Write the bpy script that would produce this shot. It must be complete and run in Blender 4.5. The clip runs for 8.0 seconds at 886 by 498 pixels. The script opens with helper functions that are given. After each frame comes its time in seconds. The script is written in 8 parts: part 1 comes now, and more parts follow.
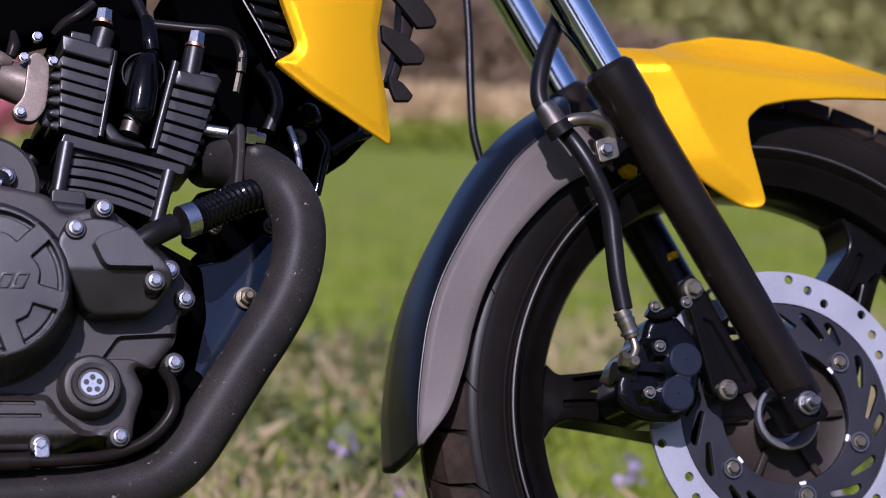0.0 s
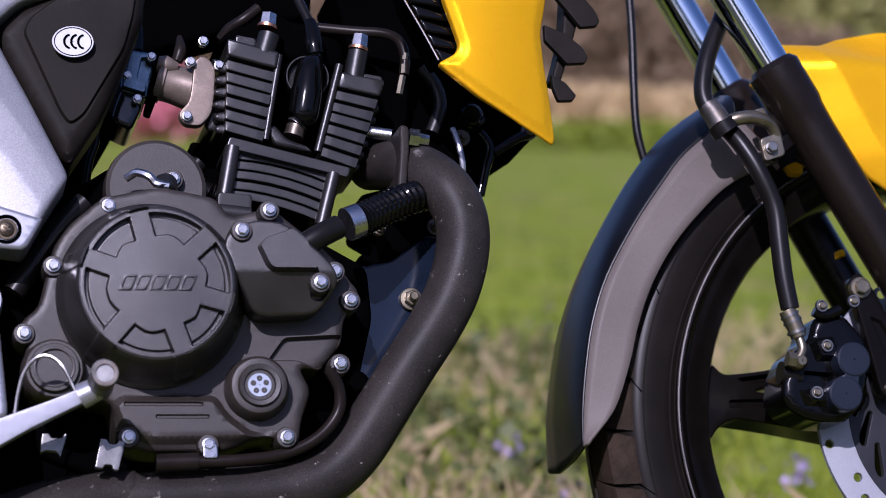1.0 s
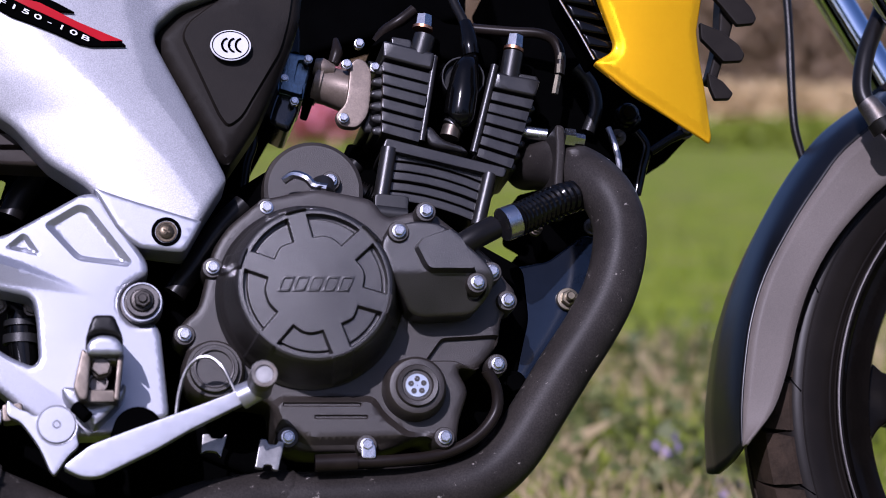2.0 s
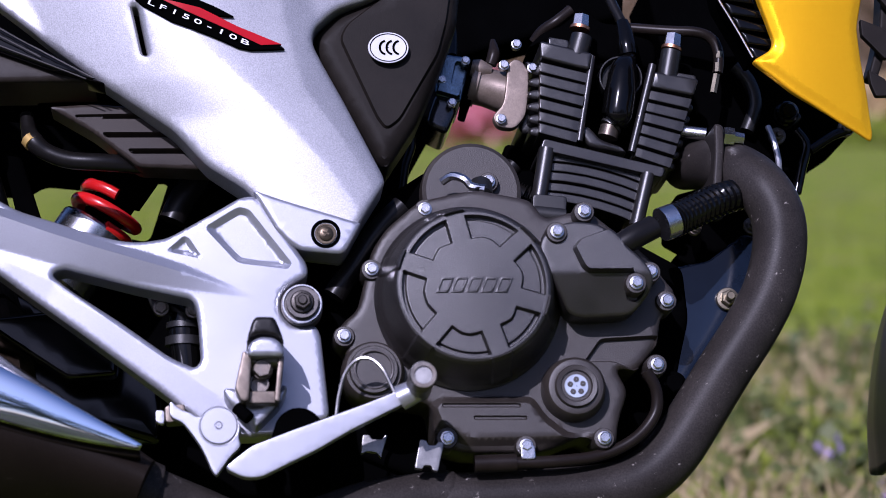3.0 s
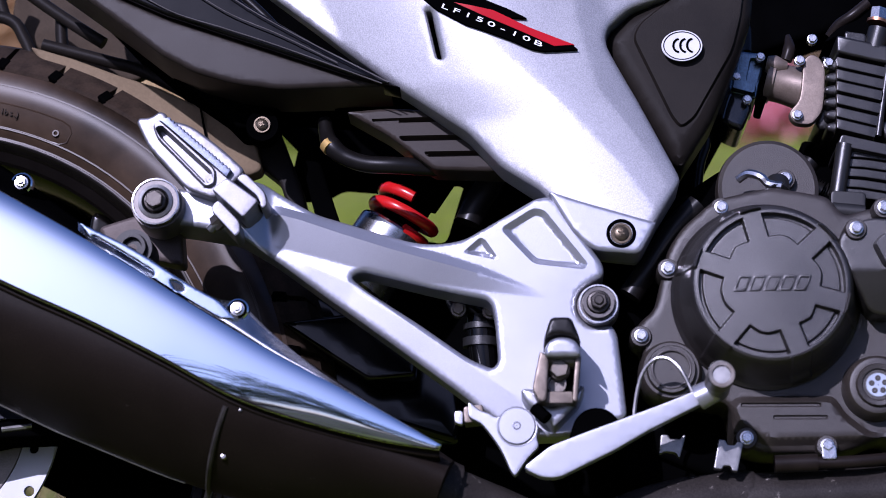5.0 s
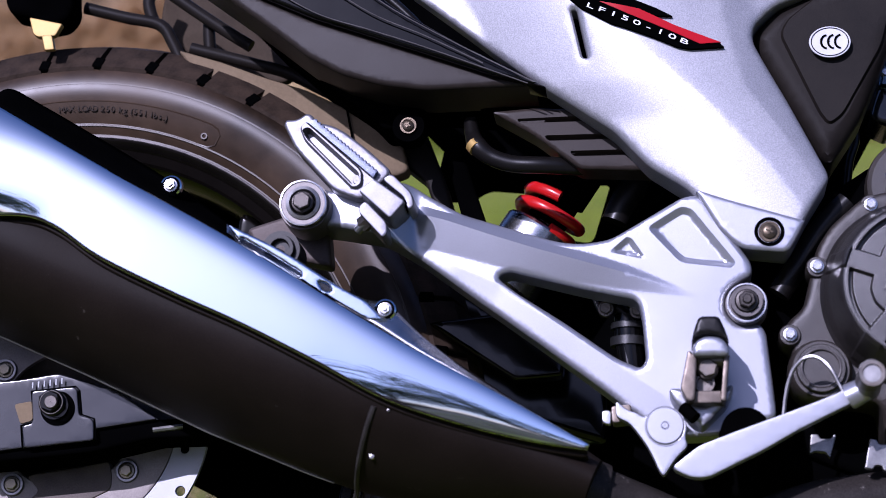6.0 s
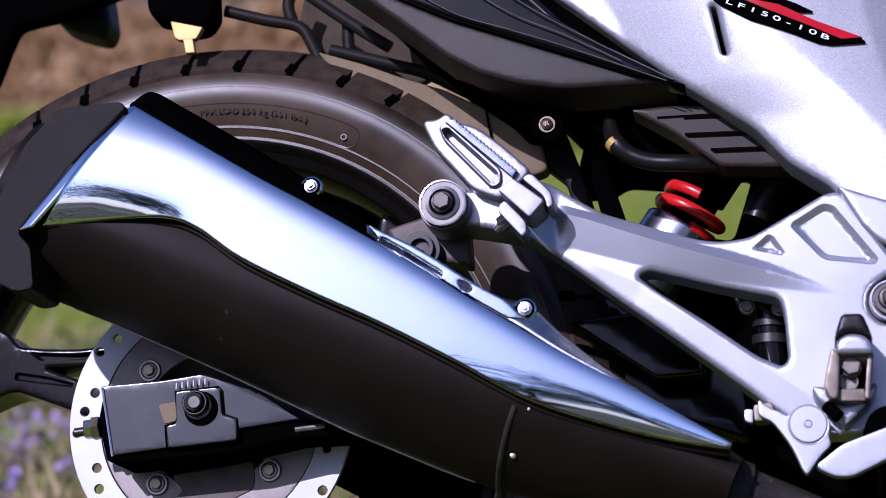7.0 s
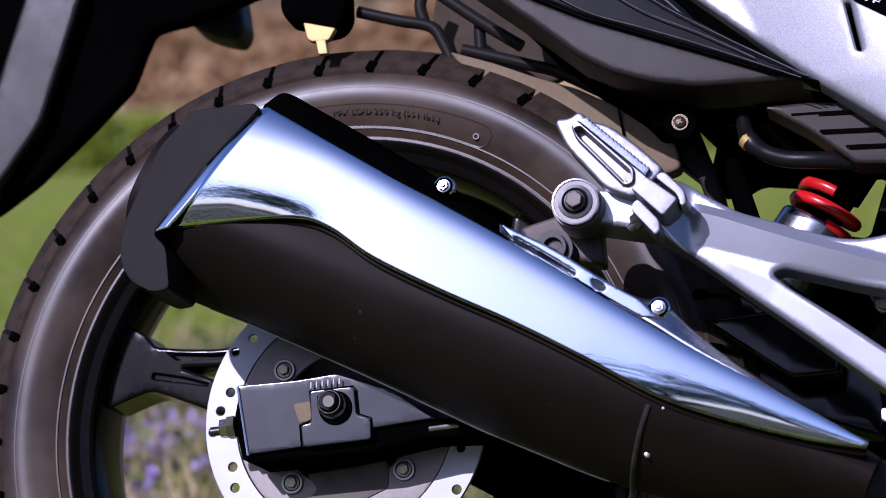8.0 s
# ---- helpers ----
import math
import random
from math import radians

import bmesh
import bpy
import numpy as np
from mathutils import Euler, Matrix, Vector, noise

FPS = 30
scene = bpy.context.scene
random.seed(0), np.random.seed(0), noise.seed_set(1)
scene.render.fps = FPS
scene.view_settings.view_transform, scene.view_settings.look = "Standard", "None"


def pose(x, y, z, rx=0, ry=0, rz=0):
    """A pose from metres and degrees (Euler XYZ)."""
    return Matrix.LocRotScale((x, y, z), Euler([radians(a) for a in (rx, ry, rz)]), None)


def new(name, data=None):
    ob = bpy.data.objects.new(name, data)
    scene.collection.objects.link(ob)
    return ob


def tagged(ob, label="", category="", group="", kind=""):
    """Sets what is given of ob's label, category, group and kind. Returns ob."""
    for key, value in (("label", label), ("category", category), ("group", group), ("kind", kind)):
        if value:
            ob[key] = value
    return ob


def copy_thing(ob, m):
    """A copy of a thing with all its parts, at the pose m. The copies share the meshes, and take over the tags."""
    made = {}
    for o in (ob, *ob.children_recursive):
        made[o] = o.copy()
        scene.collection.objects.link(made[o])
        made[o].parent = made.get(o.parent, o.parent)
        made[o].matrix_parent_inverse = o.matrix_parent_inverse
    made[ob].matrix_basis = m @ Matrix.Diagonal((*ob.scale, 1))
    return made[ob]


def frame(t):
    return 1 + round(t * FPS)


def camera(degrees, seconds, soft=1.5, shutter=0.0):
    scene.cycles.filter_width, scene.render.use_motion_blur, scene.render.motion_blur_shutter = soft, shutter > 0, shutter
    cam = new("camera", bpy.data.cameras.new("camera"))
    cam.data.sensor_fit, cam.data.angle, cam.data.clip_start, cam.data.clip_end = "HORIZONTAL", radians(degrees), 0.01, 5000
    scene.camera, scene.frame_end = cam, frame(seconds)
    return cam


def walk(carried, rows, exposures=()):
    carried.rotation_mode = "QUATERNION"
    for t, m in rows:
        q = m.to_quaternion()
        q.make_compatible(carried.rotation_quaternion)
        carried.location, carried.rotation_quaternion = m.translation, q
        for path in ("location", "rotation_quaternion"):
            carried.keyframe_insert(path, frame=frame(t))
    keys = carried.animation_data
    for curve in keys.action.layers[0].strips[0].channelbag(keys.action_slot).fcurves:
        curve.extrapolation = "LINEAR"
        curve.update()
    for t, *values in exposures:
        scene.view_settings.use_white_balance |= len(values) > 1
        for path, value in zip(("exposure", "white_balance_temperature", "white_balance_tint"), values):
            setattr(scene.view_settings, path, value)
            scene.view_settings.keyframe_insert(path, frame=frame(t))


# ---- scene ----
# Camera: one fixed standpoint, panning along the machine with a long lens.
LENS = 21.55
cam = camera(LENS, 8.0, soft=0.5)
EYE = (-0.1869, -1.6965, 0.5255)
PAN = [
    (0.0, 87.063, -1.819, -17.040),
    (0.5, 87.008, -1.538, -15.104),
    (1.0, 86.969, -1.241, -13.031),
    (1.5, 86.933, -0.963, -11.143),
    (3.0, 86.900, -0.157, -5.333),
    (3.5, 86.901, 0.107, -3.541),
    (4.0, 86.910, 0.384, -1.631),
    (4.5, 86.930, 0.656, 0.101),
    (6.0, 87.025, 1.484, 5.469),
    (6.5, 87.062, 1.765, 7.125),
    (7.0, 87.112, 2.065, 8.883),
    (7.5, 87.164, 2.282, 10.469),
    (8.0, 87.222, 2.499, 12.138),
]
walk(cam, [(t, pose(*EYE, rx, ry, rz)) for t, rx, ry, rz in PAN], [(0.0, 0.05, 5600, 34), (2.0, 0.05, 5550, 34), (4.0, 0.05, 5350, 36), (8.0, 0.05, 5350, 36)])
cam.data.dof.use_dof = True
cam.data.dof.focus_distance = 1.74
cam.data.dof.aperture_fstop = 6.3

# Light: a low sun from behind the camera and a clear sky.
SUN_WAY = Vector((0.38, 0.85, -0.72)).normalized()
sun = new("sun", bpy.data.lights.new("sun", "SUN"))
sun.data.energy, sun.data.angle, sun.data.color = 5.0, radians(0.6), (1.0, 0.96, 0.91)
sun.rotation_euler = SUN_WAY.to_track_quat("-Z", "Y").to_euler()
world = bpy.data.worlds.new("sky")
scene.world = world
world.use_nodes = True
wn = world.node_tree.nodes
sky = wn.new("ShaderNodeTexSky")
sky.sky_type, sky.sun_disc = "NISHITA", False
sky.sun_elevation = math.asin(-SUN_WAY.z)
sky.sun_rotation = math.atan2(-SUN_WAY.x, -SUN_WAY.y)
sky.dust_density = 1.8
sky.ozone_density = 5.0
world.node_tree.links.new(sky.outputs[0], wn["Background"].inputs[0])
wn["Background"].inputs[1].default_value = 0.1

# ---- materials ----


def material(name, color, rough, metal=0.0, vary=0.15, scale=30.0, grain=0.0, grain_scale=900.0, dust=None, dust_cover=0.45,
             dust_scale=18.0, spec=0.5, coat=0.0, ramp=(0.35, 0.65), relief_depth=0.0002):
    """A procedural surface: base colour broken up by two noises, roughness that varies, fine relief, and an optional film of dust."""
    m = bpy.data.materials.new(name)
    m.use_nodes = True
    n, l = m.node_tree.nodes, m.node_tree.links
    b = n["Principled BSDF"]
    co = n.new("ShaderNodeTexCoord")
    big = n.new("ShaderNodeTexNoise")
    big.inputs["Scale"].default_value, big.inputs["Detail"].default_value = scale, 5
    l.new(co.outputs["Object"], big.inputs["Vector"])
    ran = n.new("ShaderNodeMapRange")
    ran.inputs["From Min"].default_value, ran.inputs["From Max"].default_value = 0.3, 0.7
    ran.inputs["To Min"].default_value, ran.inputs["To Max"].default_value = 1 - vary, 1 + vary
    l.new(big.outputs["Fac"], ran.inputs["Value"])
    mul = n.new("ShaderNodeVectorMath")
    mul.operation = "SCALE"
    mul.inputs[0].default_value = color
    l.new(ran.outputs[0], mul.inputs["Scale"])
    col = mul.outputs[0]
    fine = n.new("ShaderNodeTexNoise")
    fine.inputs["Scale"].default_value, fine.inputs["Detail"].default_value = grain_scale, 3
    l.new(co.outputs["Object"], fine.inputs["Vector"])
    if grain:
        gr = n.new("ShaderNodeMapRange")
        gr.inputs["From Min"].default_value, gr.inputs["From Max"].default_value = 0.35, 0.65
        gr.inputs["To Min"].default_value, gr.inputs["To Max"].default_value = 1 - 0.45 * grain, 1 + 0.45 * grain
        l.new(fine.outputs["Fac"], gr.inputs["Value"])
        mg = n.new("ShaderNodeVectorMath")
        mg.operation = "SCALE"
        l.new(col, mg.inputs[0])
        l.new(gr.outputs[0], mg.inputs["Scale"])
        col = mg.outputs[0]
    rr = n.new("ShaderNodeMapRange")
    rr.inputs["To Min"].default_value, rr.inputs["To Max"].default_value = max(rough * 0.8, 0.02), min(rough * 1.2, 1)
    l.new(big.outputs["Fac"], rr.inputs["Value"])
    rough_out = rr.outputs[0]
    if dust:
        spots = n.new("ShaderNodeTexNoise")
        spots.inputs["Scale"].default_value, spots.inputs["Detail"].default_value = dust_scale, 9
        spots.inputs["Roughness"].default_value = 0.7
        l.new(co.outputs["Object"], spots.inputs["Vector"])
        cut = n.new("ShaderNodeMapRange")
        cut.inputs["From Min"].default_value, cut.inputs["From Max"].default_value = ramp
        cut.inputs["To Max"].default_value = dust_cover
        l.new(spots.outputs["Fac"], cut.inputs["Value"])
        mix = n.new("ShaderNodeMix")
        mix.data_type = "RGBA"
        l.new(cut.outputs[0], mix.inputs[0])
        l.new(col, mix.inputs[6])
        mix.inputs[7].default_value = (*dust, 1)
        col = mix.outputs[2]
        mr = n.new("ShaderNodeMath")
        mr.operation = "MULTIPLY_ADD"
        mr.use_clamp = True
        l.new(cut.outputs[0], mr.inputs[0])
        mr.inputs[1].default_value = 0.3
        l.new(rough_out, mr.inputs[2])
        rough_out = mr.outputs[0]
    l.new(col, b.inputs["Base Color"])
    l.new(rough_out, b.inputs["Roughness"])
    b.inputs["Metallic"].default_value = metal
    b.inputs["Specular IOR Level"].default_value = spec
    b.inputs["Coat Weight"].default_value = coat
    b.inputs["Coat Roughness"].default_value = 0.06
    if grain:
        bump = n.new("ShaderNodeBump")
        bump.inputs["Strength"].default_value, bump.inputs["Distance"].default_value = grain, relief_depth
        l.new(fine.outputs["Fac"], bump.inputs["Height"])
        l.new(bump.outputs[0], b.inputs["Normal"])
    return m


M_ENGINE = material("engine_black", (0.008, 0.0077, 0.0075), 0.36, 0.0, 0.2, 25, 0.5, 1100, (0.03, 0.029, 0.028), 0.15, spec=0.4)
M_CASE = material("engine_case_grey", (0.0190, 0.0155, 0.0130), 0.40, 0.0, 0.2, 30, 0.9, 1700, (0.050, 0.040, 0.032), 0.25, spec=0.46, relief_depth=0.0002)
M_COVER = material("cover_black", (0.0105, 0.0092, 0.0083), 0.36, 0.0, 0.2, 30, 0.9, 1800, (0.028, 0.023, 0.020), 0.15, spec=0.72, relief_depth=0.0002)
M_FIN = material("fin_black", (0.0105, 0.0095, 0.0090), 0.33, 0.0, 0.2, 40, 0.6, 1700, spec=0.55, relief_depth=0.00015)
M_GLOSS = material("gloss_black", (0.002, 0.0019, 0.0019), 0.12, 0.0, 0.2, 20, coat=0.05, spec=0.22)
# Near-black, no gloss: inner shade put into the colour; serves black parts too.
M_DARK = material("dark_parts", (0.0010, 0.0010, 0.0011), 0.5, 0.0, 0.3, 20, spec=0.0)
M_PLASTIC = material("black_plastic", (0.0085, 0.0070, 0.0060), 0.45, 0.0, 0.2, 14, 0.5, 1500, (0.03, 0.025, 0.020), 0.25, spec=0.08)
M_TRIM = material("tail_trim_plastic", (0.0165, 0.0130, 0.0108), 0.40, 0.0, 0.15, 14, 0.4, 1800, (0.035, 0.028, 0.022), 0.2, spec=0.15, relief_depth=0.0001)
# Lit side of the black mudguard put into a pale grey, with dust specks.
M_FENDER = material("lit_dusty_fender", (0.112, 0.096, 0.086), 0.46, 0.0, 0.12, 12, 0.2, 1200, (0.30, 0.27, 0.24), 0.35, 150, ramp=(0.64, 0.74), spec=0.10)
M_RUBBER = material("tyre_rubber", (0.0105, 0.0072, 0.0049), 0.29, 0.0, 0.35, 10, 0.2, 900, (0.120, 0.074, 0.043), 0.38, 7, spec=0.30, relief_depth=0.0001)
M_RUBBER_CLEAN = material("clean_tyre_rubber", (0.0070, 0.0058, 0.0050), 0.32, 0.0, 0.25, 10, 0.2, 900, (0.05, 0.040, 0.032), 0.10, 9, spec=0.10, relief_depth=0.0001)
M_TREAD = material("tread_rubber", (0.011, 0.0088, 0.0072), 0.5, 0.0, 0.25, 20, 0.8, 500, (0.07, 0.047, 0.032), 0.55, 24, spec=0.06)
M_HOSE = material("hose_rubber", (0.0060, 0.0053, 0.0049), 0.34, 0.0, 0.2, 60, 0.3, 900, spec=0.22, relief_depth=0.0001)
M_ALU = material("silver_paint", (0.335, 0.340, 0.372), 0.35, 0.7, 0.03, 12, 0.15, 2200, spec=0.3)
M_PEG = material("worn_silver", (0.185, 0.185, 0.205), 0.34, 0.65, 0.08, 60, 0.2, 1100, (0.12, 0.105, 0.09), 0.3, 60, spec=0.3, relief_depth=0.00008)
M_POCKET = material("pocket_brown", (0.12, 0.096, 0.076), 0.5, 0.2, 0.35, 160, 0.5, 700, (0.45, 0.42, 0.38), 0.6, 140, ramp=(0.60, 0.68), spec=0.2)
M_FLAKE = material("silver_flake", (0.295, 0.294, 0.308), 0.45, 0.6, 0.02, 15, 0.4, 1150, coat=0.05, relief_depth=0.00014)
M_CAST = material("cast_aluminium", (0.42, 0.37, 0.31), 0.42, 0.8, 0.2, 40, 0.5, 700, (0.30, 0.24, 0.17), 0.3)
# Bluish base colour paints in a bluer sky reflection.
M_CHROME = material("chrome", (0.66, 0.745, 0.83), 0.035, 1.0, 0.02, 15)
M_STEEL = material("steel", (0.52, 0.515, 0.52), 0.26, 1.0, 0.15, 120, 0.2, 1500)
M_ZINC = material("yellow_zinc", (0.22, 0.19, 0.135), 0.35, 0.9, 0.2, 90, 0.2, 1200)
M_RUST = material("old_steel", (0.15, 0.14, 0.13), 0.35, 0.9, 0.3, 120, 0.3, 900, (0.09, 0.06, 0.035), 0.5, 70)
M_DISC = material("disc_steel", (0.34, 0.345, 0.375), 0.58, 0.6, 0.06, 25, 0.25, 1400, relief_depth=0.0001)
M_YELLOW = material("yellow_paint", (0.71, 0.365, 0.0), 0.36, 0.40, 0.04, 8, 0.0, 2000, spec=0.0, coat=0.04)
M_PIPE = material("heat_black_pipe", (0.022, 0.0190, 0.0170), 0.45, 0.0, 0.25, 30, 0.6, 800, (0.30, 0.27, 0.24), 0.75, 130, ramp=(0.63, 0.68), spec=0.12, relief_depth=0.0001)
M_ENDCAP = material("endcap_grey", (0.0125, 0.0110, 0.0102), 0.5, 0.0, 0.15, 20, 0.3, 1200, (0.08, 0.072, 0.065), 0.3, 60, spec=0.04, ramp=(0.66, 0.74))
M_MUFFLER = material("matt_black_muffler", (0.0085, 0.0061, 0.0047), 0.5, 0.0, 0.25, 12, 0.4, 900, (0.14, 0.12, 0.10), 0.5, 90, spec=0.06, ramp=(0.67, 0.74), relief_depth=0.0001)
M_BLUE = material("frame_dark_blue", (0.0065, 0.0110, 0.0210), 0.14, 0.0, 0.25, 30, spec=0.35, coat=0.1)
M_SWING = material("swingarm_black", (0.016, 0.0155, 0.017), 0.15, 0.0, 0.2, 30, 0.0, 900, coat=0.22, spec=0.5)
M_WASHER = material("dull_steel", (0.22, 0.215, 0.21), 0.35, 0.95, 0.2, 90, 0.2, 1200)
M_RED = material("red_spring", (0.48, 0.010, 0.008), 0.3, 0.0, 0.1, 40, coat=0.4)
M_BRASS = material("brass", (0.34, 0.22, 0.06), 0.5, 0.35, 0.2, 60)
M_COPPER = material("copper_washer", (0.65, 0.30, 0.16), 0.35, 1.0, 0.1, 80)
M_BROWNPIPE = material("oil_pipe_brown", (0.012, 0.0090, 0.0075), 0.33, 0.1, 0.2, 60, spec=0.14)
M_MUD = material("dusty_inner_guard", (0.205, 0.152, 0.092), 0.75, 0.0, 0.2, 14, 0.1, 400, (0.06, 0.045, 0.03), 0.6, 14, spec=0.1)
M_MUDDARK = material("dirty_plate", (0.055, 0.040, 0.026), 0.7, 0.0, 0.3, 14, 0.2, 400, (0.02, 0.015, 0.011), 0.6, 16, spec=0.1)
M_CARRIER = material("carrier_grey", (0.105, 0.096, 0.092), 0.38, 0.5, 0.2, 40, 0.3, 1200, spec=0.3, relief_depth=0.0001)
M_TAN = material("plated_tan", (0.150, 0.125, 0.102), 0.34, 0.85, 0.35, 90, 0.4, 1500, (0.05, 0.04, 0.03), 0.4, 60)
M_STUB = material("cast_tan", (0.20, 0.158, 0.128), 0.40, 0.5, 0.2, 50, 0.4, 1200, (0.10, 0.08, 0.062), 0.4, 60, spec=0.4, relief_depth=0.0001)
M_STICKER = material("sticker_white", (0.50, 0.50, 0.53), 0.45, 0.0, 0.05, 60)
M_SCREW = material("dark_screw", (0.035, 0.030, 0.026), 0.35, 0.6, 0.25, 90, 0.3, 1200)
M_GILT = material("tarnished_gilt", (0.075, 0.058, 0.038), 0.33, 0.8, 0.3, 160, 0.3, 1200)
M_STRIP = material("toothed_steel", (0.11, 0.125, 0.175), 0.35, 0.5, 0.15, 90, 0.3, 1500)
M_VENT = material("vent_brown", (0.024, 0.0185, 0.0150), 0.42, 0.0, 0.15, 20, 0.4, 1400, spec=0.15, relief_depth=0.0001)
M_WHITE = material("white_print", (0.8, 0.8, 0.82), 0.4, 0.0, 0.03)
M_DECALRED = material("red_print", (0.36, 0.004, 0.010), 0.4, 0.0, 0.05, spec=0.1)
M_HUBCOVER = material("cover_grey", (0.070, 0.056, 0.049), 0.5, 0.2, 0.3, 40, 0.3, 900, spec=0.2)
M_SEAM = material("scuffed_weld", (0.030, 0.027, 0.025), 0.45, 0.0, 0.4, 60, 0.4, 900, spec=0.1)
M_GREYPRINT = material("grey_print", (0.25, 0.26, 0.28), 0.4, 0.0, 0.05)
M_RIM = material("rim_black", (0.0035, 0.0029, 0.0025), 0.17, 0.0, 0.2, 30, 0.0, 900, (0.03, 0.024, 0.020), 0.06, 22, spec=0.10)
M_RIMGLOSS = material("gloss_rim_black", (0.0035, 0.0029, 0.0025), 0.14, 0.0, 0.2, 30, 0.0, 900, (0.03, 0.024, 0.020), 0.08, 22, spec=0.12)
M_CARRIERDARK = material("front_carrier_black", (0.019, 0.019, 0.023), 0.35, 0.0, 0.2, 30, 0.3, 1200, spec=0.35, relief_depth=0.0001)
M_HUB = material("hub_brown_black", (0.026, 0.0195, 0.0150), 0.42, 0.0, 0.25, 20, 0.4, 900, spec=0.15, relief_depth=0.0001)
# The same mudguard's shaded crown, put into near-black.
M_CROWN = material("shaded_guard_black", (0.0030, 0.0030, 0.0034), 0.33, 0.0, 0.2, 20, spec=0.35)
M_REARDISC = material("rear_carrier_grey", (0.15, 0.132, 0.12), 0.40, 0.3, 0.2, 40, 0.3, 1200, spec=0.3, relief_depth=0.0001)
M_FORK = material("fork_black", (0.0085, 0.0060, 0.0046), 0.27, 0.0, 0.15, 25, 0.2, 1500, spec=0.22, relief_depth=0.00006)
M_GLASS = material("sight_glass", (0.42, 0.46, 0.52), 0.2, 0.3, 0.2, 60)
M_CALIPER = material("caliper_cap", (0.010, 0.013, 0.021), 0.30, 0.0, 0.1, 40, 0.2, 1200, spec=0.3, relief_depth=0.0001)
M_CARBBLUE = material("carburettor_zinc", (0.10, 0.145, 0.185), 0.24, 0.9, 0.3, 90, 0.4, 700)

# ---- building helpers ----
from mathutils import geometry


def finish(bm, name, mat, parent, label="", angle=32):
    me = bpy.data.meshes.new(name)
    bm.to_mesh(me)
    bm.free()
    me.materials.append(mat)
    for p in me.polygons:
        p.use_smooth = True
    me.set_sharp_from_angle(angle=radians(angle))
    ob = new(name, me)
    ob.parent = parent
    if label:
        ob["label"] = label
    return ob


def part(name, bm, mat, parent, label="", angle=32):
    """One mesh under a thing or a part."""
    return finish(bm, name, mat, parent, label, angle)


def rounded(pts, r=0.004, n=4):
    """A closed outline with its corners rounded."""
    out, k = [], len(pts)
    for i in range(k):
        a, b, c = (Vector(pts[(i + j) % k]) for j in (-1, 0, 1))
        u, v = (a - b), (c - b)
        if min(u.length, v.length) < 1e-6:
            continue
        cut = min(r * 1.2, u.length * 0.45, v.length * 0.45)
        p, q = b + u.normalized() * cut, b + v.normalized() * cut
        for s in range(n + 1):
            t = s / n
            out.append(tuple(p * (1 - t) ** 2 + b * 2 * t * (1 - t) + q * t * t))
    return out


def curve(pts, n=8, closed=False):
    """A smooth run through a few points (Catmull-Rom), in 2D or 3D."""
    p, out = [Vector(a) for a in pts], []
    k = len(p)
    for i in range(k if closed else k - 1):
        if closed:
            a, b, c, d = (p[(i + j) % k] for j in (-1, 0, 1, 2))
        else:
            a, b, c, d = p[max(i - 1, 0)], p[i], p[i + 1], p[min(i + 2, k - 1)]
        for s in range(n):
            t = s / n
            out.append(tuple(0.5 * ((2 * b) + (c - a) * t + (2 * a - 5 * b + 4 * c - d) * t * t + (3 * b - a - 3 * c + d) * t ** 3)))
    if not closed:
        out.append(tuple(p[-1]))
    return out


def resample(pts, step, closed=True):
    p = np.array(pts, float)
    q = np.roll(p, -1, 0) if closed else p[1:]
    p0 = p if closed else p[:-1]
    out = []
    for a, b in zip(p0, q):
        n = max(1, int(np.ceil(np.linalg.norm(b - a) / step)))
        out += [a + (b - a) * s / n for s in range(n)]
    return np.array(out)


def inside(p, poly):
    p, poly = np.asarray(p, float), np.asarray(poly, float)
    hit = np.zeros(len(p), bool)
    for a, b in zip(poly, np.roll(poly, -1, 0)):
        if a[1] != b[1]:
            c = (a[1] > p[:, 1]) != (b[1] > p[:, 1])
            hit ^= c & (p[:, 0] < (b[0] - a[0]) * (p[:, 1] - a[1]) / (b[1] - a[1]) + a[0])
    return hit


def dist(p, line, closed=True):
    """Distance from points to a polyline."""
    p, line = np.asarray(p, float), np.asarray(line, float)
    best = np.full(len(p), 1e9)
    ends = np.roll(line, -1, 0) if closed else line[1:]
    for a, b in zip(line if closed else line[:-1], ends):
        ab = b - a
        t = np.clip(((p - a) @ ab) / max(ab @ ab, 1e-12), 0, 1)
        best = np.minimum(best, np.linalg.norm(p - a - t[:, None] * ab, axis=1))
    return best


def ramp(d, w):
    t = np.clip(d / w, 0, 1)
    return t * t * (3 - 2 * t)


def side(p, a, b):
    """Signed distance of points from the line a-b, positive on its left."""
    a, b = np.array(a, float), np.array(b, float)
    u = (b - a) / np.linalg.norm(b - a)
    return u[0] * (p[:, 1] - a[1]) - u[1] * (p[:, 0] - a[0])


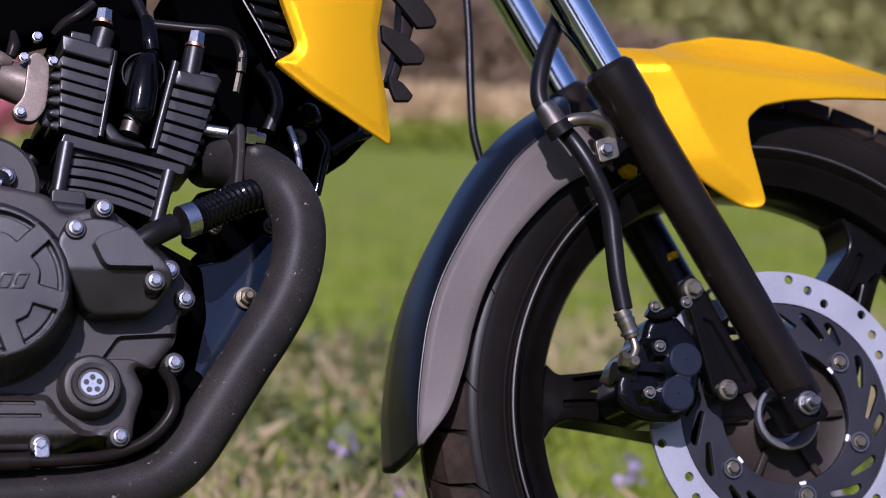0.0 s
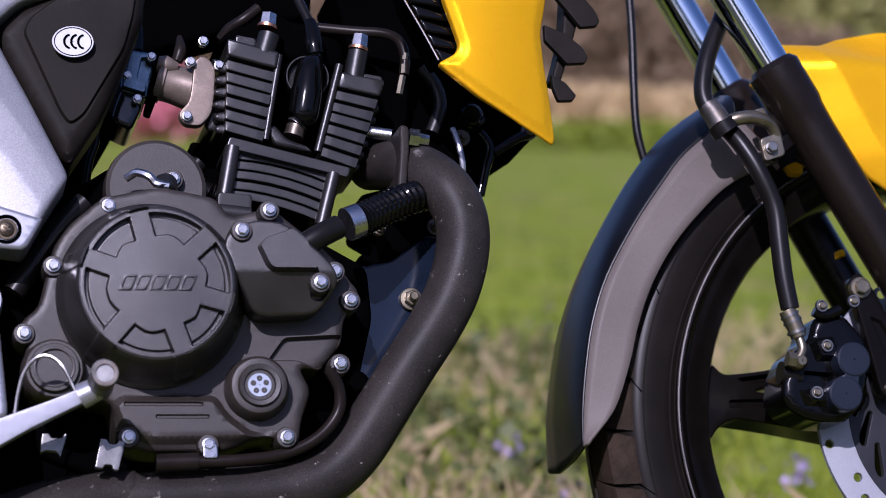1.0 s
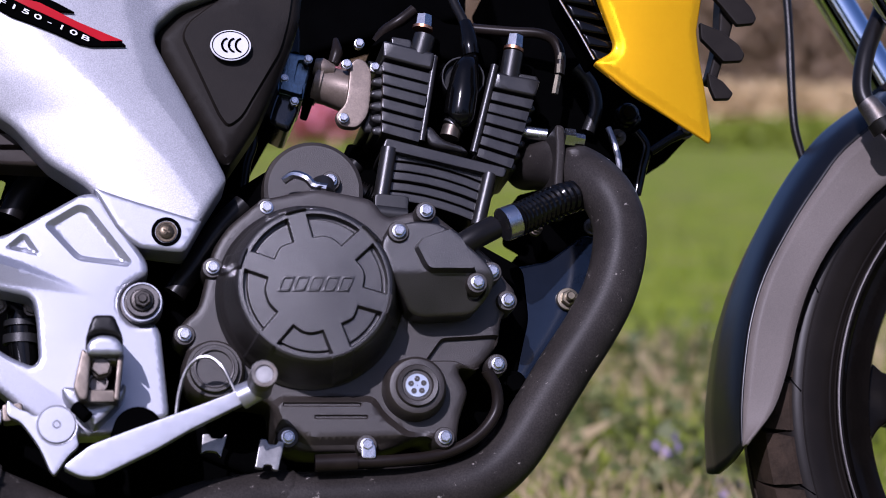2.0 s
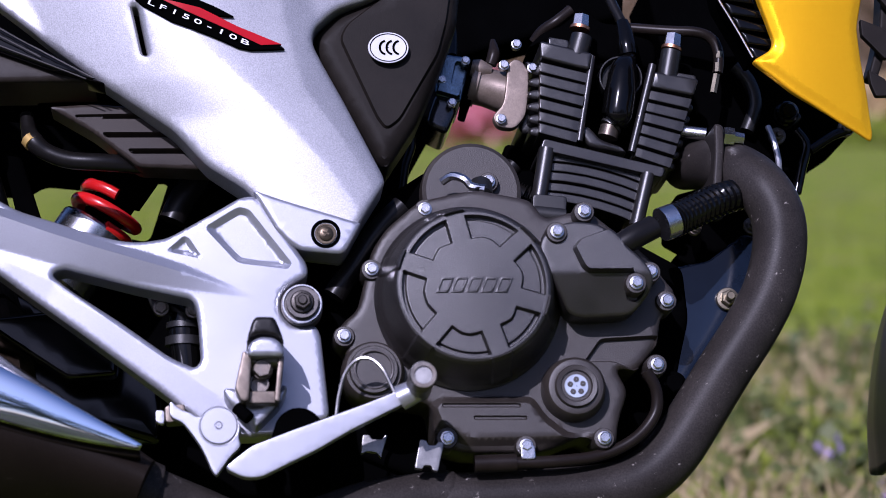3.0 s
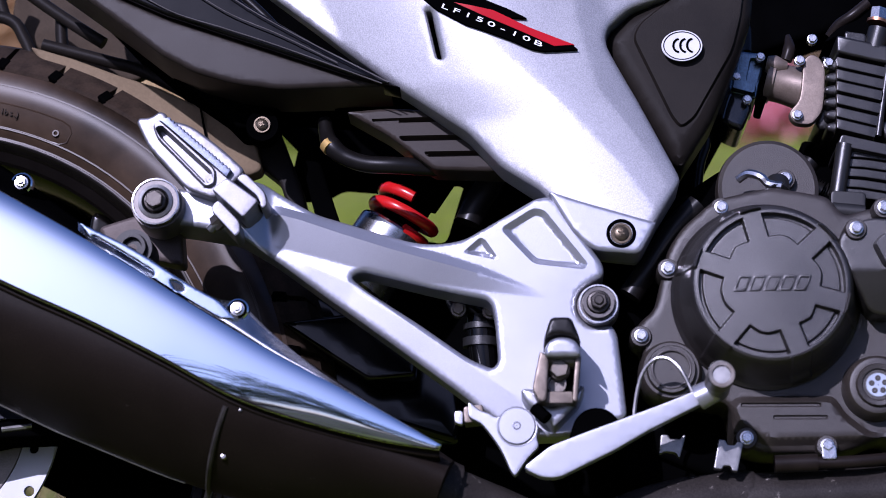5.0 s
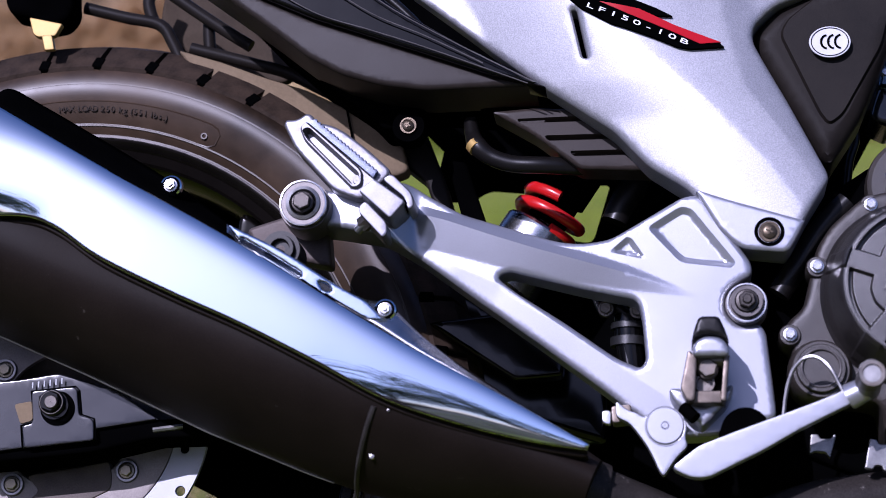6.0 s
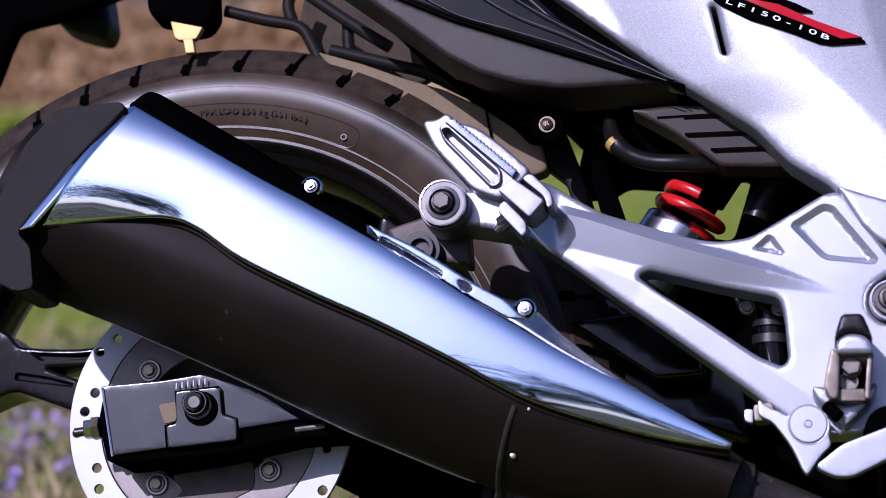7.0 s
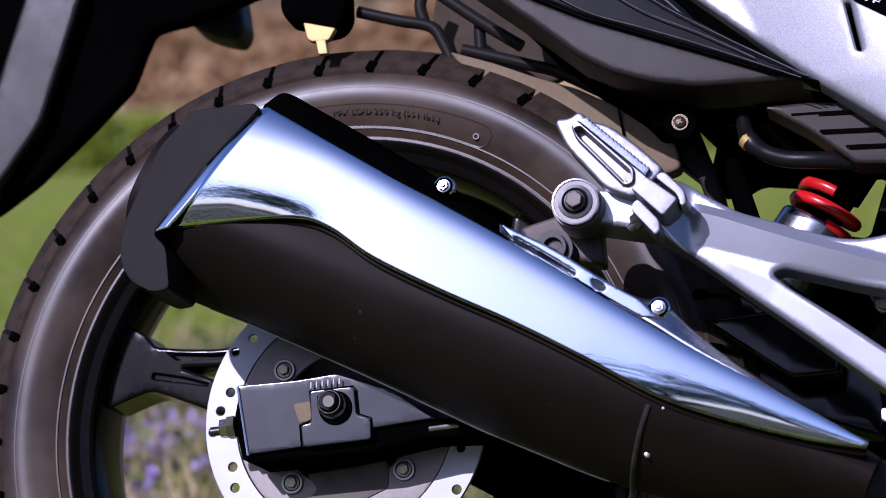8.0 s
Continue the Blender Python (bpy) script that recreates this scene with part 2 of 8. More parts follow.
def relief(name, outline, mat, parent, y, back, fillet=0.003, grid=0.006, shape=None, feats=(), holes=(), lines=(), label="", angle=32):
    """A plate seen from the side: an outline in x and z whose face lies at y and whose edge runs back by `back`, with a rounded rim,
    raised or sunk fields (outline, height, slope width), holes, and a free swell shape(points, edge distance) towards the viewer."""
    outline = np.asarray(outline, float)
    loops = [resample(outline, grid)] + [resample(h, grid) for h in holes]

    def edge(p):
        d = dist(p, outline)
        for h in holes:
            d = np.minimum(d, dist(p, h))
        return d

    def within(p):
        k = inside(p, outline)
        for h in holes:
            k &= ~inside(p, h)
        return k

    lo, hi = outline.min(0), outline.max(0)
    xs, zs = np.arange(lo[0], hi[0], grid), np.arange(lo[1], hi[1], grid)
    g = np.stack(np.meshgrid(xs, zs), -1).reshape(-1, 2)
    g[:, 0] += (np.round((g[:, 1] - lo[1]) / grid) % 2) * grid * 0.5
    cloud = [g[within(g)]]
    strips = []
    cloud[0] = cloud[0][edge(cloud[0]) > max(fillet * 1.2, grid * 0.4)] if len(cloud[0]) else cloud[0]

    def rings(line, offs, step):
        q = resample(line, step)
        u = np.roll(q, -1, 0) - np.roll(q, 1, 0)
        nrm = np.stack([-u[:, 1], u[:, 0]], 1) / np.maximum(np.linalg.norm(u, axis=1), 1e-9)[:, None]
        for o in offs:
            for s in (1, -1) if o else (1,):
                c = q + nrm * o * s
                ok = within(c) & (edge(c) > 0.0002)
                if o:
                    ok &= np.abs(dist(c, line) - o) < o * 0.06 + 1e-6
                if ok.any():
                    strips.append((c, ok))

    if fillet > 0:
        for lp in [outline, *holes]:
            rings(lp, (fillet * 0.12, fillet * 0.45, fillet), grid)
    for poly, h, w in feats:
        rings(poly, (0.0, w * 0.5, w), min(grid, max(w * 1.2, 0.0015)))
    for line in lines:
        c = resample(line, grid * 0.6, False)
        strips.append((c, within(c) & (edge(c) > 0.0003)))
    pts, edges = [], []
    for lp in loops:
        k0, k1 = len(pts), len(lp)
        pts += [tuple(a) for a in lp]
        edges += [(k0 + i, k0 + (i + 1) % k1) for i in range(k1)]
    for c, ok in strips:
        number = {}
        for i, a in enumerate(c):
            if ok[i]:
                number[i] = len(pts)
                pts.append(tuple(a))
        for i in number:
            k = (i + 1) % len(c)
            if k in number and np.linalg.norm(c[i] - c[k]) < grid * 1.5:
                edges.append((number[i], number[k]))
    for c in cloud:
        pts += [tuple(a) for a in c]
    v2, _, faces, *_ = geometry.delaunay_2d_cdt([Vector(a) for a in pts], edges, [], 0, 1e-5)
    v = np.array([tuple(a) for a in v2])
    tri = np.array([f for f in faces if len(f) == 3])
    tri = tri[within(v[tri].mean(1))]
    d = edge(v)
    h = np.zeros(len(v))
    if fillet > 0:
        e = fillet - np.minimum(d, fillet)
        h -= fillet - np.sqrt(np.maximum(fillet ** 2 - e ** 2, 0))
    for poly, up, w in feats:
        k = inside(v, poly)
        h += np.where(k, up * ramp(dist(v, poly), w), 0)
    if shape:
        h += shape(v, d)
    bm = bmesh.new()
    used = np.unique(tri)
    vs = {i: bm.verts.new((v[i, 0], y - h[i], v[i, 1])) for i in used}
    for a, b, c in tri:
        cr = (v[b, 0] - v[a, 0]) * (v[c, 1] - v[a, 1]) - (v[b, 1] - v[a, 1]) * (v[c, 0] - v[a, 0])
        try:
            bm.faces.new([vs[i] for i in ((a, b, c) if cr > 0 else (a, c, b))])
        except ValueError:
            pass
    rim = [e for e in bm.edges if len(e.link_faces) == 1]
    made = bmesh.ops.extrude_edge_only(bm, edges=rim)["geom"]
    for w in made:
        if isinstance(w, bmesh.types.BMVert):
            w.co.y = max(y + back, w.co.y + 0.0005)
    bmesh.ops.recalc_face_normals(bm, faces=bm.faces)
    if sum(f.normal.y * f.calc_area() for f in bm.faces) > 0:
        bmesh.ops.reverse_faces(bm, faces=bm.faces)
    ob = part(name, bm, mat, parent, label, angle)
    wn_mod = ob.modifiers.new("even", "WEIGHTED_NORMAL")
    wn_mod.keep_sharp = True
    return ob


def polar(name, x, z, radii, turns, y, height, mat, parent, label="", angle=40):
    """A round cover as a polar grid: height(points, radius) rises towards the viewer."""
    bm = bmesh.new()
    a = np.linspace(0, 2 * np.pi, turns, endpoint=False)
    rows = []
    for r in radii:
        p = np.stack([x + r * np.cos(a), z + r * np.sin(a)], 1)
        h = height(p, np.full(turns, r))
        rows.append([bm.verts.new((p[i, 0], y - h[i], p[i, 1])) for i in range(turns)])
    for p, q in zip(rows, rows[1:]):
        for i in range(turns):
            k = (i + 1) % turns
            bm.faces.new((p[i], p[k], q[k], q[i]))
    bm.faces.new(rows[0])
    bmesh.ops.recalc_face_normals(bm, faces=bm.faces)
    if sum(f.normal.y * f.calc_area() for f in bm.faces) > 0:
        bmesh.ops.reverse_faces(bm, faces=bm.faces)
    return part(name, bm, mat, parent, label, angle)


def lathe_bm(bm, x, z, prof, segs=48, a0=0.0, a1=360.0):
    """Turn a profile of (radius, y) about the cross axis through x, z."""
    full = a1 - a0 >= 359.9
    rows = []
    for i in range(segs + (0 if full else 1)):
        a = radians(a0 + (a1 - a0) * i / segs)
        rows.append([bm.verts.new((x + r * math.cos(a), y, z + r * math.sin(a))) for r, y in prof])
    for i in range(len(rows) if full else len(rows) - 1):
        p, q = rows[i], rows[(i + 1) % len(rows)]
        for j in range(len(prof) - 1):
            bm.faces.new((p[j], q[j], q[j + 1], p[j + 1]))
    return bm


def lathe(name, x, z, prof, mat, parent, segs=48, label="", a0=0.0, a1=360.0, angle=32):
    bm = lathe_bm(bmesh.new(), x, z, prof, segs, a0, a1)
    bmesh.ops.remove_doubles(bm, verts=bm.verts, dist=1e-6)
    bmesh.ops.recalc_face_normals(bm, faces=bm.faces)
    return part(name, bm, mat, parent, label, angle)


def tube_bm(bm, path, radius, segs=14, squash=1.0):
    """A round bar or pipe along a run of points; radius may be a list."""
    p = [Vector(a) for a in path]
    rad = radius if isinstance(radius, (list, tuple)) else [radius] * len(p)
    if len(rad) != len(p):
        rad = list(np.interp(np.linspace(0, 1, len(p)), np.linspace(0, 1, len(rad)), rad))
    prev, rows = None, []
    for i, c in enumerate(p):
        t = (p[min(i + 1, len(p) - 1)] - p[max(i - 1, 0)]).normalized()
        u = (Vector((0, 1, 0)) if prev is None else prev)
        u = u - t * u.dot(t)
        if u.length < 1e-3:
            u = Vector((1, 0, 0)) - t * t.x
        u.normalize()
        prev = u
        w = t.cross(u)
        rows.append([bm.verts.new(c + (u * math.cos(2 * math.pi * k / segs) * squash + w * math.sin(2 * math.pi * k / segs)) * rad[i]) for k in range(segs)])
    for a, b in zip(rows, rows[1:]):
        for k in range(segs):
            bm.faces.new((a[k], a[(k + 1) % segs], b[(k + 1) % segs], b[k]))
    bm.faces.new(rows[0][::-1])
    bm.faces.new(rows[-1])
    return bm


def tube(name, path, radius, mat, parent, segs=14, smooth=8, label="", squash=1.0, angle=40):
    run = curve(path, smooth) if smooth else path
    return part(name, tube_bm(bmesh.new(), run, radius, segs, squash), mat, parent, label, angle)


def box_bm(bm, lo, hi, bevel=0.0015, m=None):
    g = bmesh.ops.create_cube(bm, size=1.0)["verts"]
    for w in g:
        w.co = Vector([(lo[i] + hi[i]) / 2 + w.co[i] * (hi[i] - lo[i]) for i in range(3)])
    es = list({e for w in g for e in w.link_edges})
    if bevel:
        out = bmesh.ops.bevel(bm, geom=es, offset=bevel, segments=2, profile=0.5, affect="EDGES")
        g = list({w for f in out["faces"] for w in f.verts} | {w for w in g if w.is_valid})
    if m is not None:
        bmesh.ops.transform(bm, matrix=m, verts=[w for w in g if w.is_valid])
    return bm


BOLTS = {}


def bolt_mesh(r, stud, mat, flange):
    key = (r, stud, mat.name, flange)
    if key not in BOLTS:
        bm = bmesh.new()
        f = r * flange
        lathe_bm(bm, 0, 0, [(f, 0.004), (f, -r * 0.22), (f * 0.94, -r * 0.32), (r * 0.9, -r * 0.36)], 24)
        h = r * 1.15
        hexa = [(r * math.cos(radians(60 * i + 10)), r * math.sin(radians(60 * i + 10))) for i in range(6)]
        ring = [[bm.verts.new((cx * s, -yy, cz * s)) for cx, cz in hexa] for s, yy in ((1, r * 0.3), (1, h * 0.9), (0.86, h))]
        for a, b in zip(ring, ring[1:]):
            for i in range(6):
                bm.faces.new((a[i], a[(i + 1) % 6], b[(i + 1) % 6], b[i]))
        bm.faces.new(ring[-1])
        if stud:
            lathe_bm(bm, 0, 0, [(r * 0.55, -h * 0.9), (r * 0.55, -h - stud), (r * 0.42, -h - stud - 0.001), (0.0003, -h - stud - 0.001)], 16)
        else:
            lathe_bm(bm, 0, 0, [(r * 0.62, -h - 0.00005), (r * 0.5, -h + 0.0008), (0.0003, -h + 0.0008)], 16)
        bmesh.ops.recalc_face_normals(bm, faces=bm.faces)
        me = bpy.data.meshes.new("bolt")
        bm.to_mesh(me)
        bm.free()
        me.materials.append(mat)
        for p in me.polygons:
            p.use_smooth = True
        me.set_sharp_from_angle(angle=radians(30))
        BOLTS[key] = me
    return BOLTS[key]


def bolt(x, z, y, parent, r=0.0042, mat=None, stud=0.0, flange=1.45, name="bolt", label=""):
    ob = new(name, bolt_mesh(r, stud, mat or M_STEEL, flange))
    ob.location = (x, y, z)
    ob.rotation_euler = (0, random.uniform(0, 1.0), 0)
    ob.parent = parent
    if label:
        ob["label"] = label
    return ob


def screw(x, z, y, parent, r=0.008, name="screw"):
    """A cross-slot screw in a dished seat."""
    bm = bmesh.new()
    lathe_bm(bm, x, z, [(r * 1.25, y), (r * 1.2, y - 0.0012), (r, y - 0.0012), (r * 0.98, y - 0.0005), (r * 0.85, y - 0.0005), (r * 0.84, y - 0.0018), (r * 0.6, y - 0.0026), (0.0003, y - 0.0028)], 28)
    for a in (25, 115):
        box_bm(bm, (-r * 0.42, -0.0006, -r * 0.09), (r * 0.42, 0.0006, r * 0.09), 0, pose(x, y - 0.0030, z, 0, a, 0))
    bmesh.ops.recalc_face_normals(bm, faces=bm.faces)
    return part(name, bm, M_GILT, parent)


def empty(name, parent=None):
    ob = new(name)
    ob.parent = parent
    return ob


def lerp(a, b, t):
    return (a[0] + (b[0] - a[0]) * t, a[1] + (b[1] - a[1]) * t)


def block(name, quad, y0, y1, r, mat, parent, label=""):
    """A rounded block between four corners, given clockwise from the upper left."""
    return relief(name, rounded(quad, r, 3), mat, parent, y0, y1 - y0, 0.0012, 0.012, label=label)


def fins(name, quad, n, y0, y1, mat, parent, fill=0.72, bow=0.0):
    """Cooling fins stacked between the upper-left, upper-right, lower-right and lower-left corners, each a part of its own."""
    tl, tr, br, bl = quad
    for i in range(n):
        a, b = i / n, (i + fill) / n
        p, q, u, w = lerp(tl, bl, a), lerp(tr, br, a), lerp(tr, br, b), lerp(tl, bl, b)
        arcs = [(0.0, 0.0), (0.2, 0.64), (0.4, 0.96), (0.6, 0.96), (0.8, 0.64), (1.0, 0.0)]
        run = [(a1, a2 + bow * k) for t, k in arcs for a1, a2 in (lerp(p, q, t),)] + [(a1, a2 + bow * k) for t, k in arcs[::-1] for a1, a2 in (lerp(w, u, t),)]
        relief(name, rounded(run, 0.0009, 2), mat, parent, y0 + random.uniform(-0.001, 0.0015), y1 - y0, 0.0014, 0.012)


# ---- ground and surroundings ----


def ground_material():
    m = bpy.data.materials.new("meadow")
    m.use_nodes = True
    n, l = m.node_tree.nodes, m.node_tree.links
    b = n["Principled BSDF"]
    co = n.new("ShaderNodeTexCoord")
    last = None
    for scale, lo, hi, col, detail in ((0.5, 0.30, 0.70, (0.150, 0.205, 0.010), 6), (1.3, 0.52, 0.64, (0.27, 0.205, 0.095), 8), (4.0, 0.5, 0.62, (0.06, 0.085, 0.012), 8), (30.0, 0.55, 0.7, (0.15, 0.12, 0.055), 4)):
        t = n.new("ShaderNodeTexNoise")
        t.inputs["Scale"].default_value, t.inputs["Detail"].default_value = scale, detail
        l.new(co.outputs["Object"], t.inputs["Vector"])
        r = n.new("ShaderNodeMapRange")
        r.inputs["From Min"].default_value, r.inputs["From Max"].default_value = lo, hi
        r.inputs["To Max"].default_value = 1.0 if last is None else 0.75
        l.new(t.outputs["Fac"], r.inputs["Value"])
        x = n.new("ShaderNodeMix")
        x.data_type = "RGBA"
        l.new(r.outputs[0], x.inputs[0])
        if last is None:
            x.inputs[6].default_value = (0.205, 0.255, 0.014, 1)
        else:
            l.new(last, x.inputs[6])
        x.inputs[7].default_value = (*col, 1)
        last = x.outputs[2]
    # bare dark earth on the viewer's side of the machine, with a ragged edge
    sep = n.new("ShaderNodeSeparateXYZ")
    l.new(co.outputs["Object"], sep.inputs[0])
    rag = n.new("ShaderNodeTexNoise")
    rag.inputs["Scale"].default_value, rag.inputs["Detail"].default_value = 1.6, 7
    l.new(co.outputs["Object"], rag.inputs["Vector"])
    add = n.new("ShaderNodeMath")
    add.operation = "MULTIPLY_ADD"
    l.new(rag.outputs["Fac"], add.inputs[0])
    add.inputs[1].default_value = 1.6
    l.new(sep.outputs["Y"], add.inputs[2])
    earth = n.new("ShaderNodeMapRange")
    earth.inputs["From Min"].default_value, earth.inputs["From Max"].default_value = -0.1, -0.7
    earth.inputs["To Min"].default_value, earth.inputs["To Max"].default_value = 0.0, 0.9
    l.new(add.outputs[0], earth.inputs["Value"])
    x = n.new("ShaderNodeMix")
    x.data_type = "RGBA"
    l.new(earth.outputs[0], x.inputs[0])
    l.new(last, x.inputs[6])
    x.inputs[7].default_value = (0.045, 0.040, 0.030, 1)
    l.new(x.outputs[2], b.inputs["Base Color"])
    b.inputs["Roughness"].default_value = 0.95
    b.inputs["Specular IOR Level"].default_value = 0.1
    return m


def leafy(name, c1, c2, rough=0.6, thin=0.3):
    """Leaves: each clump takes its own tone between two colours."""
    m = bpy.data.materials.new(name)
    m.use_nodes = True
    n, l = m.node_tree.nodes, m.node_tree.links
    b = n["Principled BSDF"]
    g = n.new("ShaderNodeNewGeometry")
    x = n.new("ShaderNodeMix")
    x.data_type = "RGBA"
    x.inputs[6].default_value, x.inputs[7].default_value = (*c1, 1), (*c2, 1)
    l.new(g.outputs["Random Per Island"], x.inputs[0])
    l.new(x.outputs[2], b.inputs["Base Color"])
    b.inputs["Roughness"].default_value = rough
    tr = n.new("ShaderNodeBsdfTranslucent")
    l.new(x.outputs[2], tr.inputs["Color"])
    mix = n.new("ShaderNodeMixShader")
    mix.inputs[0].default_value = thin
    l.new(b.outputs[0], mix.inputs[1])
    l.new(tr.outputs[0], mix.inputs[2])
    l.new(mix.outputs[0], n["Material Output"].inputs["Surface"])
    return m


M_GROUND = ground_material()
M_GRASS = leafy("grass_blades", (0.155, 0.205, 0.010), (0.25, 0.285, 0.025))
M_STRAW = leafy("dry_grass", (0.40, 0.30, 0.15), (0.50, 0.39, 0.22))
M_HERB = leafy("herb_leaves", (0.065, 0.088, 0.018), (0.13, 0.14, 0.03))
M_PETAL = leafy("violet_petals", (0.30, 0.21, 0.46), (0.48, 0.36, 0.60))
M_PINK = leafy("pink_petals", (0.64, 0.17, 0.25), (0.78, 0.32, 0.36))
M_THICKET = leafy("brown_thicket", (0.20, 0.135, 0.078), (0.31, 0.215, 0.13))
M_REED = leafy("reed_straw", (0.52, 0.375, 0.18), (0.64, 0.48, 0.26))
M_TANBUSH = leafy("tan_undergrowth", (0.38, 0.23, 0.10), (0.52, 0.34, 0.17))
M_FARTREE = leafy("spring_leaves", (0.26, 0.26, 0.07), (0.36, 0.33, 0.12))
M_NEARTREE = leafy("tree_leaves", (0.02, 0.04, 0.01), (0.05, 0.08, 0.02))
M_BARK = material("bark", (0.07, 0.05, 0.038), 0.85, 0.0, 0.4, 6, 1.0, 60)

rng = np.random.default_rng(7)
ragged = np.random.default_rng(11)


def quads(name, centres, sizes, mat, tilt=1.0, tall=1.0, kind="stuff", label="", category=""):
    """A mass of small leaf-like faces, one mesh."""
    n = len(centres)
    a = rng.uniform(0, 2 * np.pi, n)
    t = rng.normal(0, 0.5, n) * tilt
    u = np.stack([np.cos(a), np.sin(a), np.zeros(n)], 1)
    w = np.stack([-np.sin(a) * np.sin(t), np.cos(a) * np.sin(t), np.cos(t)], 1)
    s = sizes[:, None]
    c = np.asarray(centres)
    v = np.stack([c - u * s * 0.5, c - w * s * 0.45 * tall, c + u * s * 0.5, c + w * s * 0.55 * tall], 1).reshape(-1, 3)
    me = bpy.data.meshes.new(name)
    me.from_pydata(v.tolist(), [], np.arange(4 * n).reshape(-1, 4).tolist())
    me.materials.append(mat)
    ob = new(name, me)
    return tagged(ob, label, category, "", kind)


def blades(name, xs, ys, height, width, mat, label, category):
    """Upright blades that stand on the ground, one mesh."""
    n = len(xs)
    a = rng.uniform(0, 2 * np.pi, n)
    bend = rng.normal(0, 0.35, (n, 2)) * height[:, None]
    u = np.stack([np.cos(a), np.sin(a)], 1) * width[:, None] * 0.5
    base = np.stack([xs, ys], 1)
    z0 = np.zeros((n, 1)) - 0.004
    v = np.stack([np.hstack([base - u, z0]), np.hstack([base + u, z0]), np.hstack([base + u * 0.7 + bend * 0.3, height[:, None] * 0.6]), np.hstack([base + bend, height[:, None]]), np.hstack([base - u * 0.7 + bend * 0.3, height[:, None] * 0.6])], 1).reshape(-1, 3)
    me = bpy.data.meshes.new(name)
    me.from_pydata(v.tolist(), [], np.arange(5 * n).reshape(-1, 5).tolist())
    me.materials.append(mat)
    return tagged(new(name, me), label, category, "", "stuff")


# The meadow: one sheet out to the horizon.
gm = bmesh.new()
RINGS = [0, 0.5, 1, 2, 4, 8, 16, 32, 64, 128, 256, 600, 1500]
rows = [[gm.verts.new((r * math.cos(2 * math.pi * i / 48), r * math.sin(2 * math.pi * i / 48), 0)) for i in range(48)] for r in RINGS[1:]]
mid = gm.verts.new((0, 0, 0))
for i in range(48):
    gm.faces.new((mid, rows[0][i], rows[0][(i + 1) % 48]))
for p, q in zip(rows, rows[1:]):
    for i in range(48):
        gm.faces.new((p[i], q[i], q[(i + 1) % 48], p[(i + 1) % 48]))
ground = finish(gm, "ground", M_GROUND, None)
tagged(ground, "green meadow with dry patches reaching the horizon", "meadow", "", "structure")


def field(n, y0, y1, power=1.6):
    """Random places in the strip behind the machine, denser near by."""
    y = y0 + (y1 - y0) * rng.uniform(0, 1, n) ** power
    x = rng.uniform(-1, 1, n) * (0.5 * (y + 1.9) + 0.4)
    return x * (1 + 0.9 * ragged.uniform(0, 1, n) ** 3), y - 0.5 * ragged.uniform(0, 1, n) ** 4


x, y = rng.uniform(-5, 5, 14000), rng.uniform(-4.5, 0.9, 14000)
k = (np.hypot(x + 0.19, y + 1.7) > 0.35) & ~((np.abs(x) < 1.1) & (np.abs(y) < 0.3))
blades("trodden_grass", x[k], y[k], rng.uniform(0.02, 0.06, k.sum()), rng.uniform(0.006, 0.014, k.sum()), M_HERB, "sparse trodden grass on dark earth round the machine", "grass")
x, y = ragged.normal(0, 1.5, 16000), ragged.uniform(-0.7, 1.2, 16000)
k = ~((np.abs(np.abs(x) - 0.64) < 0.12) & (np.abs(y) < 0.1)) & (np.hypot(x + 0.19, y + 1.7) > 0.5)
blades("near_grass", x[k], y[k], ragged.uniform(0.02, 0.06, k.sum()), ragged.uniform(0.004, 0.009, k.sum()), M_GRASS, "short green grass round the motorcycle", "grass")
x, y = field(26000, 0.9, 14)
blades("grass", x, y, rng.uniform(0.03, 0.085, len(x)), rng.uniform(0.004, 0.009, len(x)), M_GRASS, "short green meadow grass", "grass")
x, y = field(26000, 0.9, 4.4, 1.5)
k = np.sin(x * 3.1 + 1) + np.sin(y * 2.3 + x) > -0.7
blades("dry_grass", x[k], y[k], rng.uniform(0.03, 0.10, k.sum()), rng.uniform(0.003, 0.008, k.sum()), M_STRAW, "dry straw-coloured grass in the meadow", "grass")


def herb_patch(cx, cy, n, spread, high, size):
    c = np.stack([rng.normal(cx, spread, n), rng.normal(cy, spread, n), np.abs(rng.normal(high * 0.5, high * 0.3, n)) + size * 0.3], 1)
    return c, rng.uniform(0.6, 1.2, n) * size


cs, ss = [], []
for i in range(110):
    y = 1.2 + 2.2 * rng.uniform() ** 1.5
    x = rng.uniform(-1, 1) * (0.5 * (y + 1.9) + 0.3)
    c, s = herb_patch(x, y, 60, 0.07, 0.09, 0.03)
    cs.append(c), ss.append(s)
quads("meadow_herbs", np.concatenate(cs), np.concatenate(ss), M_HERB, 2.0, label="low leafy herbs among the grass", category="herbs")
cs, ss = [], []
for i in range(110):
    x = rng.uniform(-2.2, 1.4) if i < 45 else rng.uniform(-2.3, -0.7)
    y = rng.uniform(1.15, 1.55) if x > -0.6 else rng.uniform(1.3, 2.1)
    c, s = herb_patch(x, y, 20, 0.016, 0.06, 0.016)
    c[:, 2] += 0.015
    cs.append(c), ss.append(s)
quads("violet_flowers", np.concatenate(cs), np.concatenate(ss), M_PETAL, 3.0, label="small violet wildflowers in the meadow", category="flowers")

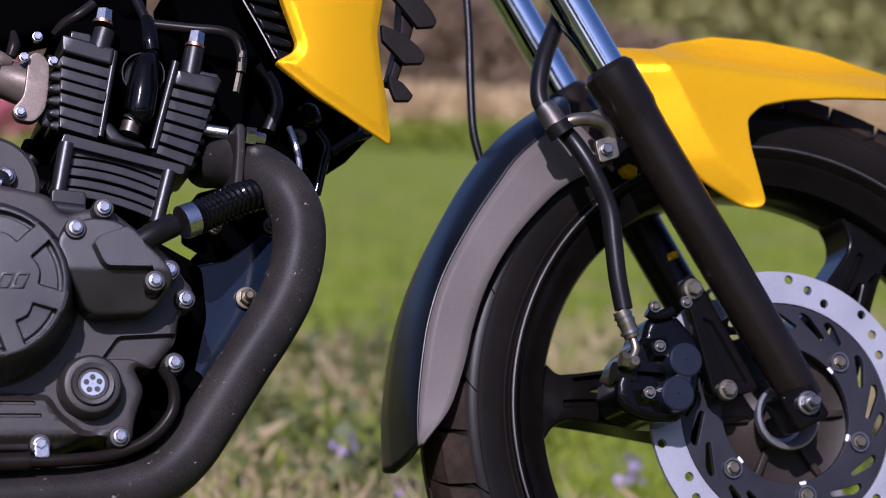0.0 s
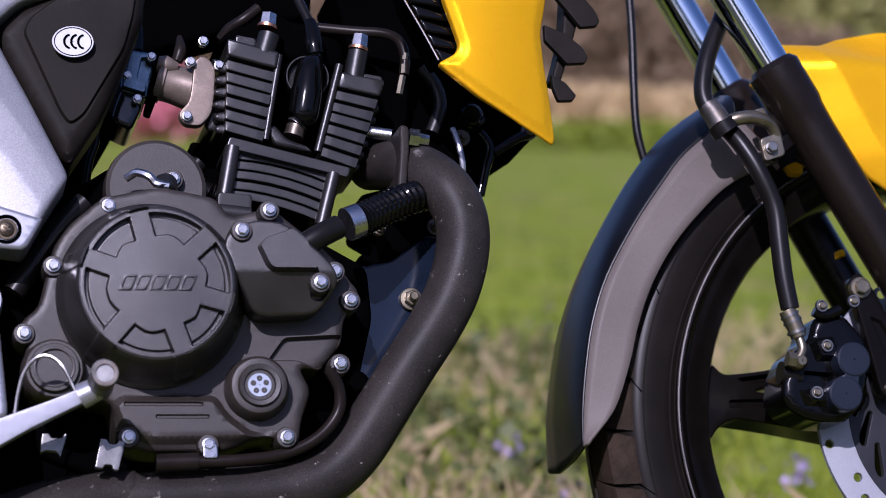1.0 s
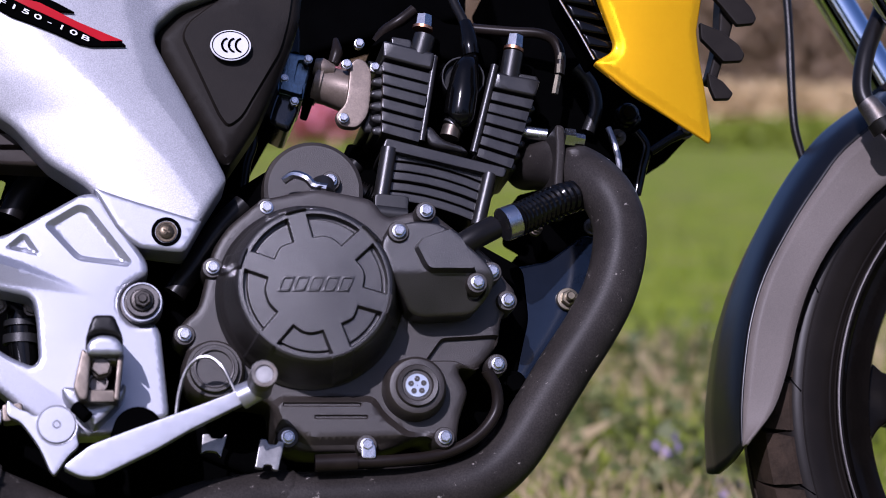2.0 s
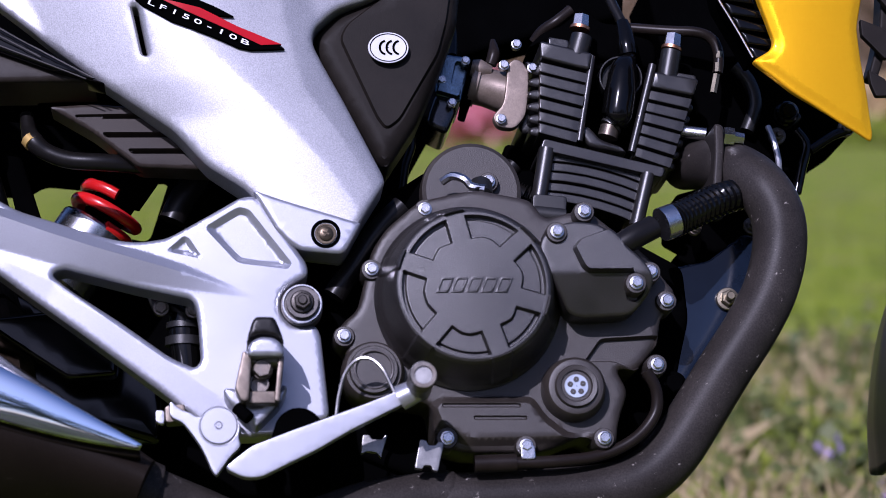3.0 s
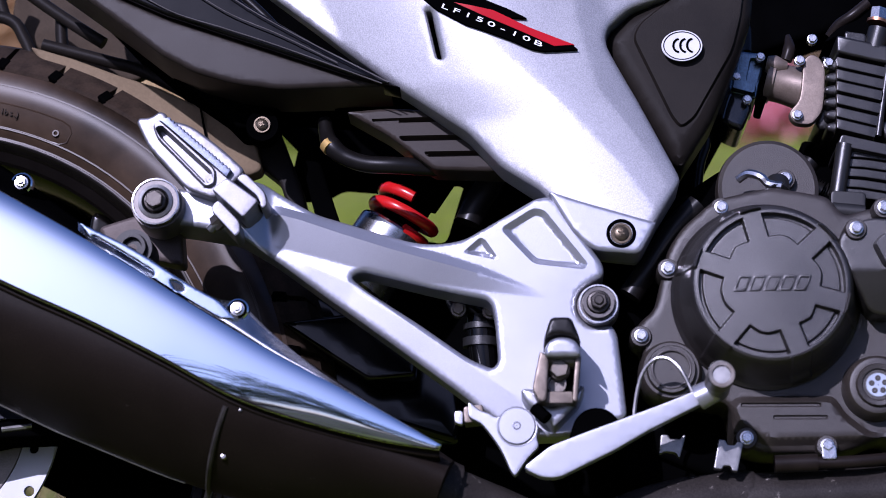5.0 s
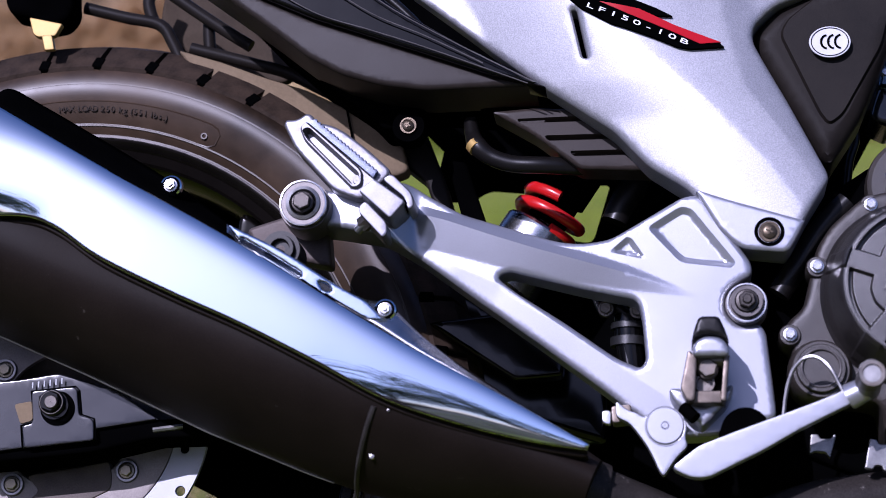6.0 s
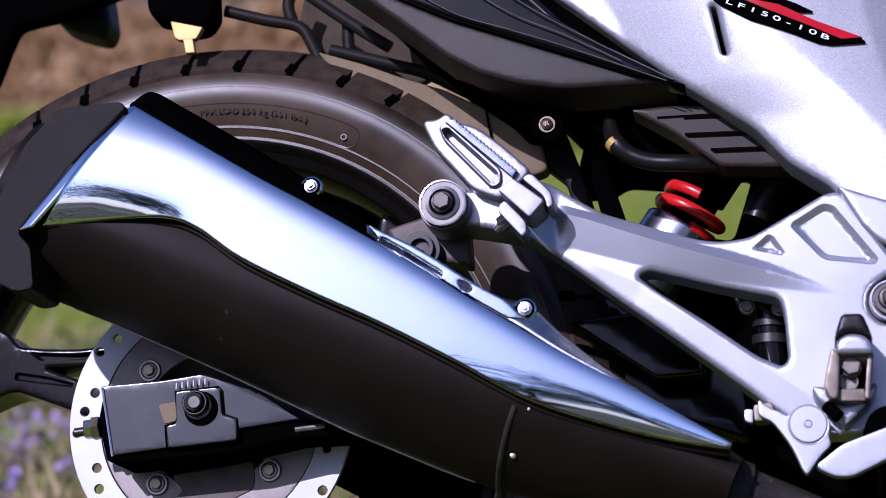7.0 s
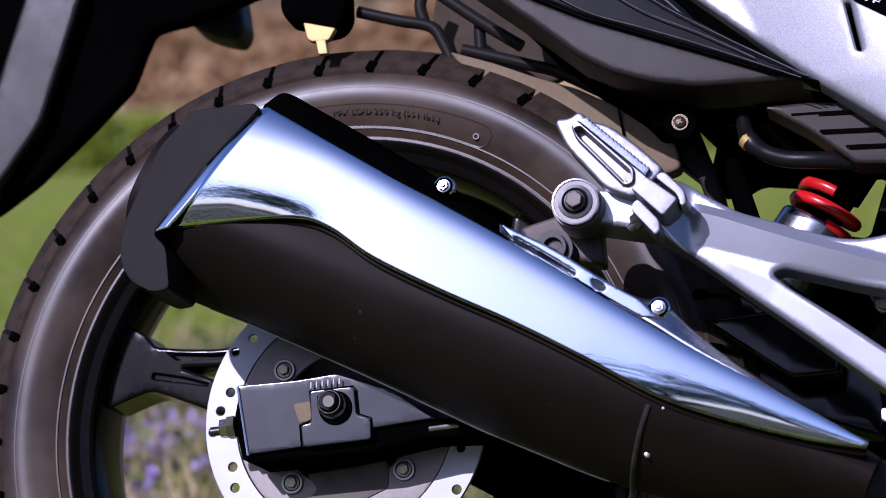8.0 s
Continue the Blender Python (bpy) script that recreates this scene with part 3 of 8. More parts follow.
# A pink-flowering bush seen through the gap beside the intake.
n = 2600
c = np.stack([rng.normal(2.50, 0.30, n), rng.normal(24.0, 0.3, n), np.abs(rng.normal(0.72, 0.16, n))], 1)
quads("pink_bush", c, rng.uniform(0.05, 0.12, n), M_PINK, 2.0, label="pink flowering bush far out in the meadow", category="bush")


def belt(name, n, y0, y1, z0, z1, size, mat, tall, label, category, falls=None, span=(-60, 60)):
    """A far belt of growth; falls gives where its top sinks to half on the one side."""
    x = rng.uniform(*span, n)
    top = z1 * (0.8 + 0.2 * np.sin(x * 0.31 + 1.3) * np.sin(x * 0.13))
    if falls:
        top = top * np.interp(x, falls, [1, 0.45])
    c = np.stack([x, rng.uniform(y0, y1, n), z0 + (top - z0) * rng.uniform(0, 1, n) ** 0.8], 1)
    return quads(name, c, rng.uniform(0.6, 1.3, n) * size, mat, 1.2, tall, label=label, category=category)


belt("dry_reeds", 45000, 62, 66, 0.3, 2.0, 0.22, M_REED, 1.6, "belt of tall dry reeds at the field edge", "reeds")
belt("brown_thicket", 90000, 72, 78, 0.3, 7.5, 0.3, M_THICKET, 1.3, "leafless brown thicket behind the field", "thicket", (22, 33))
belt("far_trees", 80000, 95, 110, 1.0, 13.0, 0.6, M_FARTREE, 1.0, "row of olive-green spring trees far away", "trees")

belt("green_bank", 16000, 54, 60, 0.0, 1.9, 0.3, M_GRASS, 1.2, "low green bank at the field edge", "bank", None, (-40, -12))
belt("field_edge", 26000, 52, 60, 0.0, 0.8, 0.22, M_GRASS, 1.2, "low green growth at the field edge", "bank", None, (-12, 50))
belt("tan_thicket", 30000, 67, 70, 0.3, 6.5, 0.3, M_TANBUSH, 1.3, "sunlit tan undergrowth behind the green bank", "thicket", None, (-45, -13))


# Trees behind the camera, which close the place and show in the chrome.
def tree(name, seed):
    r = np.random.default_rng(seed)
    top = empty(name)
    bm = bmesh.new()
    tube_bm(bm, curve([(0, 0, -0.1), (0.1, 0.05, 1.5), (-0.05, 0, 3.2), (0.1, 0.1, 5.5)], 4), [0.28, 0.18, 0.05], 10)
    tips = []
    for i in range(9):
        a, z = r.uniform(0, 6.28), r.uniform(1.6, 4.6)
        e = Vector((math.cos(a) * r.uniform(1.2, 2.2), math.sin(a) * r.uniform(1.2, 2.2), z + r.uniform(0.8, 1.8)))
        tube_bm(bm, curve([(0, 0, z), tuple(e * 0.5 + Vector((0, 0, z * 0.55))), tuple(e)], 4), [0.08, 0.02], 7)
        tips.append(np.array(e))
    part("trunk", bm, M_BARK, top)
    tips += [np.array((0, 0, 5.5)), np.array((0.4, 0.3, 6.2))]
    c = np.concatenate([t + r.normal(0, 0.62, (330, 3)) for t in tips])
    crown = quads("crown", c, r.uniform(0.1, 0.22, len(c)), M_NEARTREE, 2.5, kind="")
    crown.parent = top
    return tagged(top, "leafy broad tree standing behind the viewpoint", "tree", "trees behind the viewpoint")


first = tree("tree", 3)
first.matrix_basis = pose(3.5, -17, 0)
for i, (tx, ty, sc, rz) in enumerate(((7.5, -20, 1.2, 60), (-14, -18, 1.1, 80), (-19, -23, 1.3, 10), (18, -24, 1.2, 150), (23, -20, 1.0, 240), (-1.8, -21, 1.1, 100), (-6.5, -18, 1.0, 310), (10, -27, 1.3, 45), (-4.0, -24, 0.9, 130), (-9.5, -21, 1.1, 200), (13, -19, 1.0, 300), (0.5, -27, 0.8, 20))):
    c = copy_thing(first, pose(tx, ty, 0, 0, 0, rz) @ Matrix.Diagonal((sc, sc, sc, 1)))

# ---- the motorcycle ----
# All parts are built in the machine's own upright frame; it then leans over on its stand, away from the viewer.
LEAN = 16.5
bike = empty("motorcycle")
tagged(bike, "yellow, silver and black motorcycle leaning on its stand in a meadow", "motorcycle")
bike.rotation_euler = (radians(-LEAN), 0, 0)
FX, FZ, RX, RZ = 0.641, 0.297, -0.645, 0.304


RIM_R = 0.2240


SECTION = [(0.0, 0.66), (0.06, 0.76), (0.13, 0.83), (0.22, 0.895), (0.32, 0.95), (0.46, 1.0), (0.60, 0.975), (0.70, 0.89), (0.78, 0.74), (0.87, 0.5)]


def side_of(R, half, r):
    """Half width of a tyre at the radius r."""
    return half * np.interp((r - RIM_R) / (R - RIM_R), [u for u, _ in SECTION], [w for _, w in SECTION])


def tyre_bm(x, z, R, half, depth=0.0035):
    """The carcass with rounded sidewalls and a raised rib along the shoulder."""
    bm = bmesh.new()
    g = R - RIM_R
    prof = [(RIM_R + g * u, half * w) for u, w in SECTION] + [(R - depth * 2.4, half * 0.25), (R - depth * 2.0, 0)]
    prof = prof + [(r, -y) for r, y in prof[-2::-1]]
    prof = [tuple(p) for p in curve(prof, 3)]
    lathe_bm(bm, x, z, prof, 120)
    bmesh.ops.recalc_face_normals(bm, faces=bm.faces)
    return bm


def tread_blocks(w, x, z, R, half, blocks, depth=0.0042):
    """Shoulder blocks parted by slanting grooves, each a part on a shared mesh."""
    g, step = R - RIM_R, 360 / blocks
    for sgn in (1, -1):
        bm = bmesh.new()
        pr = [(R - depth * 0.1, sgn * half * 0.06), (R - depth * 0.6, sgn * half * 0.33), (RIM_R + g * 0.90, sgn * half * 0.64), (RIM_R + g * 0.69, sgn * half * 0.925)]
        rows = []
        for s in range(6):
            row = []
            for j, (r, y) in enumerate(pr):
                a = radians(step * 0.5 + step * (0.985, 0.96, 0.92, 0.88)[j] * (s / 5 - 0.5) + (j - 1) * step * 0.12)
                lift = depth * (0.7 if j < 3 else 0.1)
                row.append(bm.verts.new(((r + lift) * math.cos(a), y * 1.03, (r + lift) * math.sin(a))))
            rows.append(row)
        fs = [bm.faces.new((p[j], q[j], q[j + 1], p[j + 1])) for p, q in zip(rows, rows[1:]) for j in range(3)]
        rimv = [e for e in bm.edges if len(e.link_faces) == 1]
        for v in bmesh.ops.extrude_edge_only(bm, edges=rimv)["geom"]:
            if isinstance(v, bmesh.types.BMVert):
                v.co -= Vector((v.co.x, 0, v.co.z)).normalized() * depth * 1.8
                v.co.y *= 0.95
        bmesh.ops.recalc_face_normals(bm, faces=bm.faces)
        me = bpy.data.meshes.new("tread_block")
        bm.to_mesh(me)
        bm.free()
        me.materials.append(M_TREAD)
        for i in range(blocks):
            ob = new("tread_block", me)
            ob.location = (x, 0, z)
            ob.rotation_euler = (0, -radians(i * step + (0 if sgn < 0 else step * 0.5)), 0)
            ob.parent = w


def spoke_outline(x, z, ang, r0, r1):
    """One double-armed spoke with a slot: its outline and its slot."""
    c, s = math.cos(radians(ang)), math.sin(radians(ang))

    def at(r, o):
        return (x + r * c + o * s, z + r * s - o * c)
    out = [at(r1, 0.056), at(0.189, 0.049), at(0.181, 0.0406), at(0.16, 0.042), at(0.131, 0.0461), at(0.095, 0.056), at(0.05, 0.062), at(0.03, 0.03), at(0.03, -0.03), at(0.08, -0.012), at(0.134, -0.0015), at(0.1747, 0.0050), at(0.188, -0.002), at(r1, -0.018), at(r1 + 0.002, 0.022)]
    slot = [at(0.1544, 0.0271), at(0.1293, 0.0318), at(0.10, 0.038), at(0.07, 0.040), at(0.07, 0.010), at(0.10, 0.018), at(0.1299, 0.0228)]
    panel = [at(0.172, 0.0375), at(0.131, 0.0425), at(0.10, 0.051), at(0.10, 0.044), at(0.131, 0.0370), at(0.160, 0.0315)]
    groove = [at(0.178, 0.020), at(0.150, 0.0205), at(0.128, 0.0185), at(0.128, 0.0150), at(0.160, 0.0135), at(0.178, 0.013)]
    return rounded(out, 0.008, 5), rounded(slot, 0.002, 3), rounded(panel, 0.002, 2), rounded(groove, 0.002, 2)


def wheel(name, x, z, R, half, blocks, disc_y, disc_r, angles, hub_y, turn, bolts, rubber, barrel, label):
    w = empty(name, bike)
    w["label"] = label
    part("tyre", tyre_bm(x, z, R, half), rubber, w, "dusty black tyre with a blocky tread", 45)
    tread_blocks(w, x, z, R, half, blocks)
    for r, y in [(RIM_R + (R - RIM_R) * u, side_of(R, half, RIM_R + (R - RIM_R) * u)) for u in (0.09, 0.17, 0.53)]:
        lathe("sidewall_rib", x, z, [(r - 0.0014, -y + 0.001), (r - 0.0006, -y - 0.0008), (r + 0.0006, -y - 0.0008), (r + 0.0014, -y + 0.001)], rubber, w, 120)
    lathe("rim", x, z, [(0.2235, -0.0405), (0.2275, -0.0425), (0.2300, -0.047), (0.2280, -0.0482), (0.2255, -0.0462), (0.2225, -0.0425), (max(0.2150, barrel + 0.006), -0.0405), (max(0.2120, barrel + 0.004), -0.0380), (barrel + 0.0050, -0.0345), (barrel + 0.0025, -0.029), (barrel, -0.012), (barrel, 0.012), (barrel + 0.0025, 0.029), (barrel + 0.006, 0.0345), (0.2190, 0.0405), (0.228, 0.048), (0.230, 0.047), (0.2235, 0.0405)], M_RIM, w, 96, "black alloy rim")
    for a in angles:
        out, slot, panel, groove = spoke_outline(x, z, a, 0.036, barrel + 0.0025)
        relief("spoke", out, M_RIM if bolts == 6 else M_RIMGLOSS, w, -0.022, 0.044, 0.003, 0.008, holes=[slot], feats=[(panel, -0.006, 0.0025), (groove, -0.004, 0.002)])
    lathe("hub", x, z, [(0.0005, -hub_y), (0.018, -hub_y), (0.020, -hub_y + 0.004), (0.030, -0.046), (0.050, -0.044), (0.0640, -0.050), (0.0660, -0.044), (0.056, 0.040), (0.03, 0.06), (0.0005, 0.06)], M_HUB, w, 48)
    # Paler ring painted in for the sun glint along the rim edge.
    lathe("rim_glint", x, z, [(0.2292, -0.0478), (0.2299, -0.0490), (0.2309, -0.0488), (0.2312, -0.0472)], M_CARRIER, w, 120, "edge of the rim with its glint painted pale")
    brake_disc(w, x + (0.0032 if bolts == 4 else 0), z, disc_y, disc_r, turn, bolts)
    return w


def brake_disc(w, x, z, y, r, turn, bolts):
    """A drilled steel rotor on a black six-armed carrier with six bolts."""
    d, solid = w, bolts == 4
    circle = lambda rr, n=96, cx=x, cz=z: [(cx + rr * math.cos(2 * math.pi * i / n), cz + rr * math.sin(2 * math.pi * i / n)) for i in range(n)]
    holes = [circle(r * 0.775, 72)]
    for i in range(10):
        a0 = radians(36 * i + turn)
        for rr, da in ((0.945, 7.5), (0.898, -1.8), (0.852, -11.0)):
            a = a0 + radians(da)
            holes.append(circle(0.0037, 12, x + r * rr * math.cos(a), z + r * rr * math.sin(a)))
    relief("brake_disc", circle(r), M_DISC, d, y, 0.004, 0.0006, 0.008, holes=holes, label="bright drilled steel brake rotor")
    slots = []
    for i in range(6):
        for (r0, t0), (r1, t1) in (((0.645, 9), (0.735, 18)), ((0.60, 20), (0.722, 34)), ((0.60, 40), (0.712, 53))):
            run = [(r0, t0 - 2.2), (r0 + 0.03, t0 - 3.0), ((r0 + r1) / 2, (t0 + t1) / 2 - 4.6), (r1, t1 - 3.2), (r1 + 0.012, t1 + 1.5), (r1 - 0.02, t1 + 3.4), ((r0 + r1) / 2 - 0.01, (t0 + t1) / 2 + 3.0)]
            slots.append(rounded([(x + r * rr * math.cos(radians(60 * i + turn + da)), z + r * rr * math.sin(radians(60 * i + turn + da))) for rr, da in run], 0.002, 2))
    relief("disc_carrier", circle(r * 0.772), M_REARDISC if solid else M_CARRIERDARK, d, y + 0.0005, 0.005, 0.001, 0.007, holes=([] if solid else slots) + [circle(r * 0.47, 48)], label="dull grey disc carrier" if solid else "black slotted disc carrier")
    if bolts == 6:
        for i in range(6):
            a = radians(60 * i + turn)
            box = box_bm(bmesh.new(), (-0.0014, -0.0008, -0.0030), (0.0014, 0.0008, 0.0030), 0.0005, pose(x + r * 0.475 * math.cos(a), y + 0.0012, z + r * 0.475 * math.sin(a), 0, -math.degrees(a), 0))
            part("paint_mark", box, M_WHITE, d, "white paint mark")
            rib = box_bm(bmesh.new(), (-0.0145, -0.004, -0.0028), (0.0145, 0.004, 0.0028), 0.0012, pose(x + 0.043 * math.cos(a + 0.4), -0.0475, z + 0.043 * math.sin(a + 0.4), 0, -math.degrees(a + 0.4), 0))
            part("hub_rib", rib, M_HUB, d)
    for i in range(bolts):
        a = radians(360 / bolts * i + turn)
        bx, bz = x + r * 0.562 * math.cos(a), z + r * 0.562 * math.sin(a)
        lathe("bolt_ring", bx, bz, [(0.0062, y - 0.0006), (0.0066, y - 0.0022), (0.0082, y - 0.0022), (0.0088, y - 0.0010), (0.0088, y + 0.002)], M_WASHER, d, 28)
        bolt(bx, bz, y - 0.0005, d, 0.0046, M_ZINC, 0.0, 1.3, "disc_bolt")
    return d


front = wheel("front_wheel", FX, FZ, 0.289, 0.046, 40, -0.062, 0.120, (180, 60, -60), 0.055, 40, 6, M_RUBBER_CLEAN, 0.1965, "front wheel with a black alloy rim and a drilled brake disc")
rear = wheel("rear_wheel", RX, RZ, 0.3135, 0.058, 42, -0.075, 0.1104, (170, 50, -70), 0.075, 141, 4, M_RUBBER, 0.2095, "rear wheel with a black alloy rim and a drilled brake disc")

# Raised black tubes painted on for the shade in the tread grooves.
for i in range(20):
    run = []
    for k in range(9):
        v = k / 8
        rr, yy = np.interp(v, [0, 0.35, 0.7, 1], [0.2865, 0.2800, 0.2700, 0.2600]), np.interp(v, [0, 0.35, 0.7, 1], [-0.016, -0.030, -0.0405, -0.0455])
        a = radians(18 * i + 4 + 9 * v)
        run.append((FX + rr * math.cos(a), yy - 0.0002, FZ + rr * math.sin(a)))
    tube("tread_groove_shade", run, [0.0016, 0.0016, 0.0013, 0.0006], M_DARK, front, 6, 0)

# Black boxes stand in for the shaded shoulder notches of the rear tyre.
notch = box_bm(bmesh.new(), (-0.0060, -0.0040, -0.0042), (0.0060, 0.0040, 0.0042), 0.0015)
notch_mesh = bpy.data.meshes.new("tread_notch_shade")
notch.to_mesh(notch_mesh)
notch.free()
notch_mesh.materials.append(M_DARK)
for i in range(42):
    a = radians(360 / 42 * i + 2)
    ob = new("tread_notch_shade", notch_mesh)
    ob.matrix_basis = pose(RX + 0.2885 * math.cos(a), -0.0500, RZ + 0.2885 * math.sin(a), 0, -math.degrees(a) + 12, 0) @ pose(0, 0, 0, 0, 0, 38)
    ob.parent = rear

# -- front fork --
fork = empty("front_fork", bike)
fork["label"] = "telescopic front fork with black lower legs and chrome tubes"


def leg(path_top, path_foot, name_y, near):
    top, foot = path_top, path_foot
    a, b = Vector((top[0], name_y, top[1])), Vector((foot[0], name_y, foot[1]))
    u = (b - a).normalized()
    L = (b - a).length
    bm = bmesh.new()
    prof = [(-0.005, 0.0175), (0.0, 0.0215), (0.035, 0.0215), (0.042, 0.0200), (0.06, 0.0193), (L * 0.6, 0.0190), (L - 0.02, 0.0180), (L + 0.004, 0.0165)]
    tube_bm(bm, [tuple(a + u * s) for s, _ in prof], [r for _, r in prof], 28)
    lower = part("lower_leg", bm, M_FORK, fork, "black painted lower fork leg")
    bm = bmesh.new()
    tube_bm(bm, [tuple(a - u * 0.30), tuple(a + u * 0.01)], 0.0155, 28)
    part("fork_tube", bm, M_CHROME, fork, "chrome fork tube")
    return lower


NEAR_TOP, NEAR_FOOT = (0.4941, 0.5728), (0.6395, 0.3064)
FAR_TOP, FAR_FOOT = (0.5272, 0.6122), (0.6828, 0.3195)
lower = leg(NEAR_TOP, NEAR_FOOT, -0.095, True)
leg(FAR_TOP, FAR_FOOT, 0.095, False)
relief("axle_clamp", rounded([(0.6125, 0.3039), (0.6404, 0.3175), (0.6564, 0.2887), (0.6279, 0.2749)], 0.004), M_RIM, fork, -0.112, 0.03, 0.003, 0.008)
bolt(0.6361, 0.2979, -0.113, fork, 0.0080, M_WASHER, 0.006, 1.25, "axle_nut")
lathe("axle_spacer", 0.6371, 0.294, [(0.016, -0.058), (0.024, -0.060), (0.0275, -0.070), (0.0275, -0.074), (0.0255, -0.076), (0.022, -0.072), (0.019, -0.060)], M_ALU, fork, 40)
relief("caliper_bracket", rounded([(0.5457, 0.4007), (0.5548, 0.4091), (0.5629, 0.4009), (0.6072, 0.3132), (0.5845, 0.3078), (0.5659, 0.3087), (0.5566, 0.3545)], 0.004), M_RIM, fork, -0.089, 0.010, 0.002, 0.008, feats=[([(0.5606, 0.373), (0.571, 0.3684), (0.5977, 0.3178), (0.5783, 0.3215)], -0.003, 0.002)])
bolt(0.5547, 0.3948, -0.090, fork, 0.0062, M_ZINC, 0.0, 1.4)
bolt(0.5772, 0.3126, -0.092, fork, 0.0060, M_ZINC, 0.0, 1.4)

caliper = empty("brake_caliper", bike)
caliper["label"] = "black twin-piston front brake caliper"
relief("caliper_body", rounded([(0.5117, 0.3702), (0.536, 0.3727), (0.547, 0.359), (0.5538, 0.3522), (0.5539, 0.3248), (0.5444, 0.2977), (0.5289, 0.2853), (0.5052, 0.2868), (0.4868, 0.2944), (0.4792, 0.307), (0.4836, 0.3271), (0.4903, 0.3406), (0.5055, 0.352)], 0.005), M_GLOSS, caliper, -0.098, 0.045, 0.006, 0.007, feats=[([(0.494, 0.3271), (0.5225, 0.3249), (0.5218, 0.3158), (0.4924, 0.3177)], -0.007, 0.002), ([(0.5031, 0.352), (0.5249, 0.3539), (0.5305, 0.3339), (0.5089, 0.3339)], 0.006, 0.004), ([(0.4928, 0.3114), (0.5215, 0.3113), (0.5228, 0.2978), (0.4966, 0.2989)], 0.006, 0.004)])
for px_, pz_ in ((0.535, 0.333), (0.5261, 0.3061)):
    lathe("piston_cap", px_, pz_, [(0.0005, -0.1125), (0.0122, -0.1125), (0.0136, -0.1115), (0.0140, -0.109), (0.0140, -0.095)], M_CALIPER, caliper, 36)
relief("cap_bridge", rounded([(0.5298, 0.3298), (0.5411, 0.3321), (0.5363, 0.3096), (0.522, 0.3096)], 0.003), M_CALIPER, caliper, -0.1115, 0.012, 0.0008, 0.008)
for a, b, c in ((0.5159, 0.345, 0.0065), (0.5045, 0.3081, 0.0065), (0.5142, 0.3767, 0.006), (0.5412, 0.3806, 0.005)):
    lathe("bolt_ring", a, b, [(0.0032, -0.1055), (0.0036, -0.107), (0.0048, -0.107), (0.0052, -0.1045)], M_WASHER, caliper, 22)
    bolt(a, b, -0.106, caliper, 0.0028, M_ZINC, 0, 1.1)
tube("bleed_nipple", [(0.5096, -0.1, 0.3738), (0.5189, -0.1, 0.3703), (0.5314, -0.1, 0.3749)], 0.0045, M_GLOSS, caliper, 10, 3)
tube("slide_boot", [(0.4812, -0.09, 0.3267), (0.4978, -0.09, 0.3244)], 0.009, M_HOSE, caliper, 14, 3)

tube("brake_hose", [(0.4762, -0.06, 0.6604), (0.4639, -0.07, 0.6269), (0.4439, -0.08, 0.5865), (0.4365, -0.085, 0.5513), (0.4477, -0.09, 0.5299), (0.4586, -0.1, 0.51), (0.4704, -0.105, 0.4857), (0.4817, -0.105, 0.4558), (0.4835, -0.105, 0.4282), (0.4848, -0.105, 0.4008), (0.488, -0.105, 0.3745)], 0.0074, M_HOSE, bike, 16, 8, "black rubber brake hose")
tube("hose_fitting", [(0.4851, -0.105, 0.3735), (0.4896, -0.105, 0.3636), (0.4935, -0.105, 0.3519)], [0.0066, 0.0070, 0.0062], M_ZINC, bike, 16, 4)
for q in ([(0.4868, -0.105, 0.3699), (0.4876, -0.105, 0.3681)], [(0.4888, -0.105, 0.3654), (0.4896, -0.105, 0.3636)], [(0.4915, -0.105, 0.3573), (0.4923, -0.105, 0.355)]):
    tube("crimp_ring", q, 0.0078, M_WASHER, bike, 18, 0)
tube("banjo_pipe", [(0.4931, -0.105, 0.3532), (0.4948, -0.107, 0.3425), (0.4905, -0.108, 0.3342)], 0.0036, M_ZINC, bike, 12, 5)
lathe("banjo", 0.4922, 0.3324, [(0.0005, -0.112), (0.0035, -0.112), (0.0058, -0.109), (0.0066, -0.105), (0.0060, -0.098)], M_ZINC, bike, 24)
tube("banjo_bolt", [(0.4884, -0.106, 0.3332), (0.4818, -0.106, 0.3345)], 0.0062, M_ZINC, bike, 6, 0, angle=20)
tube("front_sensor_cable", [(0.4146, 0.02, 0.6854), (0.415, 0.02, 0.6398), (0.4136, 0.02, 0.5895), (0.414, 0.02, 0.5522), (0.4206, 0.02, 0.5203)], 0.0036, M_HOSE, bike, 10, 6, "thin black cable hanging behind the fork")
clamp = relief("hose_clamp", rounded([(0.4752, 0.5129), (0.4931, 0.5191), (0.4965, 0.5004), (0.4787, 0.4943)], 0.003), M_ZINC, bike, -0.101, 0.004, 0.001, 0.008)
bolt(0.484, 0.5056, -0.102, clamp, 0.0045, M_WASHER, 0, 1.15)
tube("clamp_arm", [(0.493, -0.095, 0.5125), (0.4857, -0.1, 0.525), (0.4711, -0.105, 0.5292), (0.4552, -0.105, 0.5277), (0.4437, -0.1, 0.5236), (0.4381, -0.095, 0.5343)], [0.0045, 0.0052, 0.0056, 0.0056, 0.0056, 0.0055], M_ZINC, clamp, 12, 6)
tube("clamp_sleeve", [(0.4368, -0.092, 0.5422), (0.4418, -0.095, 0.533), (0.4449, -0.098, 0.5238)], [0.0085, 0.0095, 0.0095], M_RUST, clamp, 18, 3)
tube("grommet", [(0.4434, -0.1, 0.5259), (0.4486, -0.1, 0.5177)], [0.0115, 0.012], M_HOSE, clamp, 20, 0)
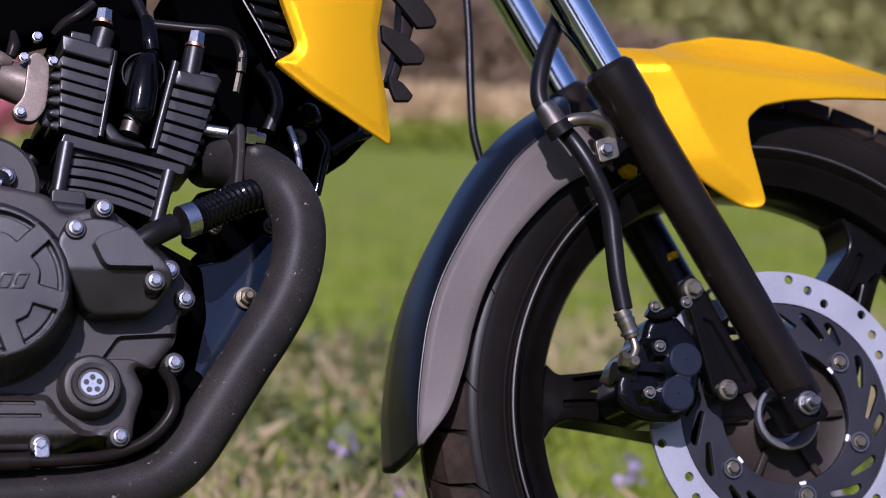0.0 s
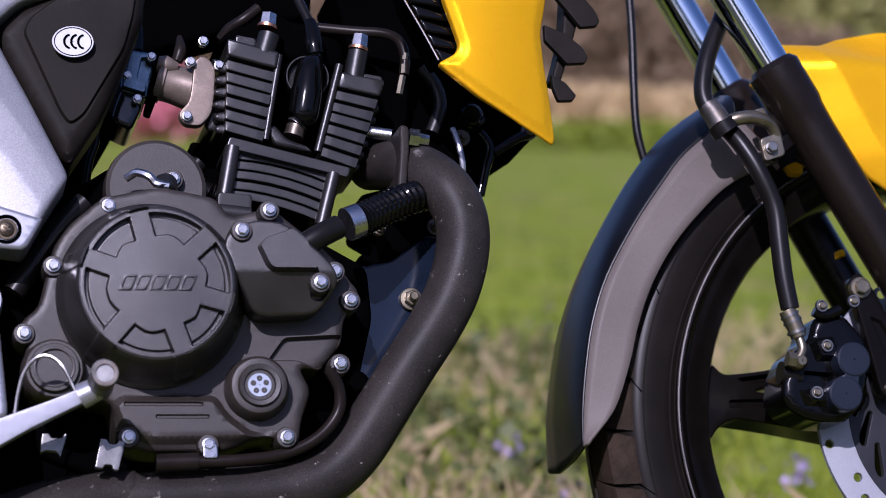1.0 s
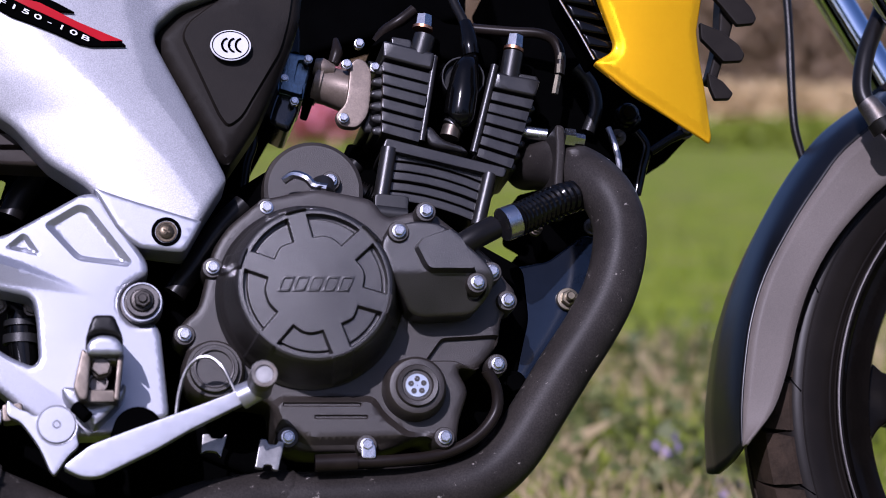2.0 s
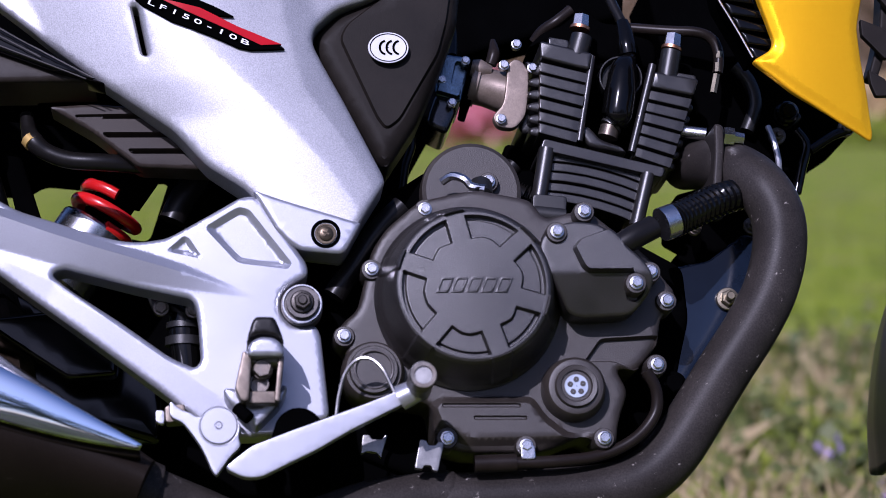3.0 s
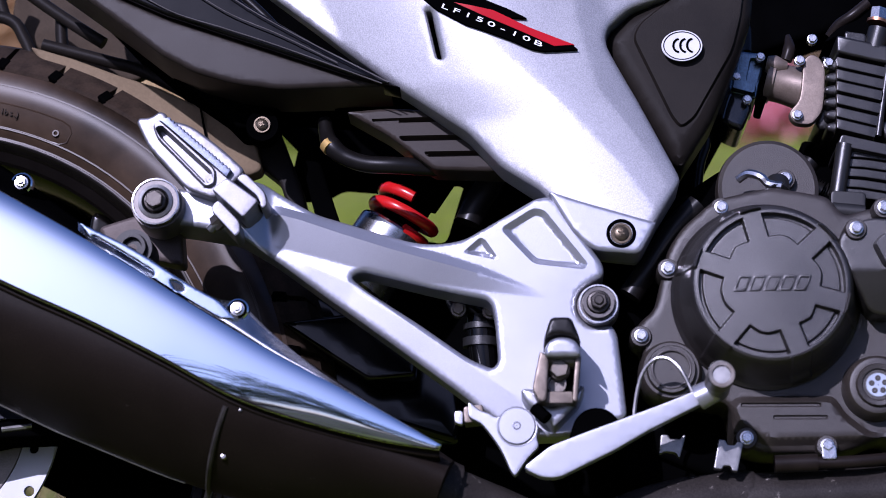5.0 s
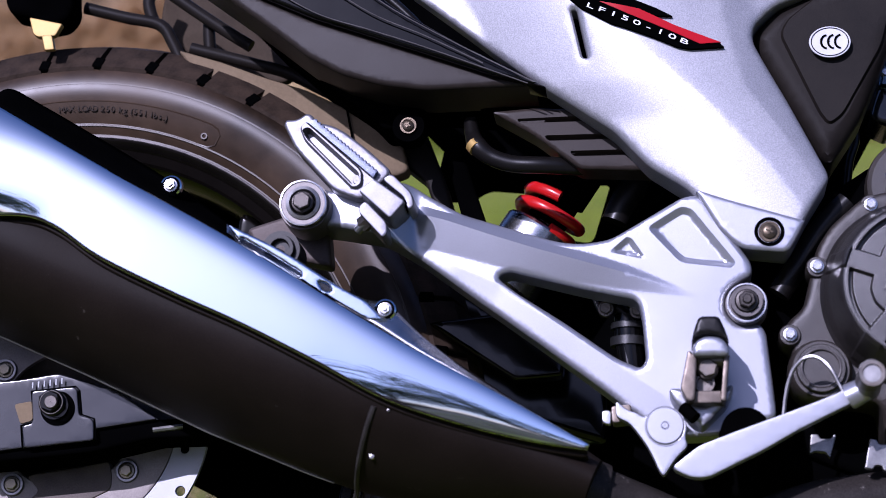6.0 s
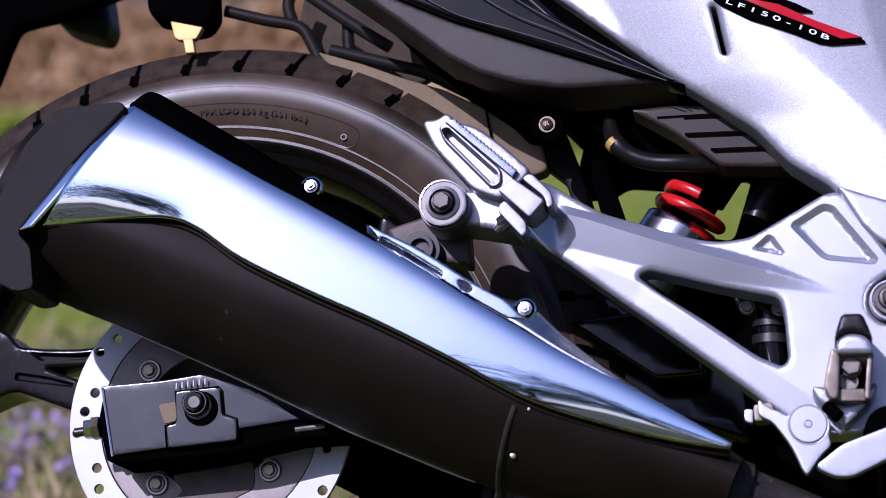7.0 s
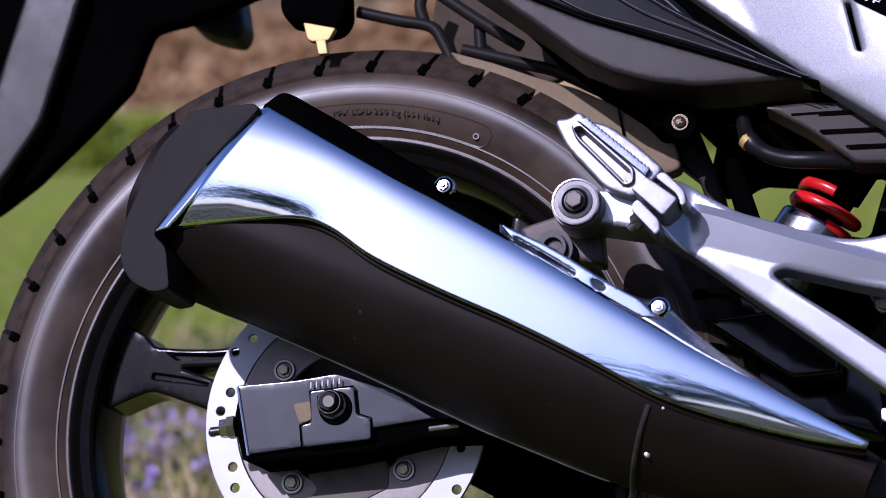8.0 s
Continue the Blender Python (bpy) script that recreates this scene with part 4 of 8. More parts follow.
relief("clamp_tab", rounded([(0.475, 0.5393), (0.4849, 0.5425), (0.4882, 0.5331), (0.4781, 0.529)], 0.002), M_ZINC, clamp, -0.092, 0.006, 0.001, 0.006)
relief("clamp_lug", rounded([(0.4879, 0.509), (0.5087, 0.5257), (0.5142, 0.5155), (0.4946, 0.5007)], 0.003), M_RIM, bike, -0.096, 0.02, 0.002, 0.008)
relief("amber_clip", rounded([(0.5129, 0.5031), (0.5208, 0.5068), (0.5279, 0.5037), (0.5266, 0.4956), (0.5173, 0.4961)], 0.002), M_YELLOW, fork, -0.06, 0.01, 0.0015, 0.005, label="amber plastic clip")
relief("amber_clip", rounded([(0.5561, 0.4353), (0.5616, 0.4359), (0.5624, 0.4302), (0.5569, 0.4292)], 0.001), M_YELLOW, fork, -0.05, 0.01, 0.001, 0.005, label="amber plastic clip")
relief("guard_stay", rounded([(0.506, 0.519), (0.5216, 0.5316), (0.5269, 0.5233), (0.5121, 0.512)], 0.002), M_HUB, fork, -0.07, 0.012, 0.0015, 0.005, label="dark grey mudguard stay")

# -- front mudguards --
guard = empty("front_mudguard", bike)
guard["label"] = "yellow front mudguard with a black rear section"


def skin(name, lines, mat, label, mirror=True):
    """A shell through runs of stations: lines is a list of equally long 3D runs from the crown down to the edge."""
    bm = bmesh.new()
    runs = [[Vector(p) for p in r] for r in lines]
    rows = []
    for st in zip(*runs):
        sect = [Vector(p) for p in curve([tuple(p) for p in st], 4)]
        far = [Vector((p.x, -p.y, p.z)) for p in sect[:0:-1]] if mirror else []
        rows.append([bm.verts.new(p) for p in far + sect])
    for a, b in zip(rows, rows[1:]):
        for j in range(len(a) - 1):
            bm.faces.new((a[j], a[j + 1], b[j + 1], b[j]))
    bmesh.ops.recalc_face_normals(bm, faces=bm.faces)
    ob = part(name, bm, mat, guard, label, 50)
    so = ob.modifiers.new("thick", "SOLIDIFY")
    so.thickness, so.offset = 0.003, 0
    return ob


CROWN = curve([(0.4831, 0, 0.5785), (0.4383, 0, 0.5487), (0.4118, 0, 0.522), (0.3851, 0, 0.485), (0.3582, 0, 0.4368), (0.3389, 0, 0.3895), (0.3282, 0, 0.3476), (0.3229, 0, 0.3063), (0.3239, 0, 0.2617)], 4)
SHOULD = curve([(0.4748, -0.052, 0.5481), (0.4309, -0.052, 0.5145), (0.4074, -0.052, 0.4864), (0.3824, -0.052, 0.4521), (0.3579, -0.052, 0.411), (0.3442, -0.052, 0.3743), (0.3367, -0.052, 0.3381), (0.3321, -0.052, 0.3045), (0.3306, -0.052, 0.2756)], 4)
HALFWAY = [((a[0] * 0.62 + b[0] * 0.38), -0.034, (a[2] * 0.62 + b[2] * 0.38)) for a, b in zip(CROWN, SHOULD)]
SKIRT = curve([(0.5068, -0.058, 0.5064), (0.4661, -0.058, 0.4886), (0.4377, -0.058, 0.4644), (0.4119, -0.058, 0.4354), (0.3918, -0.058, 0.4032), (0.3786, -0.058, 0.371), (0.3693, -0.058, 0.3393), (0.3547, -0.058, 0.3034), (0.3317, -0.058, 0.2769)], 4)
# One curved guard: its lit side is painted pale, its shaded crown black.
skin("rear_guard_crown", [CROWN, HALFWAY, SHOULD], M_CROWN, "glossy black crown of the rear section, shade painted in")
skin("rear_guard_side", [SHOULD, SKIRT], M_FENDER, "dusty side of the rear section, painted pale as lit", False)

YCREST = [(0.8339, 0.5559), (0.5384, 0.5847)]
YRIDGE = [(0.5452, 0.6025), (0.5626, 0.5691), (0.5765, 0.5366), (0.5913, 0.5081), (0.6098, 0.4883), (0.6292, 0.4724)]
relief("yellow_guard", rounded([(0.5014, 0.6094), (0.5213, 0.6093), (0.5541, 0.6107), (0.5786, 0.6223), (0.6173, 0.6303), (0.6648, 0.6283), (0.7176, 0.6203), (0.7758, 0.6031), (0.8285, 0.5792), (0.8585, 0.5492), (0.8347, 0.5156), (0.8103, 0.54), (0.7698, 0.5637), (0.706, 0.563), (0.6639, 0.56), (0.6349, 0.554), (0.621, 0.5423), (0.6217, 0.5219), (0.627, 0.4954), (0.6316, 0.4723), (0.627, 0.4664), (0.6168, 0.4662), (0.6, 0.4764), (0.5809, 0.4894), (0.5626, 0.5105), (0.5449, 0.5398), (0.5273, 0.5697), (0.5112, 0.5875)], 0.004), M_YELLOW, guard, -0.080, 0.004, 0.002, 0.006,
       shape=lambda p, d: -0.050 * ramp(-side(p, *YCREST), 0.045) - 0.34 * np.clip(np.interp(p[:, 1], [q[1] for q in YRIDGE[::-1]], [q[0] for q in YRIDGE[::-1]]) - p[:, 0], 0, 0.035) * ramp(YRIDGE[0][1] - p[:, 1] + 0.02, 0.03), lines=[YRIDGE], label="glossy yellow front section")
relief("yellow_guard_far", rounded([(0.5318, 0.6081), (0.5515, 0.6244), (0.5645, 0.6197), (0.5418, 0.6007)], 0.004), M_YELLOW, guard, 0.05, 0.01, 0.002, 0.01)

# -- tank shroud --
shroud = empty("tank_shroud", bike)
shroud["label"] = "pointed yellow tank shroud with black louvres"
SHROUD_LOW = (0.2464, 0.5125)[1]
relief("shroud_panel", rounded([(0.2011, 0.6209), (0.2065, 0.5945), (0.2123, 0.577), (0.2169, 0.5618), (0.2136, 0.5551), (0.1996, 0.547), (0.2295, 0.5228), (0.2633, 0.5021), (0.2889, 0.4889), (0.2909, 0.4942), (0.2884, 0.5227), (0.2842, 0.5536), (0.2826, 0.5758), (0.2877, 0.5985), (0.2922, 0.6258)], 0.003), M_YELLOW, shroud, -0.166, 0.005, 0.002, 0.004,
       feats=[(rounded([(0.1949, 0.6295), (0.2074, 0.5945), (0.2132, 0.5771), (0.2181, 0.5605), (0.2161, 0.5534), (0.2034, 0.5467), (0.2322, 0.5247), (0.2635, 0.5056), (0.2873, 0.4928), (0.2875, 0.5227), (0.2833, 0.5536), (0.2813, 0.5757), (0.2864, 0.5984), (0.2917, 0.6348)], 0.004), 0.0025, 0.006)],
       shape=lambda p, d: 0.006 * np.clip((p[:, 1] - SHROUD_LOW) / 0.15, 0, 1) - 3.2 * np.clip(p[:, 0] - 0.228, 0, 0.07) ** 2, label="yellow painted panel")
relief("louvre_panel", rounded([(0.1754, 0.6267), (0.1801, 0.6001), (0.2044, 0.5531), (0.2223, 0.5663), (0.2136, 0.6017), (0.2081, 0.6285)], 0.002), M_DARK, shroud, -0.15, 0.03, 0.002, 0.008)
for i in range(5):
    o = 33 * i
    a = Vector((0.1841, 0.5963)) + (Vector((0.2005, 0.562)) - Vector((0.1841, 0.5963))) * (i - 1) / 3
    b = a + Vector((0.026, -0.007))
    relief("louvre", rounded([tuple(a), tuple(b), tuple(b + Vector((0.002, -0.006))), tuple(a + Vector((0.004, -0.010)))], 0.001), M_GLOSS, shroud, -0.157, 0.012, 0.002, 0.006)
tube("louvre_edge", [(0.1751, -0.158, 0.6059), (0.1791, -0.158, 0.5973), (0.1913, -0.158, 0.5748), (0.2025, -0.158, 0.5523)], 0.0009, M_STEEL, shroud, 8, 3)
relief("fin_panel", rounded([(0.3107, 0.6283), (0.3262, 0.6292), (0.3199, 0.5966), (0.3112, 0.5688), (0.3018, 0.5431), (0.2948, 0.5455), (0.3011, 0.5648), (0.3056, 0.5822)], 0.002), M_PLASTIC, shroud, -0.14, 0.02, 0.002, 0.006)
for q in ([(0.2937, 0.6257), (0.321, 0.6096), (0.3295, 0.599), (0.3332, 0.5905), (0.3306, 0.5858), (0.3174, 0.5843), (0.3064, 0.5989), (0.2953, 0.612)], [(0.2882, 0.5862), (0.3054, 0.5792), (0.3179, 0.5689), (0.322, 0.5609), (0.3195, 0.5558), (0.305, 0.5547), (0.2953, 0.5656), (0.2884, 0.573)], [(0.2916, 0.5466), (0.3034, 0.5398), (0.311, 0.5302), (0.308, 0.5256), (0.2964, 0.5252), (0.2928, 0.5349)]):
    relief("air_fin", rounded(q, 0.0012), M_PLASTIC, shroud, -0.150, 0.005, 0.0012, 0.005, label="pointed black cooling fin")

# -- frame, radiator side and dark inner mass --
frame_part = empty("frame", bike)
frame_part["label"] = "dark painted tubular frame"
# Near-black body: the shade under the shroud is put into its colour.
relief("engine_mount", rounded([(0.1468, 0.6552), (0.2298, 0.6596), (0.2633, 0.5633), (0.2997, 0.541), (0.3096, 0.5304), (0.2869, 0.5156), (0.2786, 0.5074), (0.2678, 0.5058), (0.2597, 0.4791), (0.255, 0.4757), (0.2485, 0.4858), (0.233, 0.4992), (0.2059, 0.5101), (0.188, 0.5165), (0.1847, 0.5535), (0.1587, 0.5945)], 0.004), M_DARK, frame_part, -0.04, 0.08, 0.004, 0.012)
relief("gusset_plate", rounded([(0.1335, 0.4056), (0.1753, 0.4137), (0.2039, 0.4347), (0.2179, 0.4304), (0.2185, 0.3972), (0.2059, 0.3621), (0.1807, 0.3361), (0.1576, 0.3018), (0.1459, 0.2785), (0.1136, 0.2683), (0.1055, 0.281), (0.1288, 0.3363), (0.143, 0.3708)], 0.003), M_BLUE, frame_part, -0.09, 0.006, 0.002, 0.009, label="glossy dark blue gusset plate")
bolt(0.1884, 0.3835, -0.092, frame_part, 0.0062, M_ZINC, 0.006, 1.4)
bolt(0.1425, 0.3173, -0.10, frame_part, 0.007, M_DARK, 0.0, 1.4)

# -- engine --
engine = empty("engine", bike)
engine["label"] = "black single-cylinder engine"
CASE = [(-0.0825, 0.4084), (-0.0712, 0.4251), (-0.0475, 0.4454), (-0.0066, 0.4543), (0.0343, 0.4463), (0.0443, 0.4316), (0.0631, 0.4373), (0.0777, 0.4374), (0.0878, 0.429), (0.1082, 0.413), (0.1244, 0.3983), (0.1291, 0.3878), (0.1383, 0.3773), (0.135, 0.3668), (0.1263, 0.3584), (0.123, 0.3375), (0.107, 0.3189), (0.0918, 0.321), (0.1003, 0.3045), (0.0922, 0.282), (0.0899, 0.2637), (0.0785, 0.2639), (0.0666, 0.2721), (0.0461, 0.2642), (0.0298, 0.2603), (-0.0182, 0.2609), (-0.0321, 0.265), (-0.0399, 0.2739), (-0.0423, 0.2964), (-0.0613, 0.2994), (-0.0811, 0.2983), (-0.0988, 0.3056), (-0.1054, 0.3218), (-0.1005, 0.3379), (-0.1092, 0.346), (-0.1036, 0.3562), (-0.0932, 0.3644), (-0.0875, 0.3869)]
SIGHT = (0.06, 0.305)
FILLER = (-0.0832, 0.3181)
relief("crankcase_cover", rounded(CASE, 0.005), M_CASE, engine, -0.15, 0.09, 0.005, 0.005, feats=[
    (rounded([(0.0681, 0.3252), (0.081, 0.3426), (0.1245, 0.345), (0.1196, 0.3251), (0.1049, 0.3189), (0.0907, 0.3252)], 0.003), -0.0055, 0.0018),
    (rounded([(-0.0348, 0.2956), (0.0214, 0.2952), (0.0213, 0.2919), (-0.0348, 0.2924)], 0.001), -0.002, 0.001),
    (rounded([(-0.0126, 0.2865), (0.0256, 0.2862), (0.0255, 0.283), (-0.0126, 0.2833)], 0.001), -0.002, 0.001),
    (rounded([(-0.0367, 0.3012), (0.0308, 0.3008), (0.0406, 0.2865), (0.0565, 0.2742), (0.0788, 0.274), (0.0786, 0.2659), (-0.0181, 0.2649), (-0.0378, 0.2771), (-0.0456, 0.2932)], 0.004), 0.006, 0.006)],
    label="satin black crankcase cover")
# Filler block behind the cover, near-black to stand for the shaded inside.
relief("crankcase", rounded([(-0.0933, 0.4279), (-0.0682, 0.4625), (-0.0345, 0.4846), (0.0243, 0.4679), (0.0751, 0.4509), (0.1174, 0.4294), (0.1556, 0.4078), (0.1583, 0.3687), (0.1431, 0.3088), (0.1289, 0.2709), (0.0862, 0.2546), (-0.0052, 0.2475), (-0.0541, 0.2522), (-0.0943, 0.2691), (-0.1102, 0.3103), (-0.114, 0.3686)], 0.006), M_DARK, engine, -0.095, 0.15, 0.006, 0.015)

# round clutch cover with a six-armed star
CX, CZ = -0.0139, 0.3724
ARMS = (104, 43, -16, -70, -131, 160)


def clutch_shape(p, r):
    q = p - np.array((CX, CZ))
    a = np.degrees(np.arctan2(q[:, 1], q[:, 0]))
    h = np.interp(r, [0, 0.0525, 0.0542, 0.0560, 0.0580, 0.0620, 0.0650, 0.0675], [0.0445, 0.0430, 0.0422, 0.0385, 0.0300, 0.0100, 0.0030, 0.0])
    off = np.min([np.abs((a - t + 180) % 360 - 180) * np.pi / 180 * r for t in ARMS], 0)
    arm = 1 - ramp(off - 0.0064, 0.0018)
    inner = 0.0312 + 0.0035 * np.clip(off / 0.016, 0, 1)
    pocket = ramp(r - inner, 0.0014) * (1 - ramp(r - 0.0498, 0.0010)) * (1 - arm)
    h = h - (0.0036 + 0.0026 * ramp(r - 0.0470, 0.0010)) * pocket
    return h + 0.0042 * arm * ramp(r - 0.0530, 0.0010) * (1 - ramp(r - 0.0650, 0.0012))


clutch = polar("clutch_cover", CX, CZ, np.concatenate([np.linspace(0.0008, 0.028, 12), np.linspace(0.0290, 0.0560, 80), np.linspace(0.0566, 0.0675, 20)]), 480, -0.152, clutch_shape, M_COVER, engine, "round black clutch cover with a star pattern", 24)
# maker's mark as plain raised slanted frames
for i in range(5):
    bx, bz = -0.0388 + i * 0.0104, 0.3722
    tilt = lambda u, w: (bx + u + w * 0.42, bz + w)
    relief("mark_bar", [tilt(0, 0.0054), tilt(0.0085, 0.0054), tilt(0.0085, -0.0054), tilt(0, -0.0054)], M_COVER, engine, -0.1973, 0.0026, 0.0003, 0.004,
           holes=[[tilt(0.0014, 0.0040), tilt(0.0071, 0.0040), tilt(0.0071, -0.0040), tilt(0.0014, -0.0040)]])

TRI_FOLD = (0.0763, 0.3835)[1]
relief("water_pump_cover", rounded([(0.0341, 0.4062), (0.0436, 0.4158), (0.0575, 0.4208), (0.0778, 0.419), (0.0945, 0.4054), (0.1096, 0.3914), (0.1165, 0.3791), (0.112, 0.3675), (0.1026, 0.3572), (0.096, 0.3544), (0.0644, 0.3527), (0.0549, 0.356), (0.0461, 0.3735), (0.0365, 0.3918)], 0.005), M_COVER, engine, -0.186, 0.04, 0.0022, 0.004, shape=lambda p, d: -0.42 * np.clip(TRI_FOLD - p[:, 1], 0, 0.034), lines=[[(0.0359, 0.3828), (0.1127, 0.3826)]], feats=[(rounded([(0.0575, 0.4008), (0.063, 0.4074), (0.0865, 0.4157), (0.0912, 0.4123), (0.1, 0.3884), (0.1025, 0.3826), (0.0681, 0.3827), (0.0642, 0.386)], 0.002), 0.008, 0.0018), (rounded([(0.0946, 0.3761), (0.1045, 0.381), (0.1106, 0.3711), (0.1045, 0.3629), (0.0965, 0.3638)], 0.003), -0.004, 0.002)], label="black angular side cover")
COVER_BOLTS = [(0.0467, 0.4119), (0.0707, 0.4331), (0.1018, 0.3747), (0.1167, 0.3877), (0.1297, 0.369), (0.1205, 0.3223), (0.0799, 0.2692), (0.024, 0.2642), (-0.0318, 0.2703), (-0.0828, 0.3934), (-0.1032, 0.3447), (-0.0432, 0.4387), (0.0071, 0.4673)]
for (bx, bz), yy in zip(COVER_BOLTS, (-0.190, -0.165, -0.190, -0.168, -0.156, -0.156, -0.158, -0.158, -0.158, -0.154, -0.154, -0.150, -0.120)):
    bolt(bx, bz, yy, engine, 0.0039, M_STEEL, 0, 1.3, "cover_bolt", "bright flange bolt")
    lathe("bolt_boss", bx, bz, [(0.0078, yy + 0.03), (0.0078, yy + 0.003), (0.0070, yy + 0.001), (0.004, yy + 0.0008)], M_CASE, engine, 24)
lathe("sight_glass", *SIGHT, [(0.0005, -0.167), (0.0105, -0.167), (0.0110, -0.1675), (0.0115, -0.169), (0.0145, -0.1695), (0.0150, -0.1685), (0.0155, -0.166), (0.0175, -0.166), (0.0195, -0.1655), (0.0215, -0.163), (0.0235, -0.150), (0.0235, -0.145)], M_CASE, engine, 48)
sight = lathe("sight_disc", *SIGHT, [(0.0004, -0.1678), (0.0082, -0.1678), (0.0086, -0.167)], M_GLASS, engine, 32, "clear oil sight glass")
for i in range(5):
    a = radians(72 * i + 20)
    lathe("sight_hole", SIGHT[0] + 0.0048 * math.cos(a), SIGHT[1] + 0.0048 * math.sin(a), [(0.0003, -0.1684), (0.0019, -0.1684), (0.0021, -0.1678)], M_CASE, engine, 12)
lathe("oil_filler", *FILLER, [(0.0005, -0.166), (0.0125, -0.166), (0.0135, -0.1675), (0.0165, -0.1675), (0.0172, -0.166), (0.0174, -0.163), (0.0195, -0.163), (0.0210, -0.161), (0.0228, -0.150), (0.0228, -0.145)], M_CASE, engine, 48, "dark oil filler cap")
tube("filler_ring", [(FILLER[0] + 0.0135 * math.cos(radians(a)), -0.1675, FILLER[1] + 0.0135 * math.sin(radians(a))) for a in range(0, 361, 12)], 0.0009, M_CARRIER, engine, 8, 0)

# barrel, head and fins
block("barrel_core", [(0.0555, 0.5062), (0.1465, 0.4839), (0.1141, 0.4424), (0.0468, 0.466)], -0.055, 0.06, 0.004, M_DARK, engine)
fins("barrel_fin", [(0.06, 0.4998), (0.1323, 0.482), (0.1228, 0.443), (0.0526, 0.4612)], 5, -0.086, 0.0, M_FIN, engine, 0.89, 0.0035)
tube("stud_tube", [(0.0562, -0.088, 0.5016), (0.0488, -0.088, 0.4626)], 0.0062, M_FIN, engine, 18, 0)
tube("stud_tube", [(0.1331, -0.088, 0.4821), (0.1222, -0.088, 0.4414)], 0.0055, M_FIN, engine, 18, 0)
block("base_block", [(0.0422, 0.463), (0.0686, 0.4608), (0.0668, 0.4455), (0.0417, 0.4481)], -0.102, -0.04, 0.003, M_ENGINE, engine)
tube("base_collar", [(0.0428, -0.098, 0.4486), (0.0666, -0.098, 0.446)], 0.0065, M_ENGINE, engine, 14, 0)
block("head_gasket_flange", [(0.0536, 0.5091), (0.1464, 0.486), (0.1435, 0.478), (0.0503, 0.5002)], -0.092, 0.07, 0.002, M_FIN, engine)
block("head_core", [(0.0621, 0.6031), (0.182, 0.5806), (0.1532, 0.4934), (0.0569, 0.5159)], -0.052, 0.07, 0.006, M_DARK, engine)


def head_column(quad, outer):
    """One bank of the head: a deep block above six fins whose outer ends swell into rounded lobes."""
    tl, tr, br, bl = quad
    cut = 0.215
    ml, mr = lerp(tl, bl, cut), lerp(tr, br, cut)
    relief("head_block", rounded([tl, tr, lerp(tr, br, cut * 0.86), lerp(tl, bl, cut * 0.86)], 0.0018, 3), M_FIN, engine, -0.093, 0.09, 0.0022, 0.010)
    fins("head_fin", [ml, mr, br, bl], 6, -0.092, 0.0, M_FIN, engine, 0.87)
    for i in range(6):
        v = (i + 0.40) / 6
        c = Vector(lerp(ml, bl, v) if outer < 0 else lerp(mr, br, v))
        w = 0.0082 * (1 - 0.25 * abs(i - 2.5) / 2.5)
        relief("fin_lobe", rounded([(c.x - w, c.y + 0.0022), (c.x - w * 0.3, c.y + 0.0040), (c.x + w, c.y + 0.0040), (c.x + w, c.y - 0.0040), (c.x - w * 0.3, c.y - 0.0040), (c.x - w, c.y - 0.0022)] if outer < 0 else [(c.x + w * 0.6, c.y + 0.0018), (c.x + w * 0.2, c.y + 0.0036), (c.x - w, c.y + 0.0038), (c.x - w, c.y - 0.0038), (c.x + w * 0.2, c.y - 0.0036), (c.x + w * 0.6, c.y - 0.0018)], 0.0018, 3), M_FIN, engine, -0.082, 0.07, 0.0024, 0.008)


head_column([(0.0536, 0.5866), (0.0935, 0.5768), (0.0785, 0.5038), (0.0498, 0.5117)], -1)
head_column([(0.1412, 0.5625), (0.1752, 0.5563), (0.1498, 0.4843), (0.1224, 0.494)], 1)
tube("head_stud", [(0.087, -0.085, 0.5926), (0.082, -0.085, 0.5765)], 0.0085, M_ENGINE, engine, 16, 0)
tube("head_stud", [(0.1562, -0.085, 0.5806), (0.1516, -0.085, 0.5587)], 0.0080, M_ENGINE, engine, 16, 0)
for q in ([(0.0872, -0.085, 0.6095), (0.0859, -0.085, 0.6003)], [(0.1586, -0.085, 0.5944), (0.1568, -0.085, 0.5843)]):
    tube("cap_nut", q, [0.0062, 0.0068], M_STEEL, engine, 6, 0, "bright cap nut", angle=20)
for q in ([(0.0859, -0.085, 0.6003), (0.0854, -0.085, 0.598)], [(0.1568, -0.085, 0.5843), (0.1562, -0.085, 0.582)]):
    tube("copper_seal", q, 0.0078, M_COPPER, engine, 18, 0)
relief("rocker_cover", rounded([(0.0475, 0.5924), (0.0729, 0.6183), (0.0935, 0.6278), (0.1065, 0.6138), (0.1424, 0.6094), (0.1506, 0.5907), (0.1476, 0.5744), (0.1053, 0.5835), (0.0609, 0.5948)], 0.004), M_DARK, engine, -0.06, 0.12, 0.005, 0.01)
tube("plug_wall", [(0.0938, -0.088, 0.5756), (0.0811, -0.088, 0.5079)], 0.0028, M_FIN, engine, 10, 0)
tube("plug_wall", [(0.1405, -0.088, 0.5691), (0.1212, -0.088, 0.4991)], 0.0032, M_FIN, engine, 10, 0)
WELL = (0.1178, 0.5635)
lathe("plug_well", *WELL, [(0.0005, -0.066), (0.0135, -0.067), (0.0150, -0.070), (0.0158, -0.074), (0.0168, -0.074), (0.0170, -0.05)], M_ENGINE, engine, 40)
